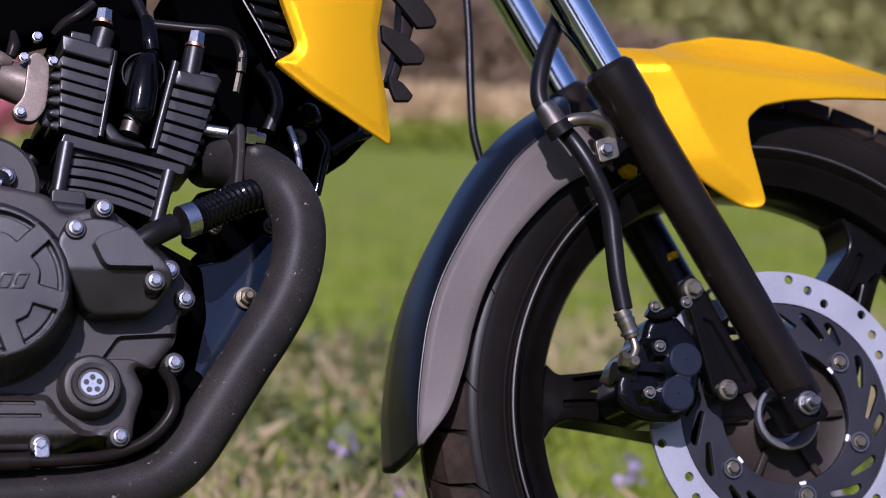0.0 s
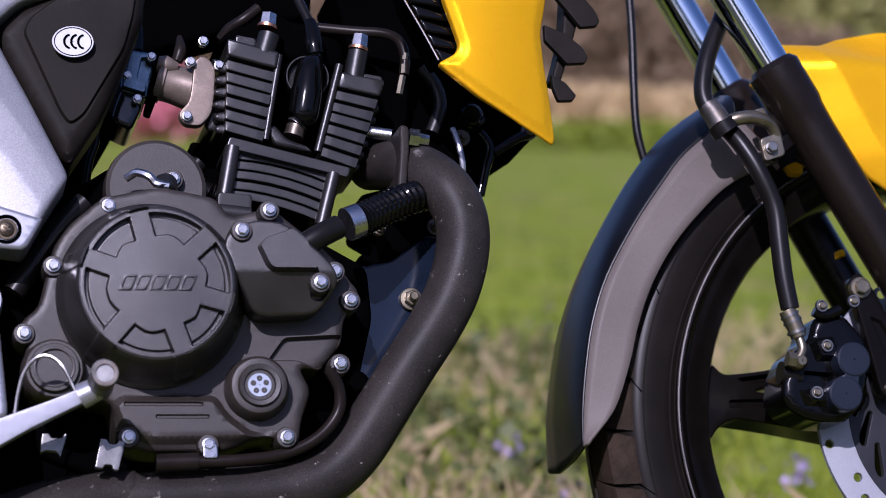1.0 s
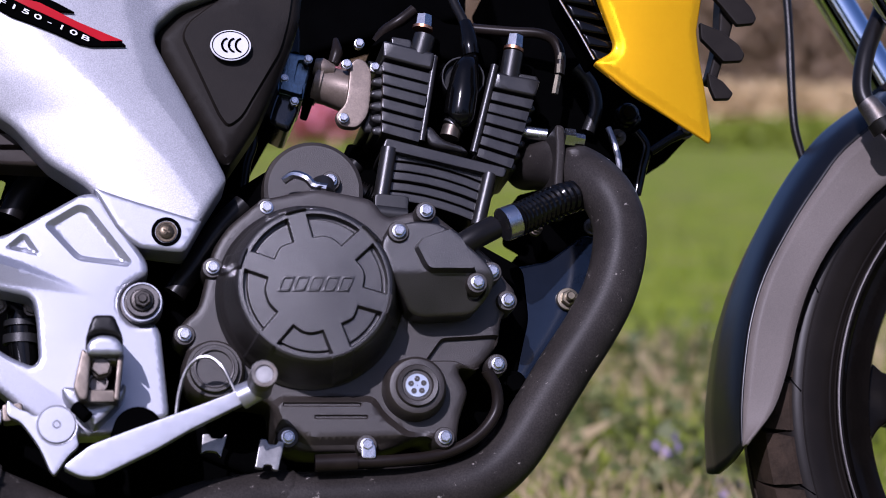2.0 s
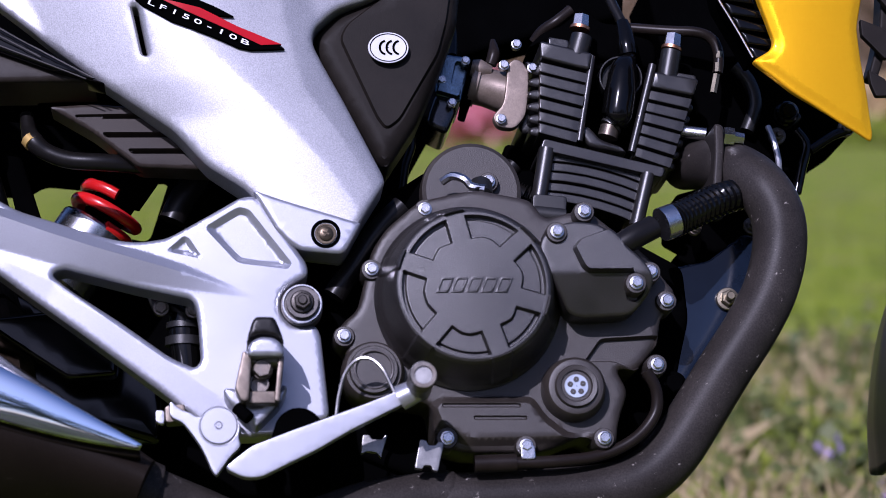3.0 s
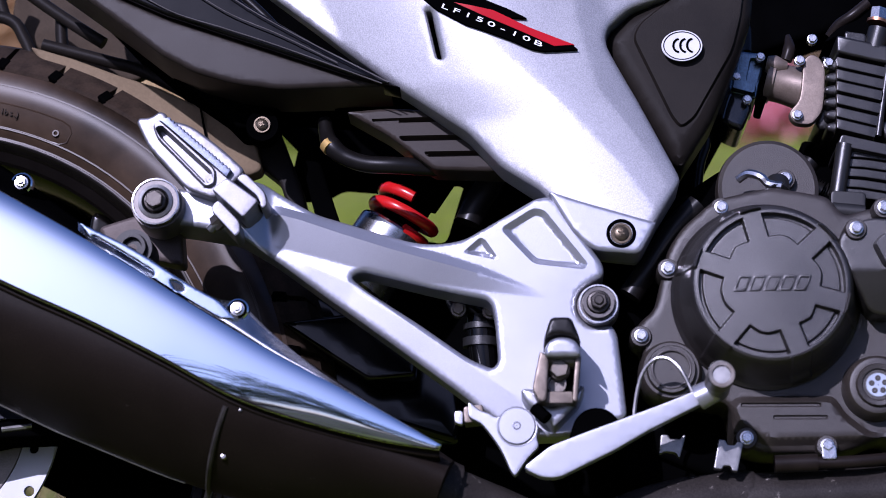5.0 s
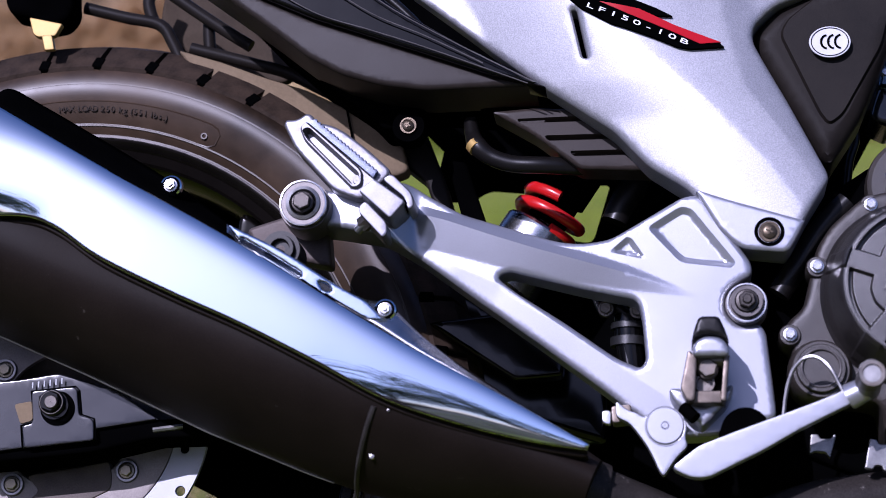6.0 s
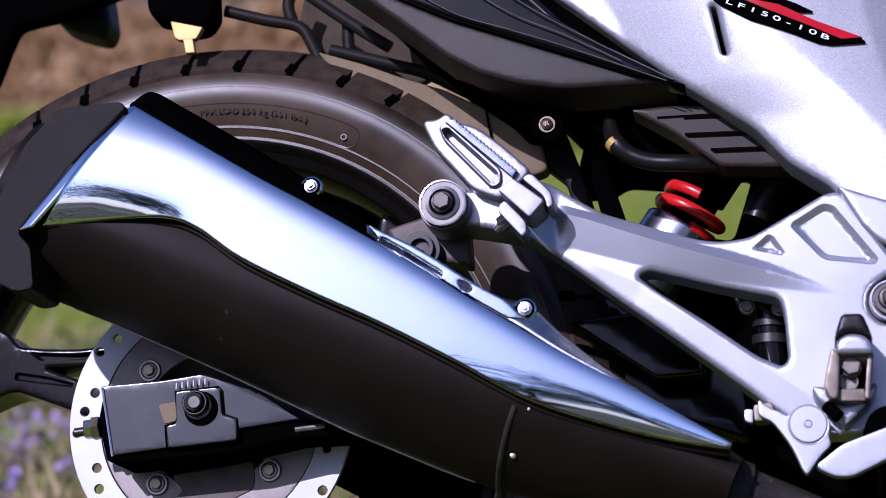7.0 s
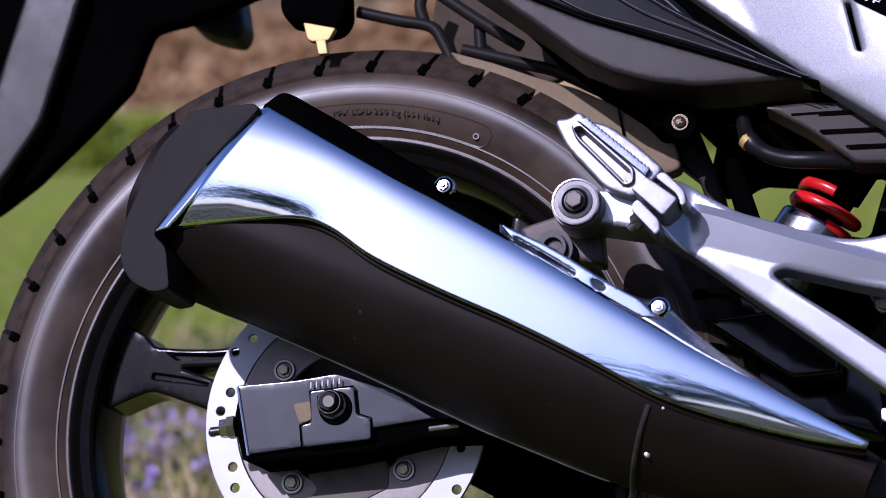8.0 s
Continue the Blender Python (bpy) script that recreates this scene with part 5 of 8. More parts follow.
tube("spark_plug_cap", [(0.1242, -0.078, 0.58), (0.1232, -0.08, 0.5748), (0.118, -0.085, 0.5654), (0.1147, -0.087, 0.5466), (0.1113, -0.087, 0.5285), (0.1096, -0.086, 0.5247)], [0.0045, 0.0062, 0.0105, 0.0125, 0.0122, 0.0095], M_GLOSS, engine, 24, 4, "glossy black spark plug cap")
tube("ignition_lead", [(0.1117, -0.055, 0.6521), (0.1146, -0.06, 0.6315), (0.1193, -0.066, 0.6164), (0.1226, -0.07, 0.6057)], 0.0040, M_HOSE, engine, 14, 5)
tube("lead_boot", [(0.1215, -0.07, 0.6094), (0.1226, -0.074, 0.5988), (0.123, -0.077, 0.5886), (0.1238, -0.078, 0.58)], [0.0050, 0.0066, 0.0076, 0.0068], M_GLOSS, engine, 18, 4, "rubber boot on the ignition lead")
tube("spark_plug", [(0.1098, -0.08, 0.5274), (0.1083, -0.08, 0.5229)], 0.0072, M_TAN, engine, 6, 0, angle=20)
tube("spark_plug", [(0.1083, -0.08, 0.5229), (0.1069, -0.08, 0.5211)], 0.0088, M_WASHER, engine, 20, 0)
tube("spark_plug", [(0.1069, -0.08, 0.5211), (0.1044, -0.08, 0.513)], 0.0078, M_TAN, engine, 20, 0)
relief("plug_pad", rounded([(0.0814, 0.5192), (0.0894, 0.5215), (0.0986, 0.5103), (0.115, 0.5049), (0.1191, 0.4991), (0.0888, 0.5048)], 0.003), M_FIN, engine, -0.085, 0.03, 0.003, 0.006)

# oil pipes and fittings on the head
tube("oil_pipe", [(0.1271, -0.06, 0.6082), (0.1565, -0.07, 0.6027), (0.1799, -0.075, 0.5998), (0.1917, -0.075, 0.5934), (0.1955, -0.075, 0.5805), (0.1939, -0.075, 0.5666)], 0.0042, M_BROWNPIPE, engine, 12, 6, "brown oil pipe")
for q in ([(0.1957, -0.077, 0.5835), (0.1949, -0.077, 0.578)], [(0.1943, -0.077, 0.5743), (0.1935, -0.077, 0.5669)], [(0.1925, -0.077, 0.5651), (0.1891, -0.077, 0.55)]):
    tube("pipe_union", q, 0.0052 if q[0][2] > 0.6 else 0.0028, M_ZINC, engine, 6, 0)
tube("breather_wire", [(0.0544, -0.05, 0.5995), (0.0607, -0.055, 0.6071), (0.0714, -0.06, 0.6134), (0.0829, -0.06, 0.6228)], 0.0045, M_BROWNPIPE, engine, 10, 5)
tube("exhaust_stud", [(0.1595, -0.08, 0.5185), (0.1803, -0.085, 0.5144)], 0.005, M_STEEL, engine, 12, 0)
tube("clamp_bolt", [(0.1867, -0.115, 0.5039), (0.1944, -0.115, 0.503)], 0.0075, M_STEEL, engine, 6, 0, angle=20)
tube("clamp_bolt", [(0.1935, -0.115, 0.503), (0.2021, -0.115, 0.5017)], [0.005, 0.0045], M_STEEL, engine, 6, 0)
tube("exhaust_clamp", [(0.1858, -0.085, 0.5189), (0.187, -0.088, 0.5028), (0.1843, -0.085, 0.4888)], 0.005, M_DARK, engine, 10, 4)
relief("clamp_band", rounded([(0.1783, 0.5122), (0.1855, 0.5104), (0.1849, 0.4901), (0.1818, 0.4629), (0.1749, 0.4629), (0.178, 0.4901)], 0.003), M_PIPE, engine, -0.124, 0.05, 0.002, 0.005, label="brown exhaust clamp band")
relief("port_gasket", rounded([(0.1609, 0.5161), (0.1667, 0.5152), (0.1646, 0.5002), (0.162, 0.4925), (0.1532, 0.4934), (0.1589, 0.5002)], 0.002), M_CAST, engine, -0.062, 0.01, 0.001, 0.006)

# breather hose
hose = tube("breather_hose", [(0.0912, -0.17, 0.404), (0.1047, -0.17, 0.4124), (0.1204, -0.165, 0.4213)], 0.0088, M_HOSE, engine, 18, 4, "black breather hose")
tube("hose_clamp", [(0.1273, -0.162, 0.4238), (0.1371, -0.16, 0.4278)], 0.0125, M_STEEL, engine, 22, 0, "steel hose clamp")
bm = bmesh.new()
run = curve([(0.1341, -0.16, 0.4261), (0.1511, -0.15, 0.4355), (0.174, -0.135, 0.4486), (0.2005, -0.115, 0.4602)], 22)
rad = [0.0118 + (0.0008 if i % 4 < 2 else -0.0008) for i in range(len(run))]
tube_bm(bm, run, rad, 20)
part("ribbed_hose", bm, M_GLOSS, engine, "ribbed black hose sleeve", 25)

# intake and carburettor
intake = empty("intake", bike)
intake["label"] = "cast aluminium intake with carburettor"
tube("intake_stub", [(0.002, -0.06, 0.5622), (0.0151, -0.06, 0.5586), (0.0339, -0.06, 0.5532)], [0.0155, 0.0150, 0.0172], M_STUB, intake, 28, 3, "tan cast intake stub")
tube("stub_rim", [(0.0028, -0.06, 0.5620), (0.0075, -0.06, 0.5607)], 0.0175, M_STUB, intake, 28, 0)
tube("stub_collar", [(0.0021, -0.07, 0.5719), (0.0082, -0.07, 0.5705), (0.0178, -0.07, 0.5692)], [0.006, 0.008, 0.004], M_STUB, intake, 14, 2)
tube("vacuum_pipe", [(0.0171, -0.07, 0.5742), (0.02, -0.07, 0.5834), (0.02, -0.065, 0.5956)], [0.0045, 0.005, 0.002], M_BROWNPIPE, intake, 12, 4)
relief("intake_flange", rounded([(0.0294, 0.5725), (0.0355, 0.5772), (0.0419, 0.5741), (0.0461, 0.5654), (0.0444, 0.5432), (0.0422, 0.5303), (0.0335, 0.5202), (0.0203, 0.5217), (0.0161, 0.5303), (0.0247, 0.5395), (0.0268, 0.5493)], 0.004), M_STUB, intake, -0.078, 0.008, 0.0015, 0.005)
relief("head_port", rounded([(0.0436, 0.579), (0.0545, 0.5753), (0.0528, 0.5227), (0.0416, 0.5182), (0.037, 0.524), (0.0445, 0.5409), (0.0487, 0.5615)], 0.004), M_ENGINE, intake, -0.070, 0.06, 0.003, 0.006)
for q in ([(0.0264, 0.5706), (0.0229, 0.5276), (0.0482, 0.5684), (0.0365, 0.5875)]):
    bolt(q[0], q[1], -0.080, intake, 0.0034, M_STEEL, 0, 1.2)
relief("carburettor_body", rounded([(-0.0221, 0.5851), (0.0029, 0.5811), (0.0023, 0.5751), (-0.0059, 0.5448), (-0.0264, 0.5511)], 0.003), M_CARBBLUE, intake, -0.066, 0.06, 0.002, 0.005, feats=[(rounded([(-0.0095, 0.5787), (0.0011, 0.5769), (-0.0043, 0.5576), (-0.0139, 0.5603)], 0.002), -0.006, 0.001), (rounded([(-0.0235, 0.5612), (-0.0057, 0.5553), (-0.0072, 0.5467), (-0.0255, 0.5521)], 0.001), 0.006, 0.0012)], label="dark teal carburettor body")
relief("gasket", rounded([(0.0029, 0.5806), (0.0069, 0.5797), (0.0015, 0.543), (-0.0046, 0.5448)], 0.002), M_DARK, intake, -0.068, 0.05, 0.001, 0.006)
for q in ([(-0.0021, 0.5773), (-0.0209, 0.5617), (-0.0135, 0.5436)]):
    bolt(q[0], q[1], -0.070, intake, 0.0030, M_STEEL, 0, 1.2)
relief("float_bowl", rounded([(-0.0255, 0.5542), (-0.0106, 0.5483), (-0.0091, 0.5392), (-0.0175, 0.5209), (-0.0296, 0.5268), (-0.033, 0.5313)], 0.004), M_SWING, intake, -0.062, 0.05, 0.004, 0.007)
tube("carburettor_pipe", [(-0.0115, -0.06, 0.5842), (-0.0101, -0.05, 0.606), (-0.0131, -0.04, 0.6281)], 0.004, M_HOSE, intake, 10, 4)
lathe("starter_cover", -0.0047, 0.4625, [(0.0005, -0.112), (0.034, -0.112), (0.0370, -0.110), (0.038, -0.104), (0.038, -0.06)], M_CASE, engine, 48)
tube("clutch_arm", [(-0.0286, -0.13, 0.4645), (-0.0215, -0.135, 0.4675), (-0.0129, -0.14, 0.4636), (-0.0077, -0.14, 0.4584), (0.0021, -0.145, 0.455)], 0.0032, M_STEEL, engine, 8, 4)
tube("clutch_arm_pivot", [(-0.0003, -0.13, 0.4611), (-0.0008, -0.14, 0.4499)], 0.009, M_ENGINE, engine, 16, 0)

# lower oil pipe
tube("return_pipe", [(0.009, -0.155, 0.2526), (0.0451, -0.155, 0.2534), (0.0783, -0.15, 0.2582), (0.1032, -0.15, 0.2697), (0.1183, -0.15, 0.2871), (0.1197, -0.152, 0.3041), (0.1123, -0.155, 0.318)], 0.0043, M_BROWNPIPE, engine, 14, 8, "dark oil return pipe")
tube("pipe_sleeve", [(-0.0129, -0.155, 0.2521), (0.017, -0.155, 0.2529)], 0.0062, M_BROWNPIPE, engine, 14, 2)
relief("pipe_bracket", rounded([(0.0194, 0.265), (0.0298, 0.2649), (0.0304, 0.254), (0.0196, 0.2542)], 0.002), M_STEEL, engine, -0.161, 0.004, 0.001, 0.006)
for q in ([(-0.0917, 0.2728), (-0.0867, 0.2728), (-0.0851, 0.2696), (-0.0781, 0.2695), (-0.0757, 0.2727), (-0.0742, 0.2719), (-0.079, 0.2561), (-0.0821, 0.2601), (-0.0891, 0.2609), (-0.093, 0.259)], [(-0.0514, 0.2693), (-0.0467, 0.2684), (-0.0456, 0.2652), (-0.0405, 0.2648), (-0.0389, 0.2675), (-0.0342, 0.2667), (-0.0392, 0.2461), (-0.0431, 0.247), (-0.0438, 0.2501), (-0.0486, 0.2506), (-0.0498, 0.2478), (-0.0556, 0.2487)]):
    relief("cable_clip", rounded(q, 0.001), M_WASHER, engine, -0.161, 0.006, 0.0008, 0.005, label="worn steel cable clip")

# -- exhaust --
exhaust = empty("exhaust", bike)
exhaust["label"] = "black exhaust with a chrome-shielded muffler"
tube("header_pipe", [(0.1711, -0.04, 0.503), (0.1839, -0.075, 0.4936), (0.197, -0.105, 0.4806), (0.2114, -0.125, 0.4613), (0.2209, -0.13, 0.4382), (0.2209, -0.13, 0.4121), (0.212, -0.13, 0.3818), (0.1965, -0.13, 0.354), (0.176, -0.13, 0.3244), (0.1543, -0.13, 0.2918), (0.1335, -0.13, 0.2622), (0.112, -0.13, 0.2439), (0.0849, -0.13, 0.2349), (0.0398, -0.13, 0.2315), (-0.0248, -0.13, 0.2292)] + [(-0.0344, -0.13, 0.2309), (-0.0867, -0.135, 0.2235), (-0.1347, -0.14, 0.2085), (-0.1785, -0.15, 0.2080), (-0.2101, -0.155, 0.2195), (-0.2395, -0.165, 0.2310), (-0.2700, -0.175, 0.2440)], 0.0202, M_PIPE, exhaust, 28, 8, "scuffed heat-black header pipe")

MA, MB = Vector((-0.7717, 0.4566)), Vector((-0.2416, 0.2376))
MU = (MB - MA).normalized()
MN = Vector((-MU.y, MU.x))
MLEN = (MB - MA).length
MSEC = [(0.006, 0.060, 0.038), (0.02, 0.064, 0.0405), (0.05, 0.066, 0.041), (0.30, 0.060, 0.040), (0.42, 0.050, 0.038), (0.50, 0.033, 0.034), (0.573, 0.016, 0.027), (0.70, 0.016, 0.0225)]
MLOW = [(0.006, 0.052), (0.05, 0.056), (0.10, 0.0555), (0.20, 0.0590), (0.30, 0.0645), (0.38, 0.0650), (0.42, 0.063), (0.50, 0.050), (0.60, 0.026), (0.70, 0.0225)]
MY, MTUCK = -0.185, 0.042  # the underside lies further in, towards the wheel


def muffler_at(s):
    """Half heights above and below the axis and half depth of the muffler."""
    return np.interp(s, [m[0] for m in MSEC], [m[1] for m in MSEC]), np.interp(s, [m[0] for m in MLOW], [m[1] for m in MLOW]), np.interp(s, [m[0] for m in MSEC], [m[2] for m in MSEC])


bm = bmesh.new()
rows = []
for s in np.linspace(0.006, min(MLEN, 0.69), 40):
    up, low, b = muffler_at(s)
    c = MA + MU * s
    turns = [2 * math.pi * k / 48 for k in range(48)]
    heights = [(up if math.sin(q) > 0 else low) * math.sin(q) for q in turns]
    rows.append([bm.verts.new((c.x + MN.x * h, MY - b * math.cos(q) + MTUCK * max(0, -math.sin(q)) ** 2, c.y + MN.y * h)) for q, h in zip(turns, heights)])
for p, q in zip(rows, rows[1:]):
    for k in range(48):
        bm.faces.new((p[k], p[(k + 1) % 48], q[(k + 1) % 48], q[k]))
bm.faces.new(rows[0])
bm.faces.new(rows[-1][::-1])
bmesh.ops.recalc_face_normals(bm, faces=bm.faces)
muffler = part("muffler", bm, M_MUFFLER, exhaust, "matt black tapered muffler body", 40)


def strip(name, lines, slopes, mat, parent, label="", n=5, across=12):
    """A skin between two long edges: slopes give the lean of the surface at its upper and lower edge."""
    up, lo = ([Vector(p) for p in curve(q, n)] for q in lines)
    k = len(up)
    sa = np.interp(np.linspace(0, 1, k), np.linspace(0, 1, len(slopes)), [q[0] for q in slopes])
    sb = np.interp(np.linspace(0, 1, k), np.linspace(0, 1, len(slopes)), [q[1] for q in slopes])
    bm = bmesh.new()
    rows = []
    for a, b, p, q in zip(up, lo, sa, sb):
        w = (b - a).length
        row = []
        for i in range(across + 1):
            v = i / across
            c = a.lerp(b, v)
            y = a.y * (2 * v ** 3 - 3 * v ** 2 + 1) + b.y * (3 * v ** 2 - 2 * v ** 3) - p * w * (v ** 3 - 2 * v ** 2 + v) - q * w * (v ** 3 - v ** 2)
            row.append(bm.verts.new((c.x, y, c.z)))
        rows.append(row)
    for p, q in zip(rows, rows[1:]):
        for i in range(across):
            bm.faces.new((p[i], p[i + 1], q[i + 1], q[i]))
    bmesh.ops.recalc_face_normals(bm, faces=bm.faces)
    if sum(f.normal.y * f.calc_area() for f in bm.faces) > 0:
        bmesh.ops.reverse_faces(bm, faces=bm.faces)
    ob = part(name, bm, mat, parent, label, 80)
    so = ob.modifiers.new("thick", "SOLIDIFY")
    so.thickness, so.offset = 0.0014, -1
    return ob


SH_TOP = [(-0.6651, -0.2255, 0.5088), (-0.64, -0.2285, 0.4932), (-0.6095, -0.2304, 0.4744), (-0.5758, -0.2305, 0.4542), (-0.5426, -0.2305, 0.4352), (-0.5017, -0.2306, 0.4116), (-0.4535, -0.2307, 0.3821), (-0.4064, -0.2308, 0.3521), (-0.3565, -0.23, 0.3216), (-0.3099, -0.2288, 0.2965), (-0.2671, -0.227, 0.2716), (-0.2427, -0.226, 0.2574)]
SH_CREASE = [(-0.7347, -0.231, 0.4205), (-0.6909, -0.233, 0.4231), (-0.6408, -0.235, 0.4233), (-0.614, -0.235, 0.4145), (-0.5813, -0.235, 0.3913), (-0.5322, -0.235, 0.3663), (-0.484, -0.235, 0.3442), (-0.4328, -0.235, 0.3178), (-0.3791, -0.234, 0.2889), (-0.3234, -0.232, 0.2703), (-0.2783, -0.229, 0.2594), (-0.2442, -0.227, 0.2539)]
# how far the shield tucks in towards its lower edge, from its rear end to its tip
TUCK = [0.48, 0.46, 0.26, 0.08, 0.01, -0.01, -0.01, 0.02, 0.18, 0.38, 0.42, 0.36]


def shield_skin():
    """One sheet that rolls over its upper edge, runs nearly flat and tucks in below; returns its lower edge."""
    up, lo = ([Vector(p) for p in curve(q, 6)] for q in (SH_TOP, SH_CREASE))
    k, across = len(up), 30
    tuck = np.interp(np.linspace(0, 1, k), np.linspace(0, 1, len(TUCK)), TUCK)
    v = np.linspace(0, 1, across + 1) ** 1.25
    flat = np.interp(np.linspace(0, 1, k), [0, 0.2, 0.55, 0.75, 1], [0.35, 0.5, 0.5, 0.18, 0.1])
    bm = bmesh.new()
    rows, foot = [], []
    for a, b, low, fl in zip(up, lo, tuck, flat):
        w = (b - a).length
        lean = 0.52 * np.exp(-v / 0.14) + 0.03 - (low + 0.04) * np.clip((v - fl) / (1 - fl), 0, 1) ** 1.4
        y = a.y - np.concatenate([[0], np.cumsum(0.5 * (lean[1:] + lean[:-1]) * np.diff(v))]) * w
        row = [bm.verts.new((a.x + (b.x - a.x) * t, q, a.z + (b.z - a.z) * t)) for t, q in zip(v, y)]
        foot.append((row[-1].co.x, row[-1].co.y, row[-1].co.z))
        rows.append(row)
    for p, q in zip(rows, rows[1:]):
        for i in range(across):
            bm.faces.new((p[i], p[i + 1], q[i + 1], q[i]))
    bmesh.ops.recalc_face_normals(bm, faces=bm.faces)
    if sum(f.normal.y * f.calc_area() for f in bm.faces) > 0:
        bmesh.ops.reverse_faces(bm, faces=bm.faces)
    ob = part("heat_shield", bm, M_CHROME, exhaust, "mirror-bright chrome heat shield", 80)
    so = ob.modifiers.new("thick", "SOLIDIFY")
    so.thickness, so.offset = 0.0005, -1
    return foot


foot = shield_skin()
# Chrome lip painted black in place of its dark reflection.
strip("shield_lip", ([(p[0], p[1] - 0.0006, p[2] + 0.0004) for p in foot], [(p[0], p[1] + 0.020, p[2] - 0.0050) for p in foot]), [(-3.0, -4.0)] * 3, M_MUFFLER, exhaust, "turned-under lower lip of the shield, dark reflection painted in", 1, 4)
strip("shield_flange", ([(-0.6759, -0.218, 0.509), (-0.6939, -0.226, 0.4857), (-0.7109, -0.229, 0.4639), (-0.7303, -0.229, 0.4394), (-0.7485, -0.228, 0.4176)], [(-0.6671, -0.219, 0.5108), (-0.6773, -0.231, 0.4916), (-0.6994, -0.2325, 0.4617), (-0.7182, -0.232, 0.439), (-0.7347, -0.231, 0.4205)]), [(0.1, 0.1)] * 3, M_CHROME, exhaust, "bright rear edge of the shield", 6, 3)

# raised writing on the rear tyre's side wall
def arc_text(word, cx, cz, r, mid, size, y, mat, parent):
    """Each letter stands on an arc round the axle."""
    adv = [size * (0.30 if c in " .(),il" else 0.62) for c in word]
    a = mid + math.degrees(sum(adv) / r) / 2
    for c, w in zip(word, adv):
        a -= math.degrees(w / r) / 2
        if c != " ":
            cu = bpy.data.curves.new("letter", "FONT")
            cu.body, cu.size, cu.extrude, cu.align_x = c, size, 0.0006, "CENTER"
            tmp = bpy.data.objects.new("letter", cu)
            scene.collection.objects.link(tmp)
            bpy.context.view_layer.update()
            me = bpy.data.meshes.new_from_object(tmp)
            bpy.data.objects.remove(tmp)
            me.materials.clear()
            me.materials.append(mat)
            ob = new("letter", me)
            ob.matrix_basis = Matrix.Translation((cx + r * math.cos(radians(a)), y, cz + r * math.sin(radians(a)))) @ Matrix.Rotation(radians(90 - a), 4, "Y") @ Matrix.Rotation(radians(90), 4, "X")
            ob.parent = parent
        a -= math.degrees(w / r) / 2


arc_text("MAX LOAD 250 kg (551 lbs.)", RX, RZ, 0.2490, 84, 0.0066, -side_of(0.3135, 0.058, 0.2515) - 0.0004, M_TREAD, rear)
plaque = [(RX + r * math.cos(radians(a)), -side_of(0.3135, 0.058, r), RZ + r * math.sin(radians(a))) for r, a in [(0.2575, 108 - k * 2) for k in range(22)] + [(0.2560, 64.6), (0.2520, 63.8), (0.2440, 64.0), (0.2405, 65.2)] + [(0.2400, 67 + k * 2) for k in range(21)]]
tube("plaque_edge", plaque, 0.0007, M_RUBBER, rear, 6, 0)
lathe("plaque_dot", RX + 0.2470 * math.cos(radians(66.5)), RZ + 0.2470 * math.sin(radians(66.5)), [(0.0012, -0.0525), (0.0016, -0.0545), (0.0026, -0.0545), (0.0032, -0.0520)], M_RUBBER, rear, 20)
relief("end_cap", rounded([(-0.7201, 0.5082), (-0.6748, 0.5116), (-0.67, 0.5071), (-0.6929, 0.4835), (-0.7117, 0.4627), (-0.7311, 0.4377), (-0.7468, 0.4164), (-0.7364, 0.406), (-0.7324, 0.3751), (-0.7459, 0.373), (-0.7617, 0.381), (-0.7701, 0.3937), (-0.7722, 0.4081), (-0.7685, 0.4281), (-0.7577, 0.4544), (-0.744, 0.4832)], 0.004), M_ENDCAP, exhaust, -0.229, 0.06, 0.0012, 0.01, label="flat grey-black muffler end cap")
strip("shield_spine", ([(-0.676, -0.185, 0.5267), (-0.6636, -0.185, 0.5318), (-0.6401, -0.185, 0.5189), (-0.6051, -0.185, 0.4978), (-0.5709, -0.185, 0.4769), (-0.5373, -0.185, 0.4552), (-0.5022, -0.188, 0.4287), (-0.4688, -0.19, 0.4055), (-0.4354, -0.195, 0.3827)], [(-0.6712, -0.217, 0.5116), (-0.662, -0.2185, 0.5082), (-0.6428, -0.219, 0.4965), (-0.6126, -0.219, 0.4782), (-0.5787, -0.219, 0.4579), (-0.5452, -0.219, 0.4386), (-0.504, -0.219, 0.4149), (-0.4716, -0.219, 0.3947), (-0.4314, -0.2205, 0.3697)]), [(0.8, 0.5)] * 3, M_DARK, exhaust, "glossy black upper edge of the shield", 6, 6)
strip("shield_bracket", ([(-0.4967, -0.207, 0.4205), (-0.4779, -0.207, 0.4108), (-0.4496, -0.207, 0.3967), (-0.4239, -0.208, 0.3771), (-0.3976, -0.209, 0.364), (-0.381, -0.21, 0.3593), (-0.3584, -0.212, 0.3377), (-0.3274, -0.216, 0.3119), (-0.2934, -0.22, 0.2889), (-0.2563, -0.224, 0.2659)], [(-0.4941, -0.2195, 0.4079), (-0.4754, -0.22, 0.397), (-0.4513, -0.2205, 0.3824), (-0.4273, -0.2215, 0.367), (-0.4037, -0.222, 0.3523), (-0.3842, -0.2225, 0.3402), (-0.3572, -0.223, 0.3234), (-0.3268, -0.224, 0.3066), (-0.2931, -0.2245, 0.2874), (-0.2562, -0.2255, 0.2653)]), [(0.2, 0.9), (0.6, 0.2), (0.2, 0.9)], M_STEEL, exhaust, "bright steel shield bracket", 6, 6)
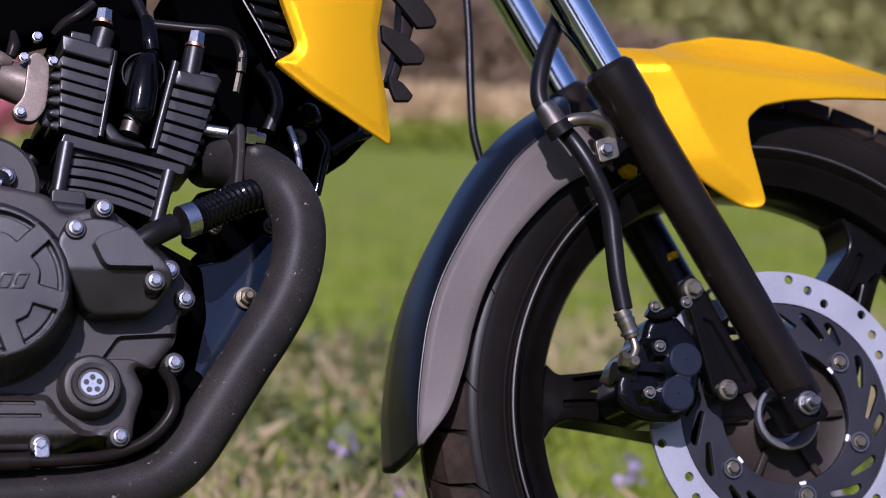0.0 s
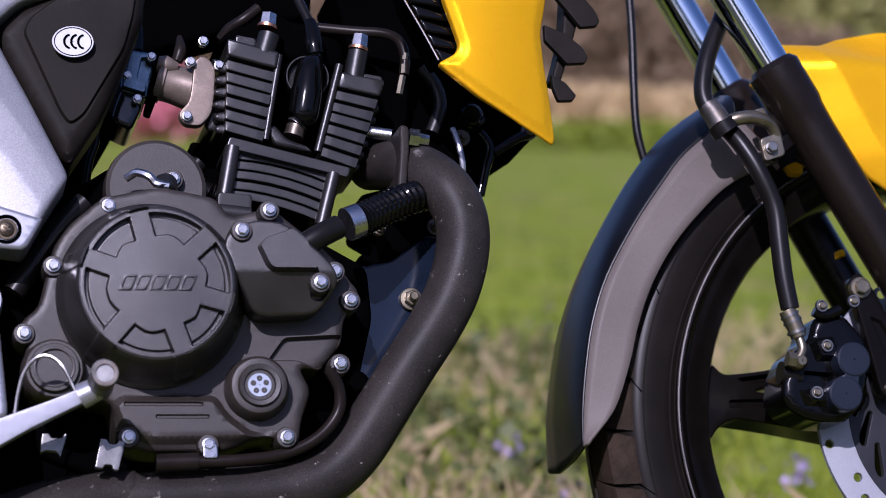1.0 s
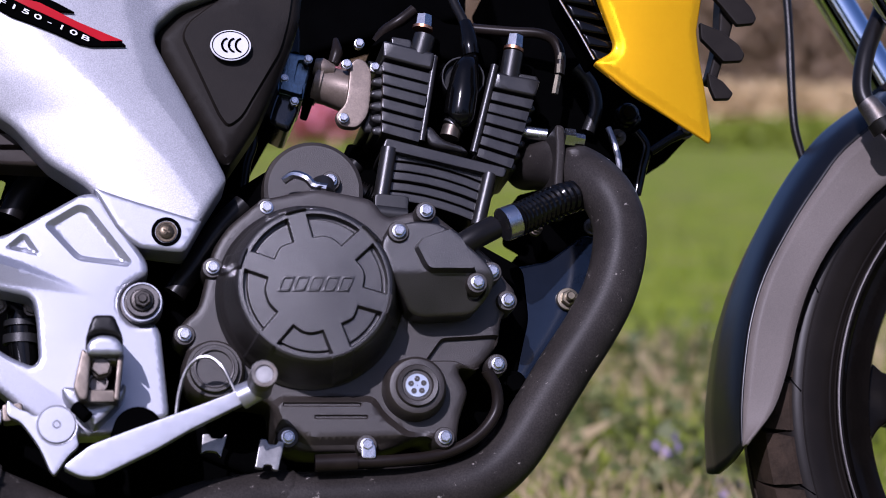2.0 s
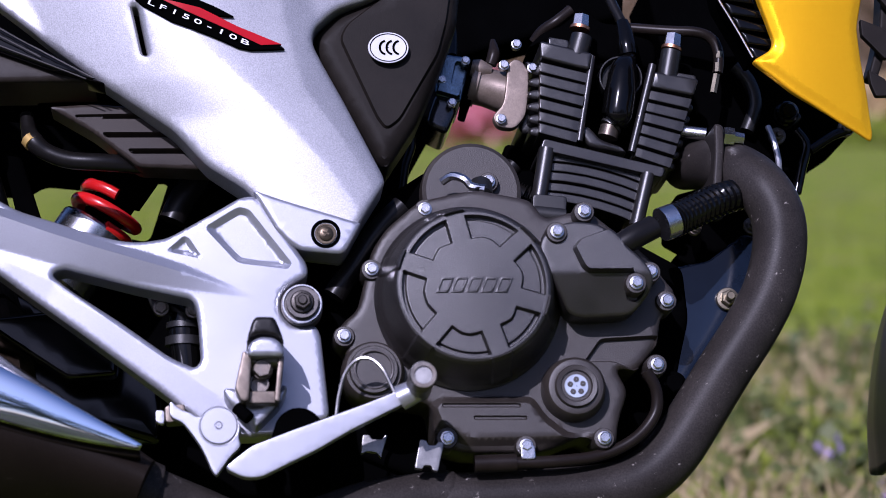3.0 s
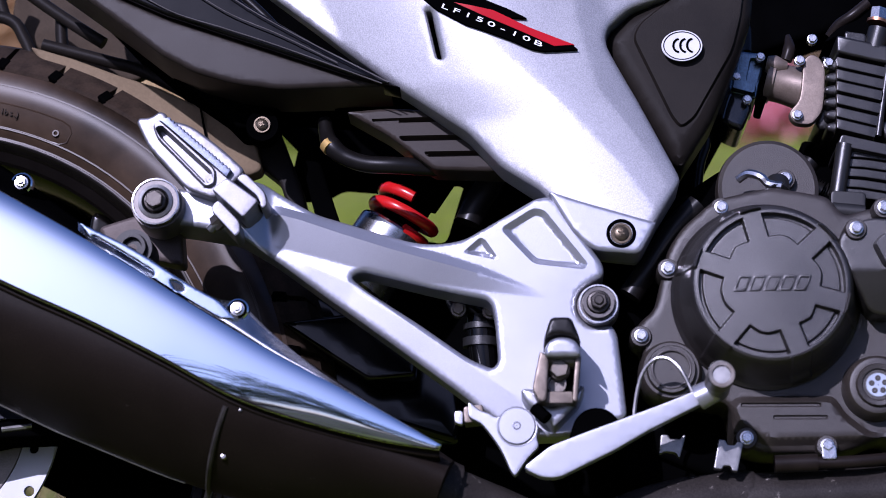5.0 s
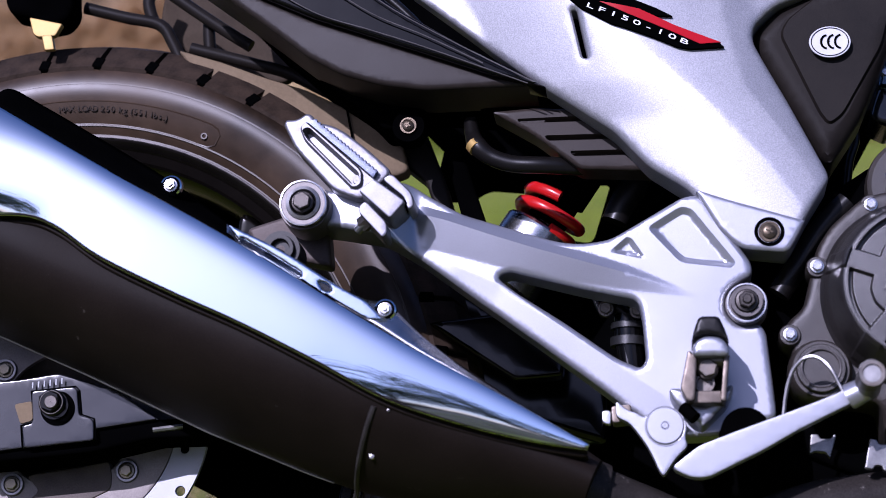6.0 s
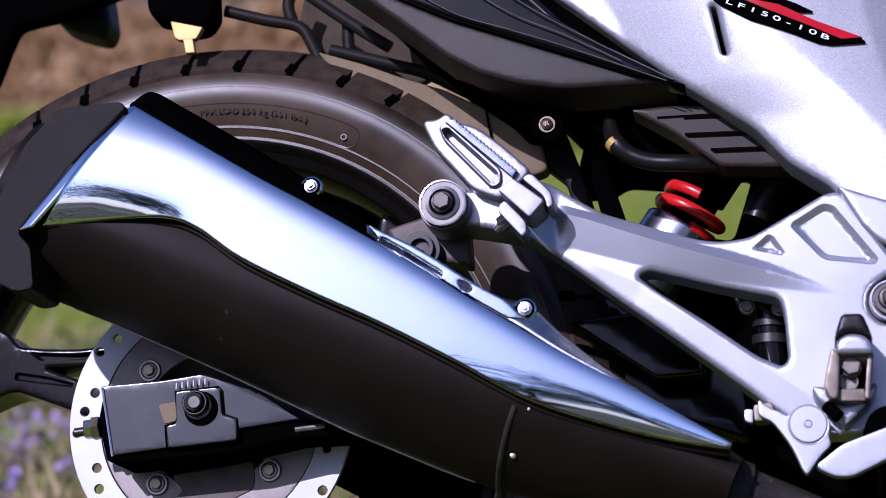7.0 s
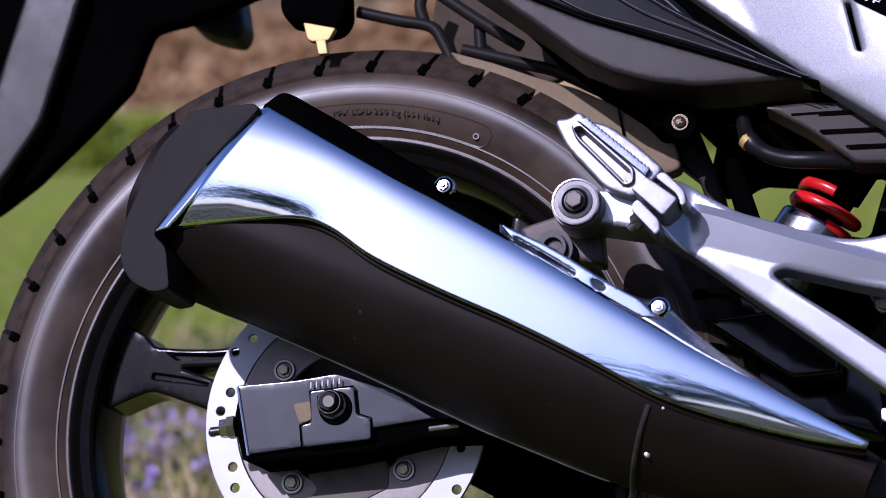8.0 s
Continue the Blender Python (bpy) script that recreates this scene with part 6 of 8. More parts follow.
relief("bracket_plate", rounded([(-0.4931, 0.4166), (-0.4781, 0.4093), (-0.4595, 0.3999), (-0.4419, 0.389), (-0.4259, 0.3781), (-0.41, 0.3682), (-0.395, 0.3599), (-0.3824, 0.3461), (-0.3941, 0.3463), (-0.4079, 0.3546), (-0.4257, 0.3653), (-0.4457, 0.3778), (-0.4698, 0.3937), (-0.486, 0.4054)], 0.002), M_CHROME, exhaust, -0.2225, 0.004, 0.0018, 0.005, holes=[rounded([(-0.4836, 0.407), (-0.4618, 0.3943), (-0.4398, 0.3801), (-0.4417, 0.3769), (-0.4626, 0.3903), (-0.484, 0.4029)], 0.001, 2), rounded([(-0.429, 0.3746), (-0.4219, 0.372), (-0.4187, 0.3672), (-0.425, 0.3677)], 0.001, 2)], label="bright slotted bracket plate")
for (u, w), yy in zip([(-0.5364, 0.4481), (-0.3824, 0.3544)], (-0.211, -0.2165)):
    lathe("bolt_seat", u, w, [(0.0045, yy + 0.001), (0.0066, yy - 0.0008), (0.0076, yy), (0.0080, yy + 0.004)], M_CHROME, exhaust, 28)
    lathe("seat_ring", u, w, [(0.0040, yy - 0.0004), (0.0062, yy - 0.0012), (0.0066, yy)], M_DARK, exhaust, 24)
    bolt(u, w, yy - 0.001, exhaust, 0.0040, M_STEEL, 0.001, 1.25, "shield_bolt")
lathe("mount_rubber", -0.4572, 0.4004, [(0.003, -0.210), (0.006, -0.210), (0.007, -0.215), (0.0095, -0.215), (0.0105, -0.210), (0.0135, -0.210), (0.0138, -0.18)], M_HOSE, exhaust, 32)


def muffler_skin(x, z, lift):
    """A point on the near face of the muffler at x, z."""
    q = Vector((x, z)) - MA
    up, low, b = muffler_at(q.dot(MU))
    t = q.dot(MN) / (up if q.dot(MN) > 0 else low)
    return (x, MY - b * math.sqrt(max(1 - t * t, 0.01)) + MTUCK * max(0, -t) ** 2 - lift, z)


# Light tube laid along the muffler's lower edge as its painted highlight.
hem = [(MA + MU * q - MN * (muffler_at(q)[1] + 0.0002)) for q in np.linspace(0.07, 0.40, 24)]
tube("muffler_edge_glint", [(q.x, MY + MTUCK - 0.004, q.y) for q in hem], 0.0007, M_WASHER, exhaust, 8, 0, "lower edge of the muffler, highlight painted in")
seam = [Vector((-0.389, 0.2865)), Vector((-0.4172, 0.2231))]
tube("muffler_seam", [muffler_skin(*seam[0].lerp(seam[1], k / 28), 0.0001 * (k % 3)) for k in range(29)], 0.0020, M_SEAM, exhaust, 8, 0, "scuffed weld bead round the muffler")
for (u, w), r in zip([(-0.3935, 0.2562), (-0.379, 0.2836)], (0.0026, 0.0014)):
    m = muffler_skin(u, w, 0)
    lathe("weld_spatter", u, w, [(0.0002, m[1] - 0.0012), (r * 0.7, m[1] - 0.0010), (r, m[1] + 0.001)], M_WASHER, exhaust, 10)
tube("pipe_joint", [(-0.2590, -0.173, 0.2395), (-0.2390, -0.167, 0.2310)], 0.0228, M_PIPE, exhaust, 28, 0, "scuffed clamp round the pipe")

# -- swing arm, chain adjuster, rear caliper side --
swing = empty("swing_arm", bike)
swing["label"] = "grey-black box-section swing arm"
ARM = [(-0.712, 0.3225), (-0.6654, 0.3258), (-0.635, 0.3303), (-0.5897, 0.3174), (-0.5593, 0.295), (-0.6066, 0.2882), (-0.6068, 0.2802), (-0.6589, 0.2751), (-0.702, 0.2698)]
relief("arm", rounded(ARM, 0.002), M_SWING, swing, -0.128, 0.05, 0.0015, 0.006)
# Near-black strip: the shade under the arm is put into its colour.
relief("arm_under_shade", rounded([(-0.7027, 0.2709), (-0.6604, 0.2763), (-0.6081, 0.2814), (-0.6074, 0.289), (-0.5604, 0.2958), (-0.5264, 0.2969), (-0.4634, 0.2805), (-0.4633, 0.2701), (-0.5262, 0.2827), (-0.5644, 0.282), (-0.6091, 0.2722), (-0.7002, 0.2641)], 0.002), M_DARK, swing, -0.124, 0.05, 0.003, 0.006)
tube("arm_edge", [(-0.7104, -0.1285, 0.3209), (-0.7004, -0.1285, 0.2697)], 0.0011, M_STEEL, swing, 8, 0)
tube("arm_edge", [(-0.5636, -0.124, 0.2877), (-0.5416, -0.124, 0.2902)], 0.0022, M_WASHER, swing, 8, 0)
relief("axle_plate", rounded([(-0.6536, 0.3166), (-0.6221, 0.3193), (-0.6194, 0.3172), (-0.6172, 0.2985), (-0.6085, 0.2959), (-0.6063, 0.2933), (-0.6055, 0.2799), (-0.6571, 0.2747), (-0.6597, 0.2904), (-0.6516, 0.2932)], 0.002), M_SWING, swing, -0.1318, 0.004, 0.0010, 0.005)
tube("plate_gap", [(q[0], -0.1290, q[1]) for q in [(-0.6592, 0.2748), (-0.6611, 0.2917), (-0.6516, 0.2945), (-0.6545, 0.317), (-0.6212, 0.3202), (-0.6186, 0.3172), (-0.6163, 0.2994), (-0.6068, 0.2962), (-0.6047, 0.2807)]], 0.0006, M_DARK, swing, 6, 0)
relief("adjuster_window", rounded([(-0.6669, 0.3075), (-0.6534, 0.3098), (-0.6521, 0.2953), (-0.6616, 0.2925)], 0.002), M_MUD, swing, -0.1292, 0.003, 0.0006, 0.005)
lathe("axle_washer", -0.6333, 0.3034, [(0.006, -0.1338), (0.0125, -0.1338), (0.0130, -0.131)], M_DARK, swing, 32)
lathe("axle_washer", -0.635, 0.3052, [(0.006, -0.1355), (0.0104, -0.1355), (0.0110, -0.1335)], M_GLOSS, swing, 32)
bolt(-0.6364, 0.3069, -0.1355, swing, 0.0086, M_GLOSS, 0.0, 1.15, "axle_nut")
lathe("nut_rim", -0.6348, 0.3058, [(0.0080, -0.1448), (0.0082, -0.1455), (0.0085, -0.1455), (0.0088, -0.1445)], M_SCREW, swing, 32)
lathe("axle_end", -0.6347, 0.3059, [(0.0003, -0.1475), (0.0043, -0.1475), (0.0050, -0.1468), (0.0050, -0.140)], M_SCREW, swing, 28, "dull bare axle end")
for i in range(6):
    u = Vector((-0.6523, 0.3228)) + Vector((-0.6306, 0.3257)).lerp(Vector((-0.6523, 0.3228)), 1 - i / 5) - Vector((-0.6523, 0.3228))
    relief("adjuster_mark", [(u.x - 0.0005, u.y), (u.x + 0.0005, u.y), (u.x + 0.0005, u.y - 0.0045), (u.x - 0.0005, u.y - 0.0045)], M_GREYPRINT, swing, -0.1335, 0.001, 0.0, 0.004)
tube("adjuster_bolt", [(-0.7326, -0.12, 0.2889), (-0.7167, -0.12, 0.2908)], 0.0035, M_SCREW, swing, 10, 0)
tube("adjuster_nut", [(-0.7247, -0.12, 0.2909), (-0.7189, -0.12, 0.2917)], 0.0075, M_STEEL, swing, 6, 0, angle=20)
tube("adjuster_nut", [(-0.7189, -0.12, 0.2917), (-0.7132, -0.12, 0.2924)], 0.009, M_ZINC, swing, 6, 0, angle=20)
relief("adjuster_plate", rounded([(-0.7147, 0.2972), (-0.7112, 0.3207), (-0.7081, 0.3207), (-0.7025, 0.2671), (-0.7069, 0.2672)], 0.002), M_DARK, swing, -0.122, 0.03, 0.002, 0.008)
# Dark plate added in the gap below the arm, in place of shade.
relief("arm_gap_shade", rounded([(-0.7147, 0.286), (-0.6314, 0.2909), (-0.5868, 0.2851), (-0.6043, 0.2784), (-0.6242, 0.2717), (-0.6598, 0.2678), (-0.6719, 0.2662), (-0.6937, 0.2708), (-0.711, 0.271)], 0.004), M_DARK, swing, -0.084, 0.02, 0.003, 0.008)
relief("hub_cover", rounded([(-0.6704, 0.2622), (-0.6628, 0.2638), (-0.6282, 0.2686), (-0.6071, 0.2726), (-0.605, 0.2601), (-0.6057, 0.2511), (-0.6231, 0.2427), (-0.6451, 0.2369), (-0.6627, 0.2327), (-0.6684, 0.2435), (-0.6606, 0.2508)], 0.003), M_HUBCOVER, swing, -0.0755, 0.01, 0.001, 0.006, label="dull brown-grey hub cover")

# -- rear hanger bracket --
hanger = empty("footrest_hanger", bike)
hanger["label"] = "cast silver footrest hanger"
OUTLINE = rounded([(-0.4631, 0.4477), (-0.4552, 0.4577), (-0.4411, 0.4579), (-0.4308, 0.4507), (-0.4065, 0.4521), (-0.3944, 0.4553), (-0.3722, 0.4584), (-0.3579, 0.4486), (-0.3335, 0.4345), (-0.2971, 0.4229), (-0.2649, 0.4129), (-0.2488, 0.4111), (-0.2286, 0.4138), (-0.2003, 0.43), (-0.1759, 0.4443), (-0.1658, 0.4451), (-0.1598, 0.4408), (-0.1292, 0.3948), (-0.1286, 0.3858), (-0.1367, 0.3818), (-0.1476, 0.3737), (-0.149, 0.3594), (-0.1392, 0.3491), (-0.1241, 0.351), (-0.1202, 0.344), (-0.1163, 0.3044), (-0.1144, 0.2828), (-0.1346, 0.2806), (-0.1505, 0.272), (-0.186, 0.2708), (-0.2076, 0.2834), (-0.2292, 0.3017), (-0.2808, 0.3406), (-0.3289, 0.3758), (-0.3653, 0.403), (-0.3897, 0.4177), (-0.4261, 0.4244), (-0.4464, 0.4267), (-0.4594, 0.4331)], 0.006)
HOLE = rounded([(-0.309, 0.3879), (-0.301, 0.3919), (-0.2488, 0.3781), (-0.2097, 0.3695), (-0.2066, 0.358), (-0.2044, 0.3255), (-0.2085, 0.3207), (-0.2251, 0.3278), (-0.2609, 0.3538), (-0.2969, 0.3775)], 0.006)


HROOT = (-0.3649, 0.4257)[0]
RIDGE = [(-0.3673, 0.4353), (-0.3451, 0.4292), (-0.3128, 0.4177), (-0.2807, 0.407), (-0.2486, 0.3975), (-0.2246, 0.3907), (-0.1927, 0.3805), (-0.1669, 0.37)]
FOOT = [(-0.3566, 0.409), (-0.3332, 0.4026), (-0.305, 0.3944), (-0.2649, 0.3849), (-0.2248, 0.3779), (-0.1928, 0.3734), (-0.1669, 0.3698)]
HEAD = [(-0.3659, 0.4424), (-0.3335, 0.4328), (-0.2971, 0.42), (-0.2649, 0.4096), (-0.2448, 0.4044), (-0.2167, 0.395), (-0.1887, 0.3824), (-0.1668, 0.3715)]
ARMRIDGE = [(-0.3606, 0.4107), (-0.3371, 0.3964), (-0.3049, 0.3817), (-0.2569, 0.3464), (-0.2093, 0.3127), (-0.1857, 0.2964)]


def hanger_shape(p, d):
    up, lo, to = dist(p, RIDGE, False), dist(p, FOOT, False), dist(p, HEAD, False)
    below = p[:, 1] < np.interp(p[:, 0], [q[0] for q in RIDGE], [q[1] for q in RIDGE])
    between = np.where(below, lo, to) / np.maximum(np.where(below, lo, to) + up, 1e-6)
    edge_line = np.where(below, [q for q in np.interp(p[:, 0], [q[0] for q in FOOT], [q[1] for q in FOOT])], np.interp(p[:, 0], [q[0] for q in HEAD], [q[1] for q in HEAD]))
    ins = np.where(below, p[:, 1] > edge_line, p[:, 1] < edge_line) & (p[:, 0] > RIDGE[0][0]) & (p[:, 0] < RIDGE[-1][0])
    h = np.where(ins, 0.0048 * between * ramp(RIDGE[-1][0] - p[:, 0], 0.10) * ramp(p[:, 0] - RIDGE[0][0] + 0.002, 0.012), 0)
    arm = (p[:, 0] > ARMRIDGE[0][0]) & (p[:, 0] < ARMRIDGE[-1][0]) & (p[:, 1] < np.interp(p[:, 0], [q[0] for q in ARMRIDGE], [q[1] for q in ARMRIDGE]))
    h += np.where(arm, -0.10 * np.minimum(dist(p, ARMRIDGE, False), 0.03) * ramp(p[:, 0] - ARMRIDGE[0][0], 0.03), 0)
    return h + 0.014 * ramp(HROOT - p[:, 0], 0.022)


WINDOW = rounded([(-0.2024, 0.4217), (-0.178, 0.4369), (-0.17, 0.4351), (-0.1396, 0.395), (-0.1425, 0.3909), (-0.1786, 0.3954)], 0.004)
TRIANGLE = rounded([(-0.2295, 0.4043), (-0.2165, 0.4157), (-0.2125, 0.414), (-0.2022, 0.3982)], 0.003)


def shrunk(loop, by):
    """A closed run drawn inside a loop."""
    q = np.array(loop)
    c = q.mean(0)
    inner = [tuple(c + (p - c) * (1 - by / np.linalg.norm(p - c))) for p in q]
    return inner + inner[:1]


relief("hanger_plate", OUTLINE, M_ALU, hanger, -0.165, 0.03, 0.0035, 0.0026, holes=[HOLE], shape=hanger_shape, lines=[RIDGE, FOOT, HEAD, ARMRIDGE, shrunk(WINDOW, 0.0001), shrunk(WINDOW, 0.0052), shrunk(TRIANGLE, 0.0001), shrunk(TRIANGLE, 0.0042)], feats=[
    (WINDOW, -0.0034, 0.0050), (TRIANGLE, -0.0030, 0.0040)], label="silver cast aluminium plate")
EYE_BOLT = -0.4439, 0.4368
lathe("bushing", *EYE_BOLT, [(0.012, -0.198), (0.0155, -0.198), (0.0165, -0.197), (0.0168, -0.192), (0.018, -0.192), (0.0185, -0.186), (0.0185, -0.16)], M_CARRIER, hanger, 40)
lathe("bushing_ring", *EYE_BOLT, [(0.0155, -0.1982), (0.0158, -0.1992), (0.0168, -0.1990), (0.0172, -0.197)], M_STEEL, hanger, 40)
lathe("bushing_ring", *EYE_BOLT, [(0.0088, -0.1982), (0.0098, -0.2000), (0.0122, -0.1992), (0.0128, -0.197)], M_WASHER, hanger, 40)
bolt(*EYE_BOLT, -0.1995, hanger, 0.0066, M_SCREW, 0.0, 1.2)
MAIN = -0.1335, 0.3643
lathe("bushing", *MAIN, [(0.0085, -0.178), (0.0110, -0.178), (0.0114, -0.172), (0.0128, -0.172), (0.0132, -0.168), (0.0148, -0.168), (0.0152, -0.150)], M_CARRIER, hanger, 40)
lathe("bushing_ring", *MAIN, [(0.0125, -0.1722), (0.0128, -0.1735), (0.0138, -0.1735), (0.0142, -0.168)], M_STEEL, hanger, 40)
bolt(*MAIN, -0.178, hanger, 0.0062, M_SCREW, 0.001, 1.3)

# rear footrest folded up against the bracket
rearpeg = empty("rear_footrest", bike)
rearpeg["label"] = "folded silver passenger footrest"
rearpeg.location = (-0.0015, 0.012, 0.0030)
relief("peg_body", rounded([(-0.4582, 0.4935), (-0.4567, 0.4972), (-0.4483, 0.4971), (-0.4417, 0.502), (-0.4372, 0.4999), (-0.4351, 0.4949), (-0.4239, 0.4926), (-0.4147, 0.4876), (-0.3961, 0.4725), (-0.38, 0.4571), (-0.3858, 0.4502), (-0.4018, 0.4365), (-0.4109, 0.4399), (-0.4212, 0.4437), (-0.4493, 0.4752)], 0.004), M_PEG, rearpeg, -0.205, 0.02, 0.002, 0.004, feats=[(rounded([(-0.4466, 0.4913), (-0.4419, 0.4954), (-0.4387, 0.4928), (-0.3998, 0.4569), (-0.4004, 0.4463), (-0.4074, 0.4431), (-0.4431, 0.4805)], 0.004), 0.004, 0.0015), (rounded([(-0.4445, 0.4888), (-0.4394, 0.4904), (-0.4025, 0.4553), (-0.4024, 0.4488), (-0.4075, 0.446), (-0.4416, 0.4821)], 0.004), -0.010, 0.002)])
relief("pocket_floor", rounded([(-0.4443, 0.4884), (-0.4396, 0.4899), (-0.4029, 0.4551), (-0.4028, 0.4491), (-0.4076, 0.4464), (-0.4413, 0.4822)], 0.004), M_POCKET, rearpeg, -0.1965, 0.004, 0.0008, 0.006, label="scuffed floor of the pocket")
lathe("peg_rivet", -0.4051, 0.451, [(0.0004, -0.2045), (0.0024, -0.2045), (0.0028, -0.203), (0.0042, -0.203), (0.0046, -0.199)], M_PEG, rearpeg, 20)
ta, tb = (Vector(q) for q in [(-0.4353, 0.4953), (-0.3894, 0.4549)])
tu = (tb - ta).normalized()
tn = Vector((-tu.y, tu.x))
edge_run = []
for i in range(18):
    for k, o in ((0.0, 0.0), (0.25, 0.0012), (0.6, 0.0012), (0.85, 0.0)):
        edge_run.append(tuple(ta.lerp(tb, (i + k) / 18) + tn * o))
relief("toothed_edge", edge_run + [tuple(tb - tn * 0.0048), tuple(ta - tn * 0.0048 - tu * 0.003)], M_STRIP, rearpeg, -0.2105, 0.008, 0.0005, 0.004, label="toothed grip edge")
relief("peg_root", rounded([(-0.4015, 0.4389), (-0.3903, 0.4473), (-0.3682, 0.4304), (-0.3789, 0.4181)], 0.002), M_PEG, rearpeg, -0.222, 0.04, 0.0012, 0.006)
relief("hinge_lug", rounded([(-0.386, 0.4489), (-0.3793, 0.4533), (-0.3645, 0.4384), (-0.3628, 0.4291), (-0.3675, 0.4255), (-0.3696, 0.4348)], 0.003), M_PEG, rearpeg, -0.214, 0.03, 0.0012, 0.006)
relief("hinge_lug", rounded([(-0.4021, 0.4295), (-0.3975, 0.4339), (-0.3819, 0.4171), (-0.3818, 0.4091), (-0.3852, 0.4063), (-0.402, 0.4247)], 0.003), M_PEG, rearpeg, -0.214, 0.03, 0.0012, 0.006)
# Dark strip laid on for the shade in the hinge opening.
relief("hinge_gap_shade", rounded([(-0.3828, 0.4229), (-0.3699, 0.4342), (-0.3671, 0.4309), (-0.3808, 0.4196)], 0.001), M_DARK, rearpeg, -0.2145, 0.02, 0.001, 0.006)
tube("hinge_pin", [(-0.4047, -0.2, 0.415), (-0.396, -0.205, 0.4222)], 0.0035, M_WASHER, rearpeg, 10, 0)
tube("hinge_nut", [(-0.4013, -0.2, 0.4191), (-0.3962, -0.203, 0.4223)], 0.0062, M_RUST, rearpeg, 6, 0, angle=20)

# front footrest, folded, with its rubber
peg = empty("front_footrest", bike)
peg["label"] = "silver rider footrest with a black rubber tip"
relief("peg_back", rounded([(-0.1737, 0.3226), (-0.1469, 0.3223), (-0.1505, 0.2892), (-0.1764, 0.2895)], 0.002), M_DARK, peg, -0.198, 0.02, 0.001, 0.006)
relief("clevis_wall", rounded([(-0.1753, 0.3238), (-0.1692, 0.319), (-0.1711, 0.2885), (-0.1765, 0.2878), (-0.181, 0.2972)], 0.002), M_TAN, peg, -0.214, 0.03, 0.0015, 0.005, label="worn plated clevis wall")
relief("clevis_wall", rounded([(-0.1514, 0.3188), (-0.1471, 0.3203), (-0.148, 0.3125), (-0.1504, 0.2875), (-0.1542, 0.2883)], 0.002), M_TAN, peg, -0.214, 0.03, 0.0012, 0.005)
relief("clevis_foot", rounded([(-0.1718, 0.2963), (-0.1533, 0.2961), (-0.1527, 0.2876), (-0.1734, 0.2878)], 0.001), M_TAN, peg, -0.208, 0.02, 0.0010, 0.005)
relief("peg_head", rounded([(-0.1727, 0.3179), (-0.1715, 0.3258), (-0.168, 0.3296), (-0.1629, 0.3315), (-0.1537, 0.3306), (-0.1484, 0.3255), (-0.1474, 0.3177)], 0.003), M_ALU, peg, -0.222, 0.04, 0.003, 0.004)
relief("peg_rubber", rounded([(-0.1733, 0.3277), (-0.1712, 0.3364), (-0.1684, 0.3443), (-0.1657, 0.3458), (-0.1556, 0.3457), (-0.1533, 0.3441), (-0.1492, 0.3342), (-0.147, 0.3259), (-0.1535, 0.3318), (-0.1628, 0.3331), (-0.1686, 0.3316)], 0.003), M_HOSE, peg, -0.220, 0.04, 0.003, 0.005, label="black rubber tip")
tube("peg_pin", [(-0.1691, -0.203, 0.318), (-0.152, -0.203, 0.3178)], 0.0055, M_RUST, peg, 14, 0)
bolt(-0.1623, 0.3118, -0.203, peg, 0.0068, M_RUST, 0.0, 1.1)
lathe("pin_hole", -0.1643, 0.3022, [(0.0004, -0.200), (0.0050, -0.200), (0.0056, -0.203), (0.0066, -0.203), (0.0068, -0.198)], M_RUST, peg, 20)
relief("peg_base", rounded([(-0.1895, 0.3008), (-0.1798, 0.3007), (-0.1683, 0.2868), (-0.1526, 0.2945), (-0.1466, 0.3043), (-0.1447, 0.3003), (-0.1487, 0.2905), (-0.1665, 0.273), (-0.1703, 0.2789), (-0.1857, 0.2909)], 0.003), M_ALU, peg, -0.195, 0.03, 0.003, 0.006)
tube("pivot_pin", [(-0.1796, -0.196, 0.2871), (-0.1712, -0.2, 0.2785)], 0.0045, M_DARK, peg, 12, 0)

# brake pedal
pedal = empty("brake_pedal", bike)
pedal["label"] = "silver rear brake pedal"
relief("pedal_arm", rounded([(-0.1886, 0.2434), (-0.1692, 0.2586), (-0.1421, 0.2688), (-0.1154, 0.2782), (-0.0893, 0.2877), (-0.0667, 0.2968), (-0.0613, 0.2944), (-0.0622, 0.2897), (-0.067, 0.2855), (-0.1021, 0.2684), (-0.1255, 0.2551), (-0.1444, 0.246), (-0.1637, 0.2366), (-0.1752, 0.2367)], 0.004), M_ALU, pedal, -0.21, 0.012, 0.0012, 0.006, label="flat silver pedal arm")
tube("pedal_pad", [(-0.0559, -0.25, 0.2994), (-0.0551, -0.205, 0.2967)], [0.0088, 0.0085], M_WASHER, pedal, 24, 0, "round steel pedal tip")
lathe("pad_face", -0.0556, 0.2987, [(0.0005, -0.249), (0.0055, -0.249), (0.0062, -0.2515), (0.0086, -0.2515), (0.0092, -0.250), (0.0092, -0.246), (0.0088, -0.21)], M_RUST, pedal, 28, "scuffed pedal tip face")
tube("pedal_neck", [(-0.0682, -0.208, 0.2904), (-0.0568, -0.212, 0.2955)], [0.009, 0.008], M_ALU, pedal, 14, 0)
lathe("pedal_pivot", -0.1375, 0.2688, [(0.0005, -0.203), (0.014, -0.203), (0.017, -0.20), (0.018, -0.16)], M_DARK, pedal, 28)
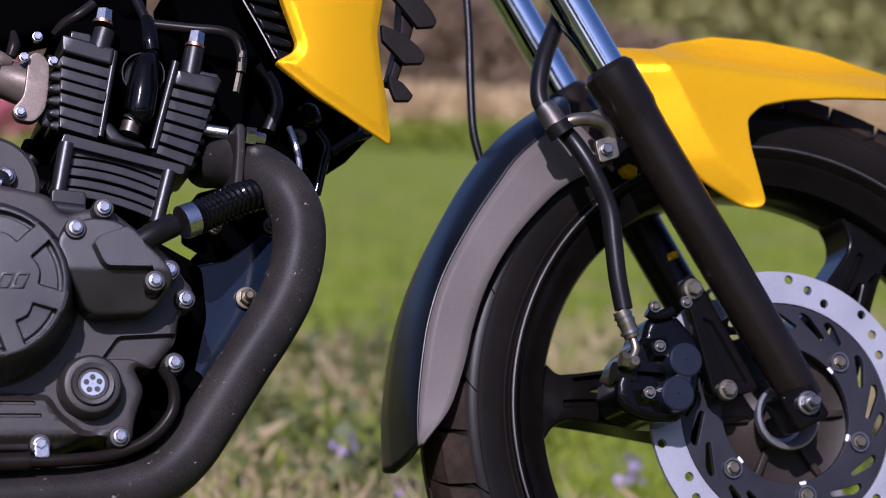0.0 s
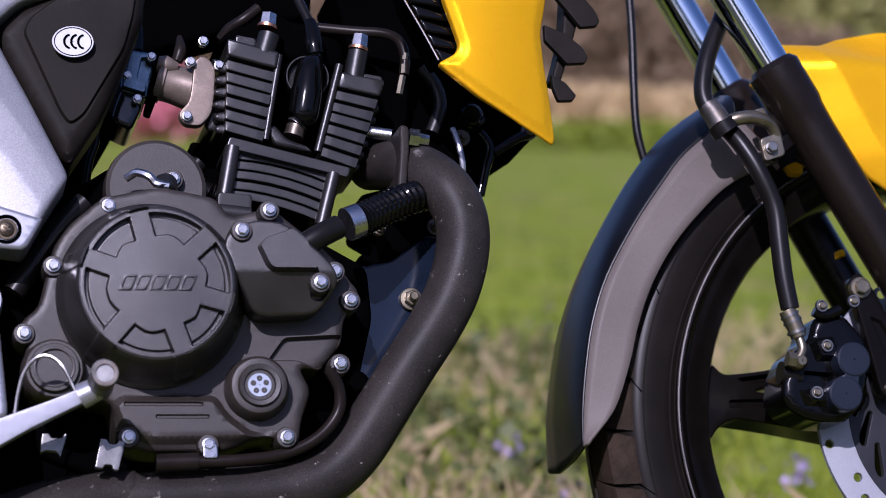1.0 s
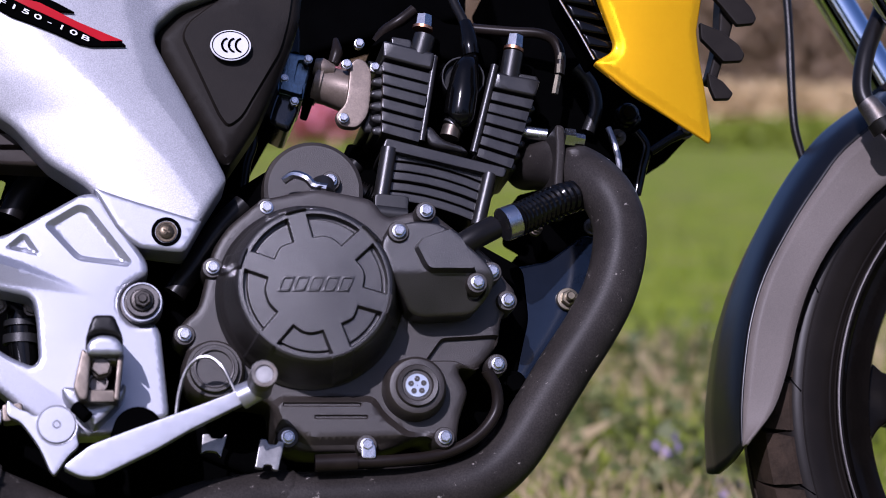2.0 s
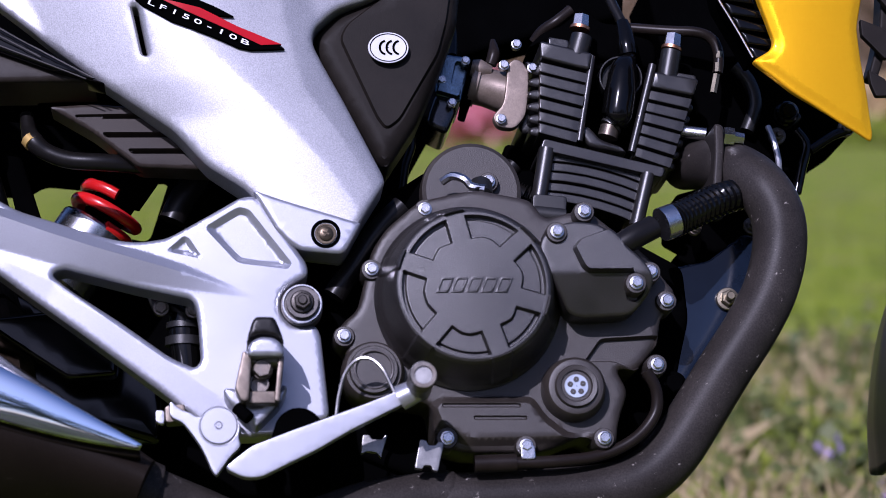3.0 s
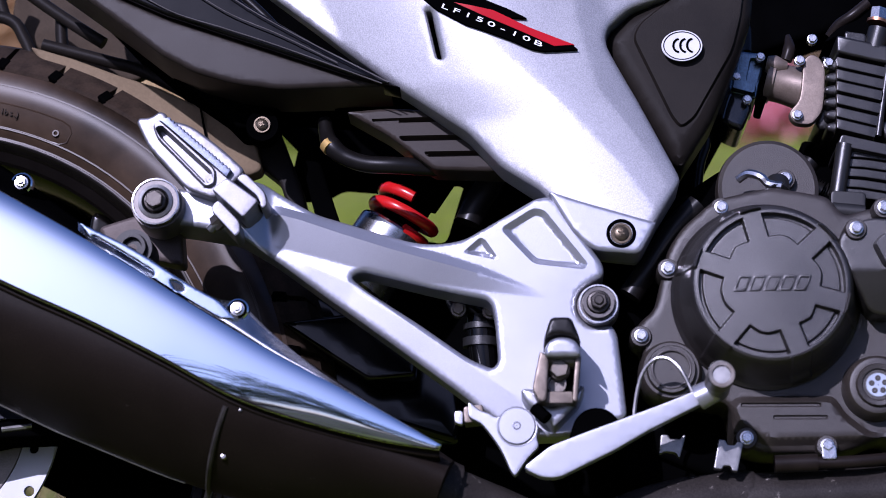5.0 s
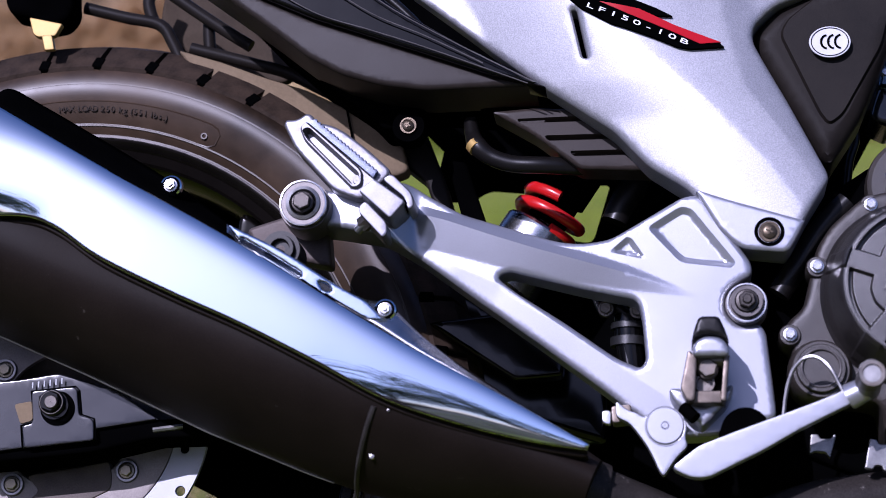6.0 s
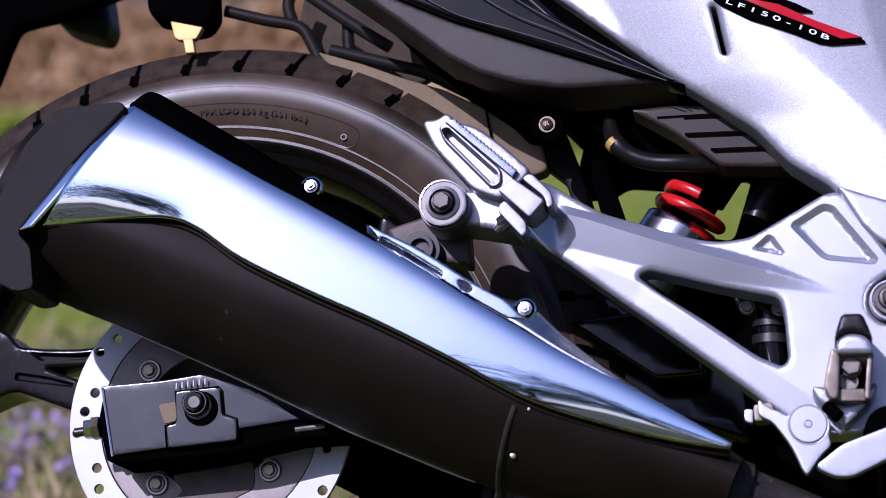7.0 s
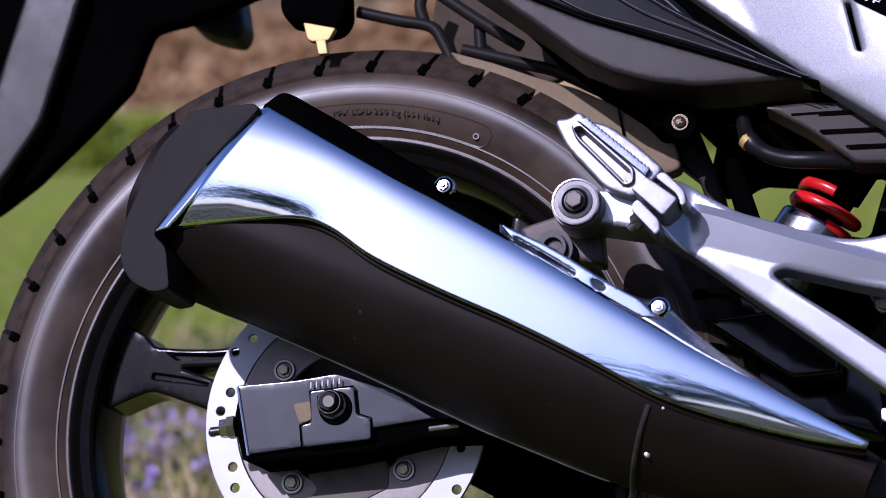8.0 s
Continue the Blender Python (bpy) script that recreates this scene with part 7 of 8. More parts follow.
tube("return_spring", [(-0.1119, -0.19, 0.2762), (-0.1093, -0.19, 0.2958), (-0.1045, -0.192, 0.3113), (-0.0967, -0.195, 0.3198), (-0.0878, -0.197, 0.3201), (-0.0799, -0.2, 0.3128), (-0.0739, -0.2, 0.3009), (-0.0709, -0.2, 0.2938)], 0.0014, M_WASHER, pedal, 8, 8, "thin steel return wire")
relief("pedal_link", rounded([(-0.2256, 0.2945), (-0.2174, 0.2873), (-0.2112, 0.2855), (-0.2055, 0.2817), (-0.1999, 0.2853), (-0.1896, 0.2863), (-0.1806, 0.2825), (-0.1762, 0.2752), (-0.1783, 0.2679), (-0.1763, 0.2617), (-0.1841, 0.2545), (-0.1903, 0.2453), (-0.1936, 0.2407), (-0.1969, 0.2453), (-0.2, 0.2531), (-0.2041, 0.2614), (-0.2102, 0.2703), (-0.2164, 0.2782), (-0.2256, 0.2825)], 0.003), M_ALU, pedal, -0.186, 0.008, 0.0012, 0.005, label="worn silver pedal link")
lathe("pedal_boss", -0.1919, 0.2758, [(0.0004, -0.1895), (0.0018, -0.1895), (0.0022, -0.1885), (0.0030, -0.1890), (0.0122, -0.1890), (0.0126, -0.1882), (0.0131, -0.1866), (0.0138, -0.1868), (0.0140, -0.185)], M_ALU, pedal, 40)
relief("brake_switch", rounded([(-0.2291, 0.292), (-0.2153, 0.2935), (-0.2142, 0.2815), (-0.2284, 0.2801)], 0.002), M_TAN, pedal, -0.175, 0.02, 0.001, 0.006)
relief("switch_tab", rounded([(-0.2355, 0.2897), (-0.2291, 0.2896), (-0.2292, 0.2789), (-0.2355, 0.2809)], 0.002), M_STEEL, pedal, -0.172, 0.006, 0.001, 0.006)

# -- bodywork --
body = empty("side_bodywork", bike)
body["label"] = "silver side panel with a black insert"
SIDE = rounded([(-0.3911, 0.6324), (-0.3762, 0.6146), (-0.3362, 0.5833), (-0.2821, 0.5392), (-0.2573, 0.5216), (-0.2245, 0.4977), (-0.2001, 0.4697), (-0.1717, 0.4503), (-0.151, 0.4219), (-0.1378, 0.4101), (-0.1297, 0.4067), (-0.1034, 0.4034), (-0.1001, 0.4076), (-0.0886, 0.4292), (-0.0729, 0.4547), (-0.0736, 0.4606), (-0.1009, 0.5176), (-0.1167, 0.548), (-0.1234, 0.5624), (-0.122, 0.5742), (-0.1054, 0.5901), (-0.0761, 0.6012), (-0.0357, 0.628)], 0.004)
FOLD_LOW = [(-0.2638, 0.6344), (-0.2388, 0.5903), (-0.2059, 0.5336), (-0.1843, 0.5055), (-0.1698, 0.4688), (-0.1495, 0.4269)]
FOLD_HIGH = [(-0.2429, 0.6255), (-0.2049, 0.5587), (-0.1631, 0.5212), (-0.1138, 0.4662), (-0.0924, 0.4348)]
FOLD_EDGE = [(-0.1448, 0.625), (-0.1442, 0.581), (-0.1293, 0.5253), (-0.1035, 0.49), (-0.0818, 0.4516)]
VENT = rounded([(-0.2543, 0.5889), (-0.2502, 0.588), (-0.2428, 0.5526), (-0.2465, 0.5535)], 0.0015)


def beside(p, line):
    """Distance to the right of a run that falls from its first point to its last."""
    q = np.array(line)[::-1]
    return (p[:, 0] - np.interp(p[:, 1], q[:, 1], q[:, 0])) * 0.8


def side_shape(p, d):
    low, high, rim = beside(p, FOLD_LOW), beside(p, FOLD_HIGH), beside(p, FOLD_EDGE)
    soft = lambda q, w: 0.5 * (q + np.sqrt(q * q + w * w)) - w * 0.5
    return 0.012 - 0.42 * np.minimum(soft(-low, 0.03), 0.06) - 0.145 * np.minimum(soft(high, 0.0015), 0.08) - 0.15 * np.minimum(soft(rim, 0.001), 0.05)


panel = relief("side_panel", SIDE, M_FLAKE, body, -0.150, 0.03, 0.004, 0.005, shape=side_shape, holes=[VENT], lines=[FOLD_HIGH, FOLD_EDGE], label="metallic silver side panel")
relief("vent_back", [tuple(q) for q in [(-0.2577, 0.5968), (-0.2472, 0.5967), (-0.239, 0.5514), (-0.2511, 0.5516)]], M_DARK, body, -0.138, 0.004, 0.0, 0.01)
relief("lower_tab", rounded([(-0.1686, 0.4493), (-0.1437, 0.4406), (-0.0908, 0.4242), (-0.0916, 0.4217), (-0.103, 0.4011), (-0.1302, 0.4035), (-0.1382, 0.4065), (-0.1505, 0.4182)], 0.004), M_ALU, body, -0.168, 0.03, 0.003, 0.006, label="silver lower tab")
screw(-0.1161, 0.416, -0.168, body, 0.0062)
lathe("screw_seat", -0.1161, 0.416, [(0.0080, -0.1683), (0.0098, -0.1688), (0.0106, -0.1684)], M_DARK, body, 32)
relief("black_insert", rounded([(-0.12, 0.5753), (-0.1029, 0.5918), (-0.0733, 0.6038), (-0.0431, 0.6319), (-0.0095, 0.6315), (-0.0154, 0.5828), (-0.0282, 0.5489), (-0.0461, 0.5071), (-0.0693, 0.4718), (-0.0758, 0.4761), (-0.0991, 0.5202), (-0.1171, 0.5526), (-0.1218, 0.5648)], 0.004), M_PLASTIC, body, -0.142, 0.05, 0.010, 0.006, feats=[(rounded([(-0.1034, 0.5699), (-0.0981, 0.5812), (-0.0798, 0.596), (-0.0433, 0.6274), (-0.016, 0.6271), (-0.0229, 0.5829), (-0.0295, 0.5589), (-0.0593, 0.5072), (-0.0698, 0.4996), (-0.0766, 0.5087)], 0.006), 0.003, 0.0016)], label="black plastic insert")
MARKX, MARKZ = -0.0677, 0.5593
sticker = [lathe("round_sticker", MARKX, MARKZ, [(0.0004, -0.1512), (0.0148, -0.1512), (0.0150, -0.1505)], M_STICKER, body, 40, "round white sticker with a black ring"),
           lathe("sticker_ring", MARKX, MARKZ, [(0.0130, -0.1513), (0.0130, -0.1516), (0.0137, -0.1516), (0.0137, -0.1513)], M_DARK, body, 40)]
for i in range(3):
    bm = bmesh.new()
    path = [(MARKX + (i - 1) * 0.0050 + 0.003 + 0.0048 * math.cos(radians(a)) * 0.9, -0.1515, MARKZ + 0.0064 * math.sin(radians(a))) for a in range(95, 266, 14)]
    tube_bm(bm, path, 0.0009, 6)
    sticker.append(part("sticker_arc", bm, M_DARK, body))
for ob in sticker:
    ob.scale.z, ob.location.z = 0.79, MARKZ * 0.21 + 0.0015
relief("decal_black", [tuple(q) for q in [(-0.2671, 0.6069), (-0.2465, 0.5877), (-0.2256, 0.575), (-0.194, 0.5627), (-0.1777, 0.5553), (-0.1683, 0.5535), (-0.144, 0.5551), (-0.1493, 0.5599), (-0.1669, 0.5664), (-0.1939, 0.5778), (-0.2107, 0.5879), (-0.2338, 0.5963), (-0.2465, 0.6068)]], M_DARK, body, -0.1535, 0.001, 0.0, 0.006, shape=side_shape, label="black and red model decal")
relief("decal_red", [(-0.2336, 0.5917), (-0.2051, 0.5848), (-0.1784, 0.5714), (-0.1464, 0.5585), (-0.1613, 0.5574), (-0.1826, 0.5676), (-0.2134, 0.5814)], M_DECALRED, body, -0.1543, 0.001, 0.0, 0.006, shape=side_shape)
relief("decal_black", [tuple(q) for q in [(-0.2301, 0.5963), (-0.2136, 0.5944), (-0.1931, 0.5856), (-0.1808, 0.5791), (-0.1972, 0.5796), (-0.2112, 0.5875)]], M_DARK, body, -0.1536, 0.001, 0.0, 0.006, shape=side_shape)
LETTER_RUN = Vector((-0.2402, 0.5883)), Vector((-0.1728, 0.5588))
for i, ch in enumerate("LF150-10B"):
    cu = bpy.data.curves.new("letter", "FONT")
    cu.body, cu.size, cu.extrude, cu.align_x, cu.align_y = ch, 0.0058, 0.0003, "CENTER", "CENTER"
    tmp = bpy.data.objects.new("letter", cu)
    scene.collection.objects.link(tmp)
    bpy.context.view_layer.update()
    me = bpy.data.meshes.new_from_object(tmp)
    bpy.data.objects.remove(tmp)
    me.materials.clear()
    me.materials.append(M_WHITE)
    u = LETTER_RUN[0].lerp(LETTER_RUN[1], i / 8)
    ob = new("letter", me)
    fall = math.atan2(LETTER_RUN[0].y - LETTER_RUN[1].y, LETTER_RUN[1].x - LETTER_RUN[0].x)
    ob.matrix_basis = Matrix.Translation((u.x, -0.1552 - side_shape(np.array([[u.x, u.y]]), None)[0], u.y)) @ Matrix.Rotation(fall, 4, "Y") @ Matrix.Rotation(radians(90), 4, "X") @ Matrix.Diagonal((2.2, 0.86, 1, 1))
    ob.parent = body

tail = empty("tail_bodywork", bike)
tail["label"] = "dark tail trim under the seat"
relief("tail_trim", rounded([(-0.5524, 0.6414), (-0.5169, 0.6148), (-0.4819, 0.5885), (-0.4516, 0.5641), (-0.4259, 0.5498), (-0.3963, 0.5407), (-0.3627, 0.5358), (-0.321, 0.5368), (-0.2796, 0.5368), (-0.3126, 0.546), (-0.3626, 0.5634), (-0.4048, 0.5784), (-0.4476, 0.5937), (-0.4908, 0.6136), (-0.5173, 0.6397)], 0.004), M_TRIM, tail, -0.142, 0.06, 0.004, 0.0045, label="matt grey-black plastic trim")
relief("gloss_strip", rounded([(-0.5163, 0.6378), (-0.4899, 0.6118), (-0.4468, 0.5919), (-0.4042, 0.5767), (-0.3621, 0.5617), (-0.3122, 0.5435), (-0.2813, 0.5353), (-0.2731, 0.5333), (-0.3369, 0.5681), (-0.3873, 0.5994), (-0.4257, 0.6333)], 0.002), M_GLOSS, tail, -0.150, 0.03, 0.003, 0.007, label="glossy black strip")
# Pale tubes painted in for the highlights along the strip's edges.
for q in ([(-0.493, -0.153, 0.6247), (-0.4455, -0.153, 0.5949), (-0.4031, -0.153, 0.5797), (-0.3612, -0.153, 0.5647), (-0.287, -0.153, 0.5352)], [(-0.4456, -0.154, 0.6221), (-0.403, -0.154, 0.5926), (-0.3611, -0.154, 0.5731), (-0.3197, -0.154, 0.5513)], [(-0.4201, -0.154, 0.6208), (-0.3862, -0.154, 0.5949), (-0.3361, -0.154, 0.5651), (-0.2828, -0.154, 0.536)]):
    tube("edge_glint", q, 0.0005, M_CARRIER, tail, 8, 6)
# Near-black plate put in for the shaded void under the tail.
relief("undertail_shade", rounded([(-0.5295, 0.6623), (-0.5024, 0.661), (-0.4749, 0.6131), (-0.448, 0.5843), (-0.3691, 0.5538), (-0.283, 0.5526), (-0.2448, 0.5443), (-0.2409, 0.5308), (-0.3132, 0.5354), (-0.3648, 0.5401), (-0.3865, 0.5229), (-0.3996, 0.5212), (-0.4126, 0.5352), (-0.4346, 0.5509), (-0.4612, 0.5721), (-0.4836, 0.5923), (-0.5062, 0.6164), (-0.5244, 0.634)], 0.004), M_DARK, tail, -0.09, 0.06, 0.004, 0.012)
relief("vent_grille", rounded([(-0.3165, 0.5245), (-0.2838, 0.5268), (-0.2461, 0.5241), (-0.2252, 0.5086), (-0.1961, 0.4844), (-0.1837, 0.4756), (-0.2504, 0.4785), (-0.2838, 0.505)], 0.003), M_VENT, tail, -0.12, 0.03, 0.003, 0.005, feats=[(rounded([(-0.2972, 0.5182), (-0.2461, 0.5193), (-0.244, 0.5149), (-0.2955, 0.5147)], 0.002), -0.006, 0.002), (rounded([(-0.2771, 0.5049), (-0.2189, 0.5051), (-0.216, 0.5007), (-0.2746, 0.5005)], 0.002), -0.006, 0.002), (rounded([(-0.2587, 0.4925), (-0.2036, 0.4927), (-0.2003, 0.4883), (-0.2553, 0.4881)], 0.002), -0.006, 0.002)], label="black slotted vent panel")
screw(-0.3796, 0.5182, -0.109, tail, 0.0052)
lathe("trim_boss", -0.3796, 0.5182, [(0.0005, -0.108), (0.012, -0.108), (0.0125, -0.106), (0.013, -0.09)], M_DARK, tail, 28)
tube("drain_hose", [(-0.3337, -0.1, 0.5237), (-0.3311, -0.105, 0.5099), (-0.3272, -0.11, 0.5005), (-0.3179, -0.11, 0.4925), (-0.3011, -0.11, 0.4863), (-0.2759, -0.11, 0.4846), (-0.2469, -0.1, 0.4849)], [0.005, 0.006, 0.0075, 0.0065, 0.0065, 0.0065, 0.0065], M_HOSE, tail, 12, 6, "black rubber drain hose")
tube("hose_clip", [(-0.3306, -0.11, 0.5023), (-0.3274, -0.112, 0.4982)], 0.0066, M_BRASS, tail, 10, 0)

# inner rear mudguard, frame rails, lock
inner = empty("inner_mudguard", bike)
inner["label"] = "dusty inner rear mudguard"
relief("guard_wall", rounded([(-0.5727, 0.6067), (-0.5357, 0.5948), (-0.4981, 0.58), (-0.4703, 0.571), (-0.4271, 0.5493), (-0.4025, 0.5383), (-0.3919, 0.525), (-0.3866, 0.5016), (-0.3999, 0.497), (-0.427, 0.5208), (-0.4701, 0.544), (-0.5078, 0.5618), (-0.5538, 0.5823)], 0.004), M_MUD, inner, -0.042, 0.02, 0.003, 0.01, label="dusty tan mudguard wall")
tube("wall_joint", [(-0.4352, -0.0445, 0.5512), (-0.4298, -0.0445, 0.5234)], 0.0010, M_DARK, inner, 6, 0)
relief("guard_strut", rounded([(-0.3947, 0.5401), (-0.3746, 0.537), (-0.3571, 0.4906), (-0.3463, 0.4496), (-0.3595, 0.45), (-0.3747, 0.4958), (-0.3924, 0.5101)], 0.003), M_PLASTIC, inner, -0.03, 0.02, 0.003, 0.01)
relief("guard_strut", rounded([(-0.3583, 0.5164), (-0.3453, 0.5182), (-0.3242, 0.4527), (-0.3393, 0.4421)], 0.003), M_DARK, inner, -0.06, 0.02, 0.003, 0.01)
relief("tail_plate", rounded([(-0.5973, 0.6825), (-0.5588, 0.6757), (-0.5201, 0.6394), (-0.482, 0.6037), (-0.5007, 0.5948), (-0.5481, 0.6123), (-0.5865, 0.6276), (-0.6014, 0.6529)], 0.004), M_MUDDARK, inner, 0.02, 0.01, 0.003, 0.012, label="dusty brown plate under the seat")
for q in ([(-0.6513, -0.03, 0.6478), (-0.6181, -0.03, 0.6386), (-0.5898, -0.03, 0.6315), (-0.5792, -0.03, 0.6167), (-0.5724, -0.03, 0.6021)], [(-0.5816, -0.04, 0.6555), (-0.5553, -0.04, 0.6361), (-0.5319, -0.04, 0.6198), (-0.5134, -0.04, 0.6077)], [(-0.5499, -0.03, 0.6355), (-0.5496, -0.03, 0.6221), (-0.5484, -0.03, 0.6087)], [(-0.5627, -0.035, 0.6091), (-0.5326, -0.035, 0.6007), (-0.5095, -0.035, 0.594), (-0.4821, -0.035, 0.5853), (-0.4366, -0.035, 0.5611)], [(-0.5976, -0.02, 0.6682), (-0.602, -0.02, 0.6539), (-0.5969, -0.02, 0.6367)]):
    tube("frame_rail", q, 0.0050, M_PLASTIC, frame_part, 12, 5)
lock = empty("helmet_lock", bike)
lock["label"] = "brass-tongued helmet lock under the tail"
relief("lock_body", rounded([(-0.7097, 0.6692), (-0.6558, 0.666), (-0.6535, 0.6369), (-0.6617, 0.6254), (-0.6805, 0.6231), (-0.6879, 0.6316), (-0.7047, 0.635), (-0.7098, 0.6449)], 0.005), M_DARK, lock, -0.06, 0.03, 0.005, 0.008)
relief("lock_tongue", rounded([(-0.6874, 0.6290), (-0.6600, 0.6225), (-0.6655, 0.6125), (-0.6795, 0.6120), (-0.6835, 0.6145)], 0.0015), M_BRASS, lock, -0.066, 0.006, 0.001, 0.006, label="brass lock tongue")
relief("key_prong", rounded([(-0.6765, 0.6130), (-0.6680, 0.6135), (-0.6655, 0.6010), (-0.6735, 0.6005)], 0.001), M_BRASS, lock, -0.067, 0.005, 0.001, 0.006)
tailguard = empty("rear_mudguard", bike)
tailguard["label"] = "black rear mudguard with the plate holder"
relief("guard_blade", rounded([(-1.084, 0.4743), (-1.002, 0.5248), (-0.9716, 0.5473), (-0.9267, 0.5908), (-0.8878, 0.6316), (-0.8788, 0.6598), (-0.8704, 0.6819), (-0.8527, 0.6862), (-0.8309, 0.6902), (-0.8012, 0.7011), (-0.7654, 0.7137), (-0.7614, 0.745), (-1.1063, 0.7666)], 0.006), M_DARK, tailguard, 0.08, 0.02, 0.006, 0.015, label="black plastic blade")
# Lighter plate put in for the grey sheen on the blade.
relief("guard_sheen", rounded([(-1.0045, 0.5305), (-0.9947, 0.5419), (-0.9611, 0.5928), (-0.9308, 0.7059), (-0.9273, 0.7374), (-0.9755, 0.7404), (-1.0013, 0.6414), (-1.0096, 0.6054)], 0.004), M_TRIM, tailguard, 0.06, 0.01, 0.004, 0.012)
relief("indicator", rounded([(-0.8560, 0.7430), (-0.8515, 0.7010), (-0.8300, 0.6900), (-0.8050, 0.6835), (-0.7985, 0.6960), (-0.8070, 0.7400)], 0.008), M_PLASTIC, tailguard, 0.12, 0.04, 0.012, 0.004, label="dark smoked indicator")

# shock absorber
shock = empty("shock_absorber", bike)
shock["label"] = "rear shock absorber with a red coil spring"
base = Vector([(-0.2815, -0.02, 0.4636)][0])
s1 = (Vector([(-0.2513, -0.02, 0.4465)][0]) - Vector([(-0.3009, -0.02, 0.4797)][0])).normalized()
ax = Vector((-s1.z, 0, s1.x))
bm = bmesh.new()
tube_bm(bm, [tuple(base + ax * q) for q in (-0.060, -0.036, -0.034, -0.009, -0.007, -0.003)], [0.027, 0.027, 0.0290, 0.0290, 0.0275, 0.017], 32)
part("shock_body", bm, M_STEEL, shock, "bright shock body")
bm = bmesh.new()
side_v = Vector((0, 1, 0)).cross(ax).normalized()
coil = []
for i in range(48):
    a = i / 24 * 2 * math.pi - 1.2
    coil.append(tuple(base + ax * (-0.007 + 0.0130 * i / 24) + side_v * 0.0250 * math.cos(a) + Vector((0, 1, 0)) * 0.0250 * math.sin(a)))
tube_bm(bm, coil, 0.0048, 12)
part("coil_spring", bm, M_RED, shock, "glossy red coil spring", 60)
# Dark cylinder added over the coil's end, for the panel's shadow there.
tube("coil_end_shade", [tuple(base + ax * 0.0225), tuple(base + ax * 0.06)], 0.0195, M_DARK, shock, 24, 0)
tube("shock_rod", [tuple(base), tuple(base + ax * 0.16)], 0.016, M_DARK, shock, 14, 0)

# dark filler plates inside the machine, its shade put into their near-black colour
relief("upper_fill", rounded([(-0.4138, 0.7049), (0.1436, 0.6981), (0.1412, 0.6492), (0.062, 0.6307), (0.0015, 0.6121), (-0.009, 0.5739), (-0.0235, 0.5479), (-0.0379, 0.522), (-0.0458, 0.4846), (-0.0778, 0.4733), (-0.0941, 0.448), (-0.1393, 0.4392), (-0.2292, 0.4634), (-0.2334, 0.5196), (-0.2924, 0.5119), (-0.3333, 0.5161), (-0.3469, 0.5069), (-0.3741, 0.5072), (-0.3655, 0.5448), (-0.3979, 0.5785), (-0.4123, 0.6171)], 0.006), M_DARK, frame_part, 0.03, 0.05, 0.006, 0.02)
relief("middle_fill", rounded([(-0.2293, 0.5251), (-0.0885, 0.4573), (-0.0657, 0.457), (-0.0667, 0.4198), (-0.0906, 0.3647), (-0.1008, 0.3103), (-0.0976, 0.2564), (-0.2308, 0.2579), (-0.2932, 0.3397), (-0.3296, 0.4043), (-0.3574, 0.4698), (-0.3346, 0.4672), (-0.3027, 0.4739), (-0.2753, 0.4689), (-0.2479, 0.4639)], 0.006), M_DARK, frame_part, 0.05, 0.05, 0.006, 0.02)
relief("swing_fill", rounded([(-0.5263, 0.4909), (-0.4887, 0.4826), (-0.4283, 0.4689), (-0.4007, 0.4588), (-0.3779, 0.4348), (-0.3283, 0.4012), (-0.2487, 0.363), (-0.2316, 0.3356), (-0.237, 0.2911), (-0.2938, 0.3098), (-0.3603, 0.3425), (-0.4281, 0.4035), (-0.4837, 0.4423)], 0.006), M_GLOSS, frame_part, 0.0, 0.05, 0.006, 0.02)
relief("chain_guard", rounded([(-0.3699, 0.3775), (-0.287, 0.3874), (-0.2657, 0.3633), (-0.2678, 0.3353), (-0.3038, 0.3327), (-0.3378, 0.3555)], 0.003), M_GLOSS, frame_part, -0.06, 0.02, 0.003, 0.01)
relief("mount_arm", rounded([(-0.4936, 0.431), (-0.4572, 0.4423), (-0.4325, 0.4303), (-0.4298, 0.401), (-0.4441, 0.4045), (-0.4849, 0.4141)], 0.004), M_HUBCOVER, hanger, -0.15, 0.02, 0.003, 0.008)
# Black mass added to fill the shade under the engine.
relief("engine_under_fill", rounded([(-0.1216, 0.2972), (-0.093, 0.3137), (0.1157, 0.2782), (0.1348, 0.2738), (0.1146, 0.2486), (0.0553, 0.2444), (-0.0526, 0.2446), (-0.1136, 0.2475)], 0.006), M_DARK, engine, -0.085, 0.12, 0.006, 0.02)

# rear master cylinder between the hanger's arms
master = empty("rear_master_cylinder", bike)
master["label"] = "small black rear brake master cylinder"
tube("cylinder", [(-0.2148, -0.12, 0.3279), (-0.2171, -0.12, 0.3508), (-0.217, -0.12, 0.3675)], [0.010, 0.011, 0.0105], M_GLOSS, master, 18, 3)
tube("collar", [(-0.2171, -0.12, 0.3446), (-0.2171, -0.12, 0.3508)], 0.0135, M_ENGINE, master, 18, 0)
tube("collar", [(-0.217, -0.12, 0.3571), (-0.217, -0.12, 0.3613)], 0.013, M_ENGINE, master, 18, 0)
tube("fluid_hose", [(-0.2178, -0.12, 0.3675), (-0.226, -0.12, 0.3739), (-0.2342, -0.12, 0.3711), (-0.2409, -0.1, 0.389)], 0.0045, M_HOSE, master, 10, 5)
bolt(-0.2331, 0.3706, -0.13, master, 0.0045, M_RUST, 0, 1.3)
bolt(-0.2102, 0.3687, -0.13, master, 0.0045, M_RUST, 0, 1.3)
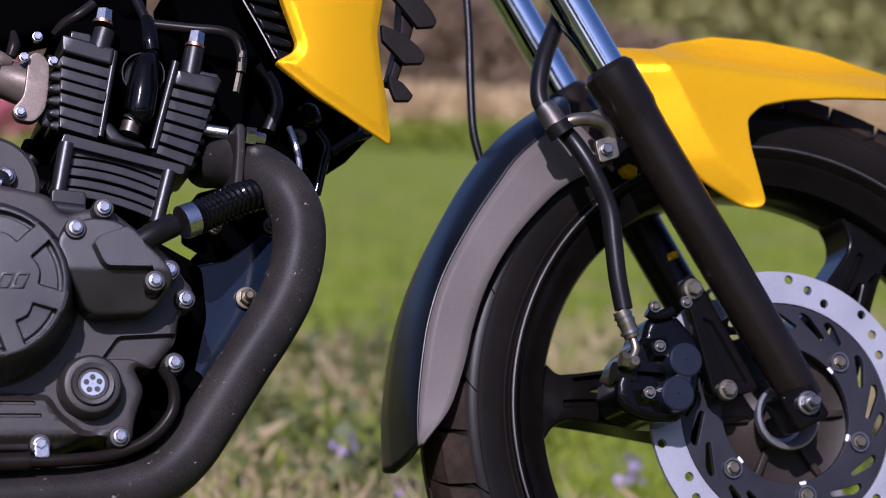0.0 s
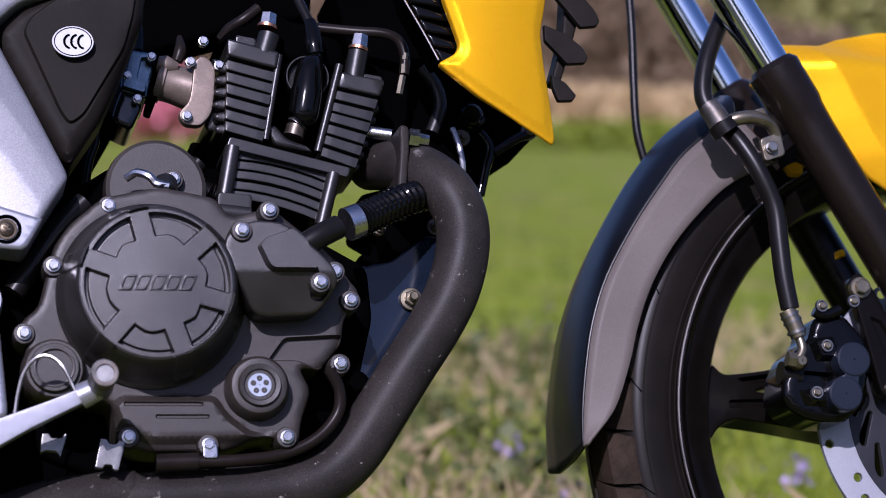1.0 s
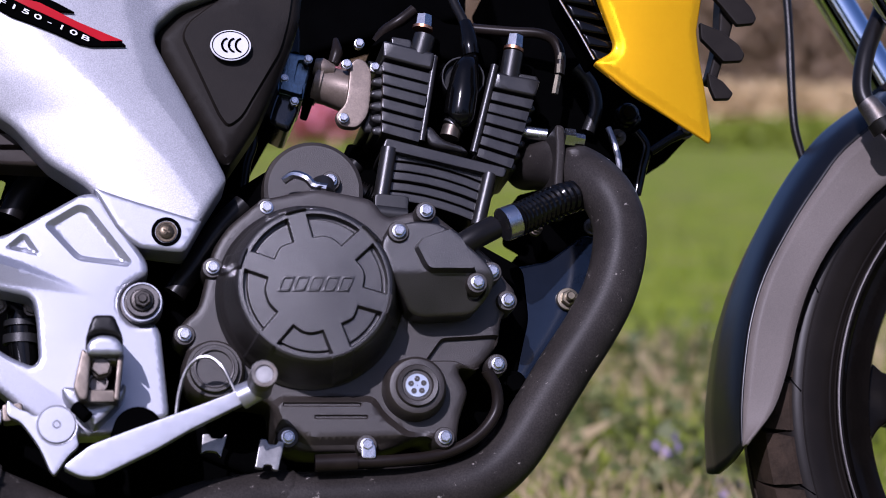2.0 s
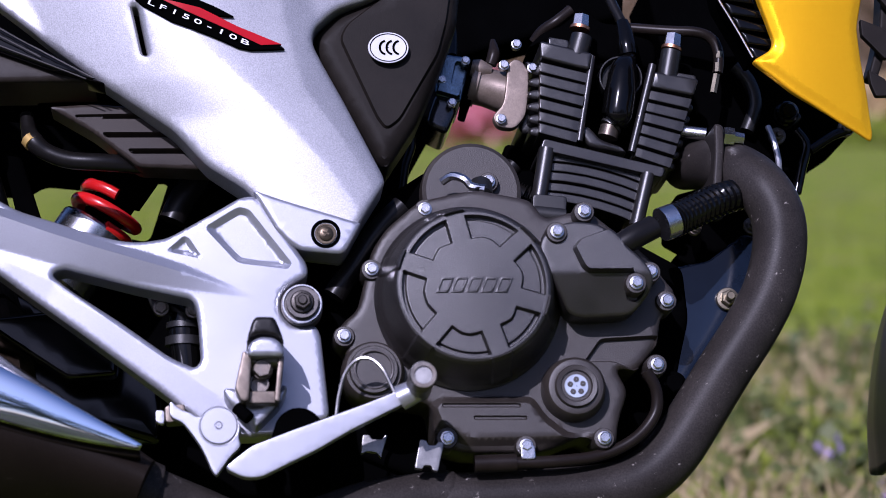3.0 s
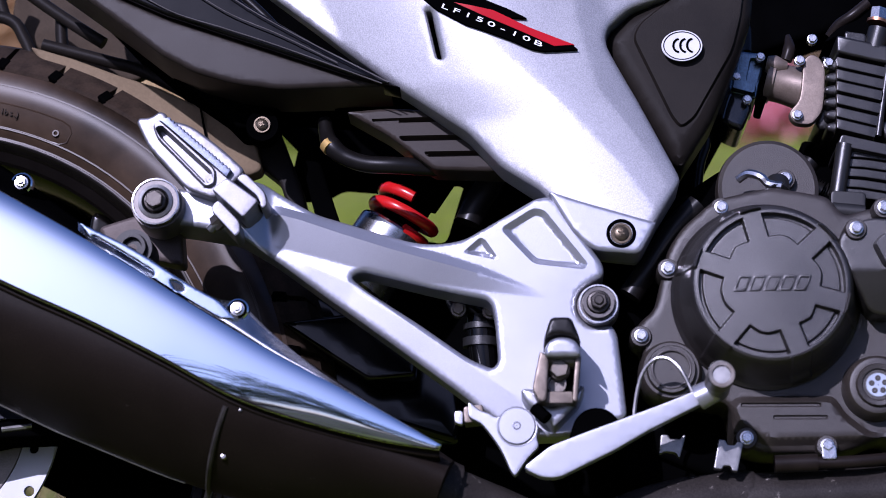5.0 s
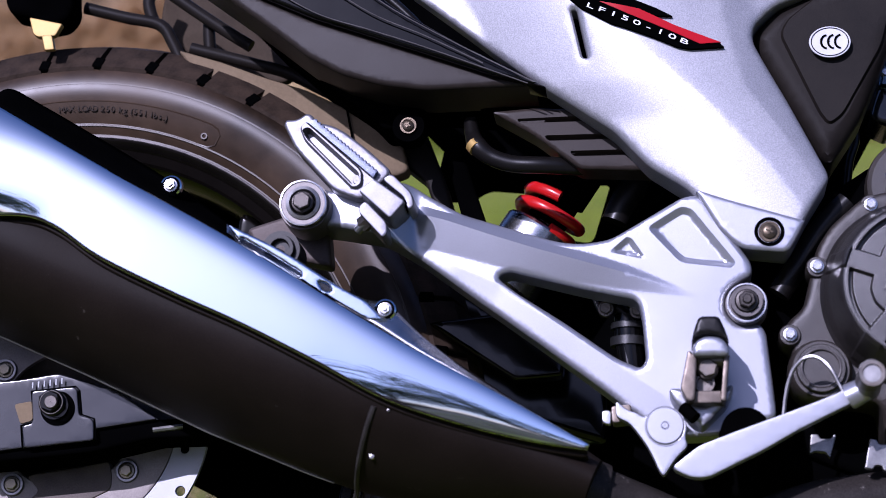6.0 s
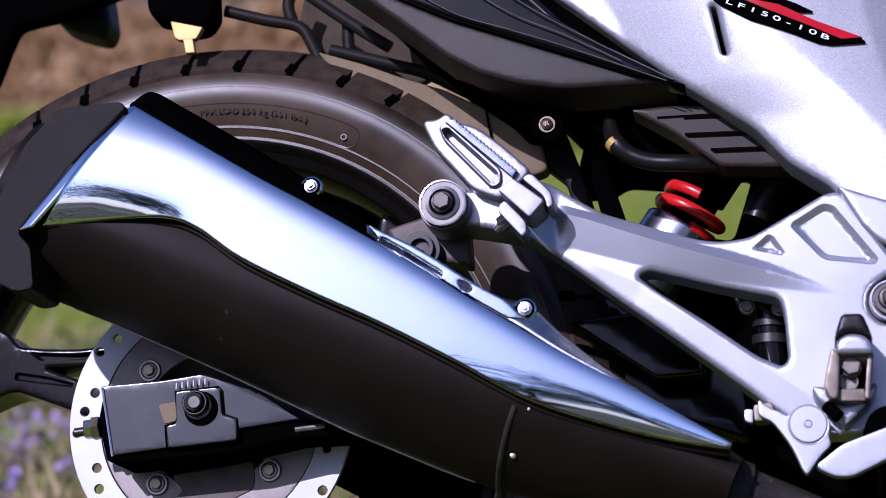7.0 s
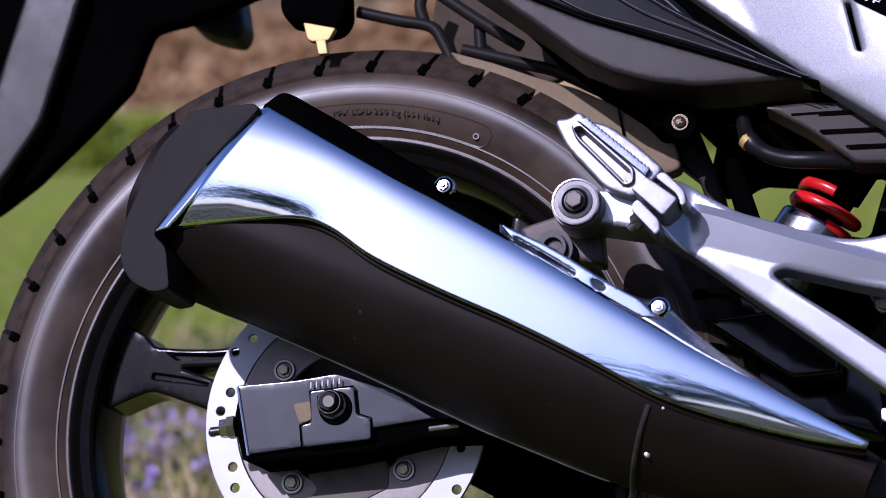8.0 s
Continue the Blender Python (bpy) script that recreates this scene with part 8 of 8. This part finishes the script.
# hoses and wires in the gaps of the machine
for q, r in (([(-0.227, -0.06, 0.4525), (-0.2204, -0.06, 0.4679), (-0.2117, -0.06, 0.4812), (-0.2073, -0.06, 0.4946)], 0.0105), ([(-0.1135, -0.1, 0.5009), (-0.1103, -0.1, 0.4792), (-0.1116, -0.1, 0.4577), (-0.1064, -0.1, 0.4363)], 0.0035), ([(-0.0476, -0.06, 0.5312), (-0.0444, -0.06, 0.5133), (-0.0497, -0.06, 0.4954), (-0.0526, -0.06, 0.4731)], 0.0032), ([(0.0329, -0.07, 0.4938), (0.0262, -0.07, 0.4848), (0.0281, -0.07, 0.4759), (0.0388, -0.07, 0.4693)], 0.0075), ([(-0.1088, -0.12, 0.3811), (-0.0945, -0.12, 0.402), (-0.076, -0.12, 0.4295), (-0.0574, -0.12, 0.4488)], 0.0085), ([(-0.4103, -0.1, 0.6353), (-0.3841, -0.1, 0.6113), (-0.3669, -0.1, 0.5924)], 0.004)):
    tube("rubber_hose", q, r, M_HOSE, bike, 12, 5)
tube("earth_wire", [(0.2349, -0.06, 0.528), (0.2381, -0.065, 0.5133), (0.2407, -0.065, 0.4973), (0.2404, -0.06, 0.4826)], 0.0024, M_ALU, bike, 8, 5, "pale wire beside the frame")
for q in ([(0.2515, 0.5398), (0.2444, 0.5233), (0.3003, 0.5301), (0.2197, 0.4505)]):
    bolt(q[0], q[1], -0.05, frame_part, 0.0045, M_RUST, 0.002, 1.5)
relief("horn_bracket", rounded([(0.2425, 0.5377), (0.2614, 0.5477), (0.2666, 0.5384), (0.2537, 0.5301)], 0.003), M_ENGINE, frame_part, -0.048, 0.01, 0.002, 0.008)
# Dark mass added below the muffler, where the space is shaded.
relief("lower_fill", rounded([(-0.6253, 0.2996), (-0.5506, 0.3124), (-0.4671, 0.2974), (-0.3851, 0.2736), (-0.2735, 0.2588), (-0.2699, 0.2145), (-0.5859, 0.2168), (-0.5497, 0.2619)], 0.006), M_DARK, frame_part, 0.06, 0.03, 0.006, 0.02)

# Two dark fillers close shaded gaps before and behind the cylinder.
relief("down_tube_fill", rounded([(0.1785, 0.4556), (0.2183, 0.4857), (0.2328, 0.4836), (0.2333, 0.4378), (0.213, 0.4404), (0.1931, 0.4285), (0.1816, 0.4329)], 0.004), M_DARK, frame_part, -0.05, 0.04, 0.004, 0.012)
relief("cylinder_rear_fill", rounded([(0.0313, 0.5231), (0.0606, 0.518), (0.0569, 0.4768), (0.044, 0.4766), (0.0349, 0.4843), (0.0308, 0.5002)], 0.004), M_DARK, frame_part, -0.03, 0.04, 0.004, 0.012)
bm = bmesh.new()
run = curve([(0.0278, -0.06, 0.4839), (0.0328, -0.06, 0.4777), (0.0401, -0.06, 0.4728), (0.0501, -0.06, 0.4689)], 14)
tube_bm(bm, run, [0.0075 + (0.0012 if i % 4 < 2 else -0.0012) for i in range(len(run))], 16)
part("corrugated_boot", bm, M_HOSE, frame_part, "black corrugated rubber boot", 25)
bolt(0.1708, 0.4438, -0.07, frame_part, 0.0040, M_TAN, 0.002, 1.3)
bolt(0.1916, 0.4599, -0.055, frame_part, 0.0045, M_SCREW, 0.002, 1.4)
# Black filler added behind the ribbed hose, for the dark gap.
relief("hose_gap_fill", rounded([(0.1650, 0.4670), (0.1714, 0.4890), (0.1972, 0.4964), (0.2320, 0.4897), (0.2350, 0.4545), (0.2203, 0.4380), (0.1807, 0.4309), (0.1671, 0.4377), (0.1790, 0.4448), (0.1632, 0.4539)], 0.003), M_DARK, frame_part, 0.0, 0.03, 0.003, 0.012)
for r, yy in ((0.0095, -0.048), (0.0075, -0.052), (0.0088, -0.056), (0.0060, -0.060)):
    lathe("coil_knob", 0.2522, 0.5409, [(0.0003, yy - 0.003), (r * 0.85, yy - 0.003), (r, yy - 0.0015), (r, yy + 0.003)], M_GLOSS, frame_part, 24)
tube("wiring_loom", [(0.2594, -0.05, 0.5280), (0.2670, -0.05, 0.5155), (0.2624, -0.05, 0.4978), (0.2568, -0.05, 0.4769)], 0.0042, M_GLOSS, frame_part, 12, 6)
tube("wiring_loom", [(0.2135, -0.05, 0.5809), (0.2244, -0.05, 0.5671), (0.2281, -0.05, 0.5484), (0.2203, -0.05, 0.5273)], 0.0055, M_ENGINE, frame_part, 12, 6)
tube("wiring_loom", [(0.2701, -0.05, 0.5118), (0.2893, -0.05, 0.5238), (0.3035, -0.05, 0.5287)], 0.0038, M_GLOSS, frame_part, 10, 6)
for px_, pz_ in ((0.0684, 0.5862), (0.1664, 0.5582)):
    block("head_lug", [(px_ - 0.008, pz_ + 0.0052), (px_ + 0.008, pz_ + 0.0026), (px_ + 0.008, pz_ - 0.0052), (px_ - 0.008, pz_ - 0.0026)], -0.088, -0.05, 0.002, M_FIN, engine)
# Dark filler added behind the rear wheel's opening, in place of shade.
relief("wheel_fill", rounded([(-0.6164, 0.5492), (-0.5684, 0.5429), (-0.511, 0.517), (-0.4543, 0.4819), (-0.4354, 0.4483), (-0.5003, 0.4357), (-0.5477, 0.4653), (-0.5958, 0.4953)], 0.006), M_DARK, frame_part, 0.05, 0.02, 0.004, 0.02)
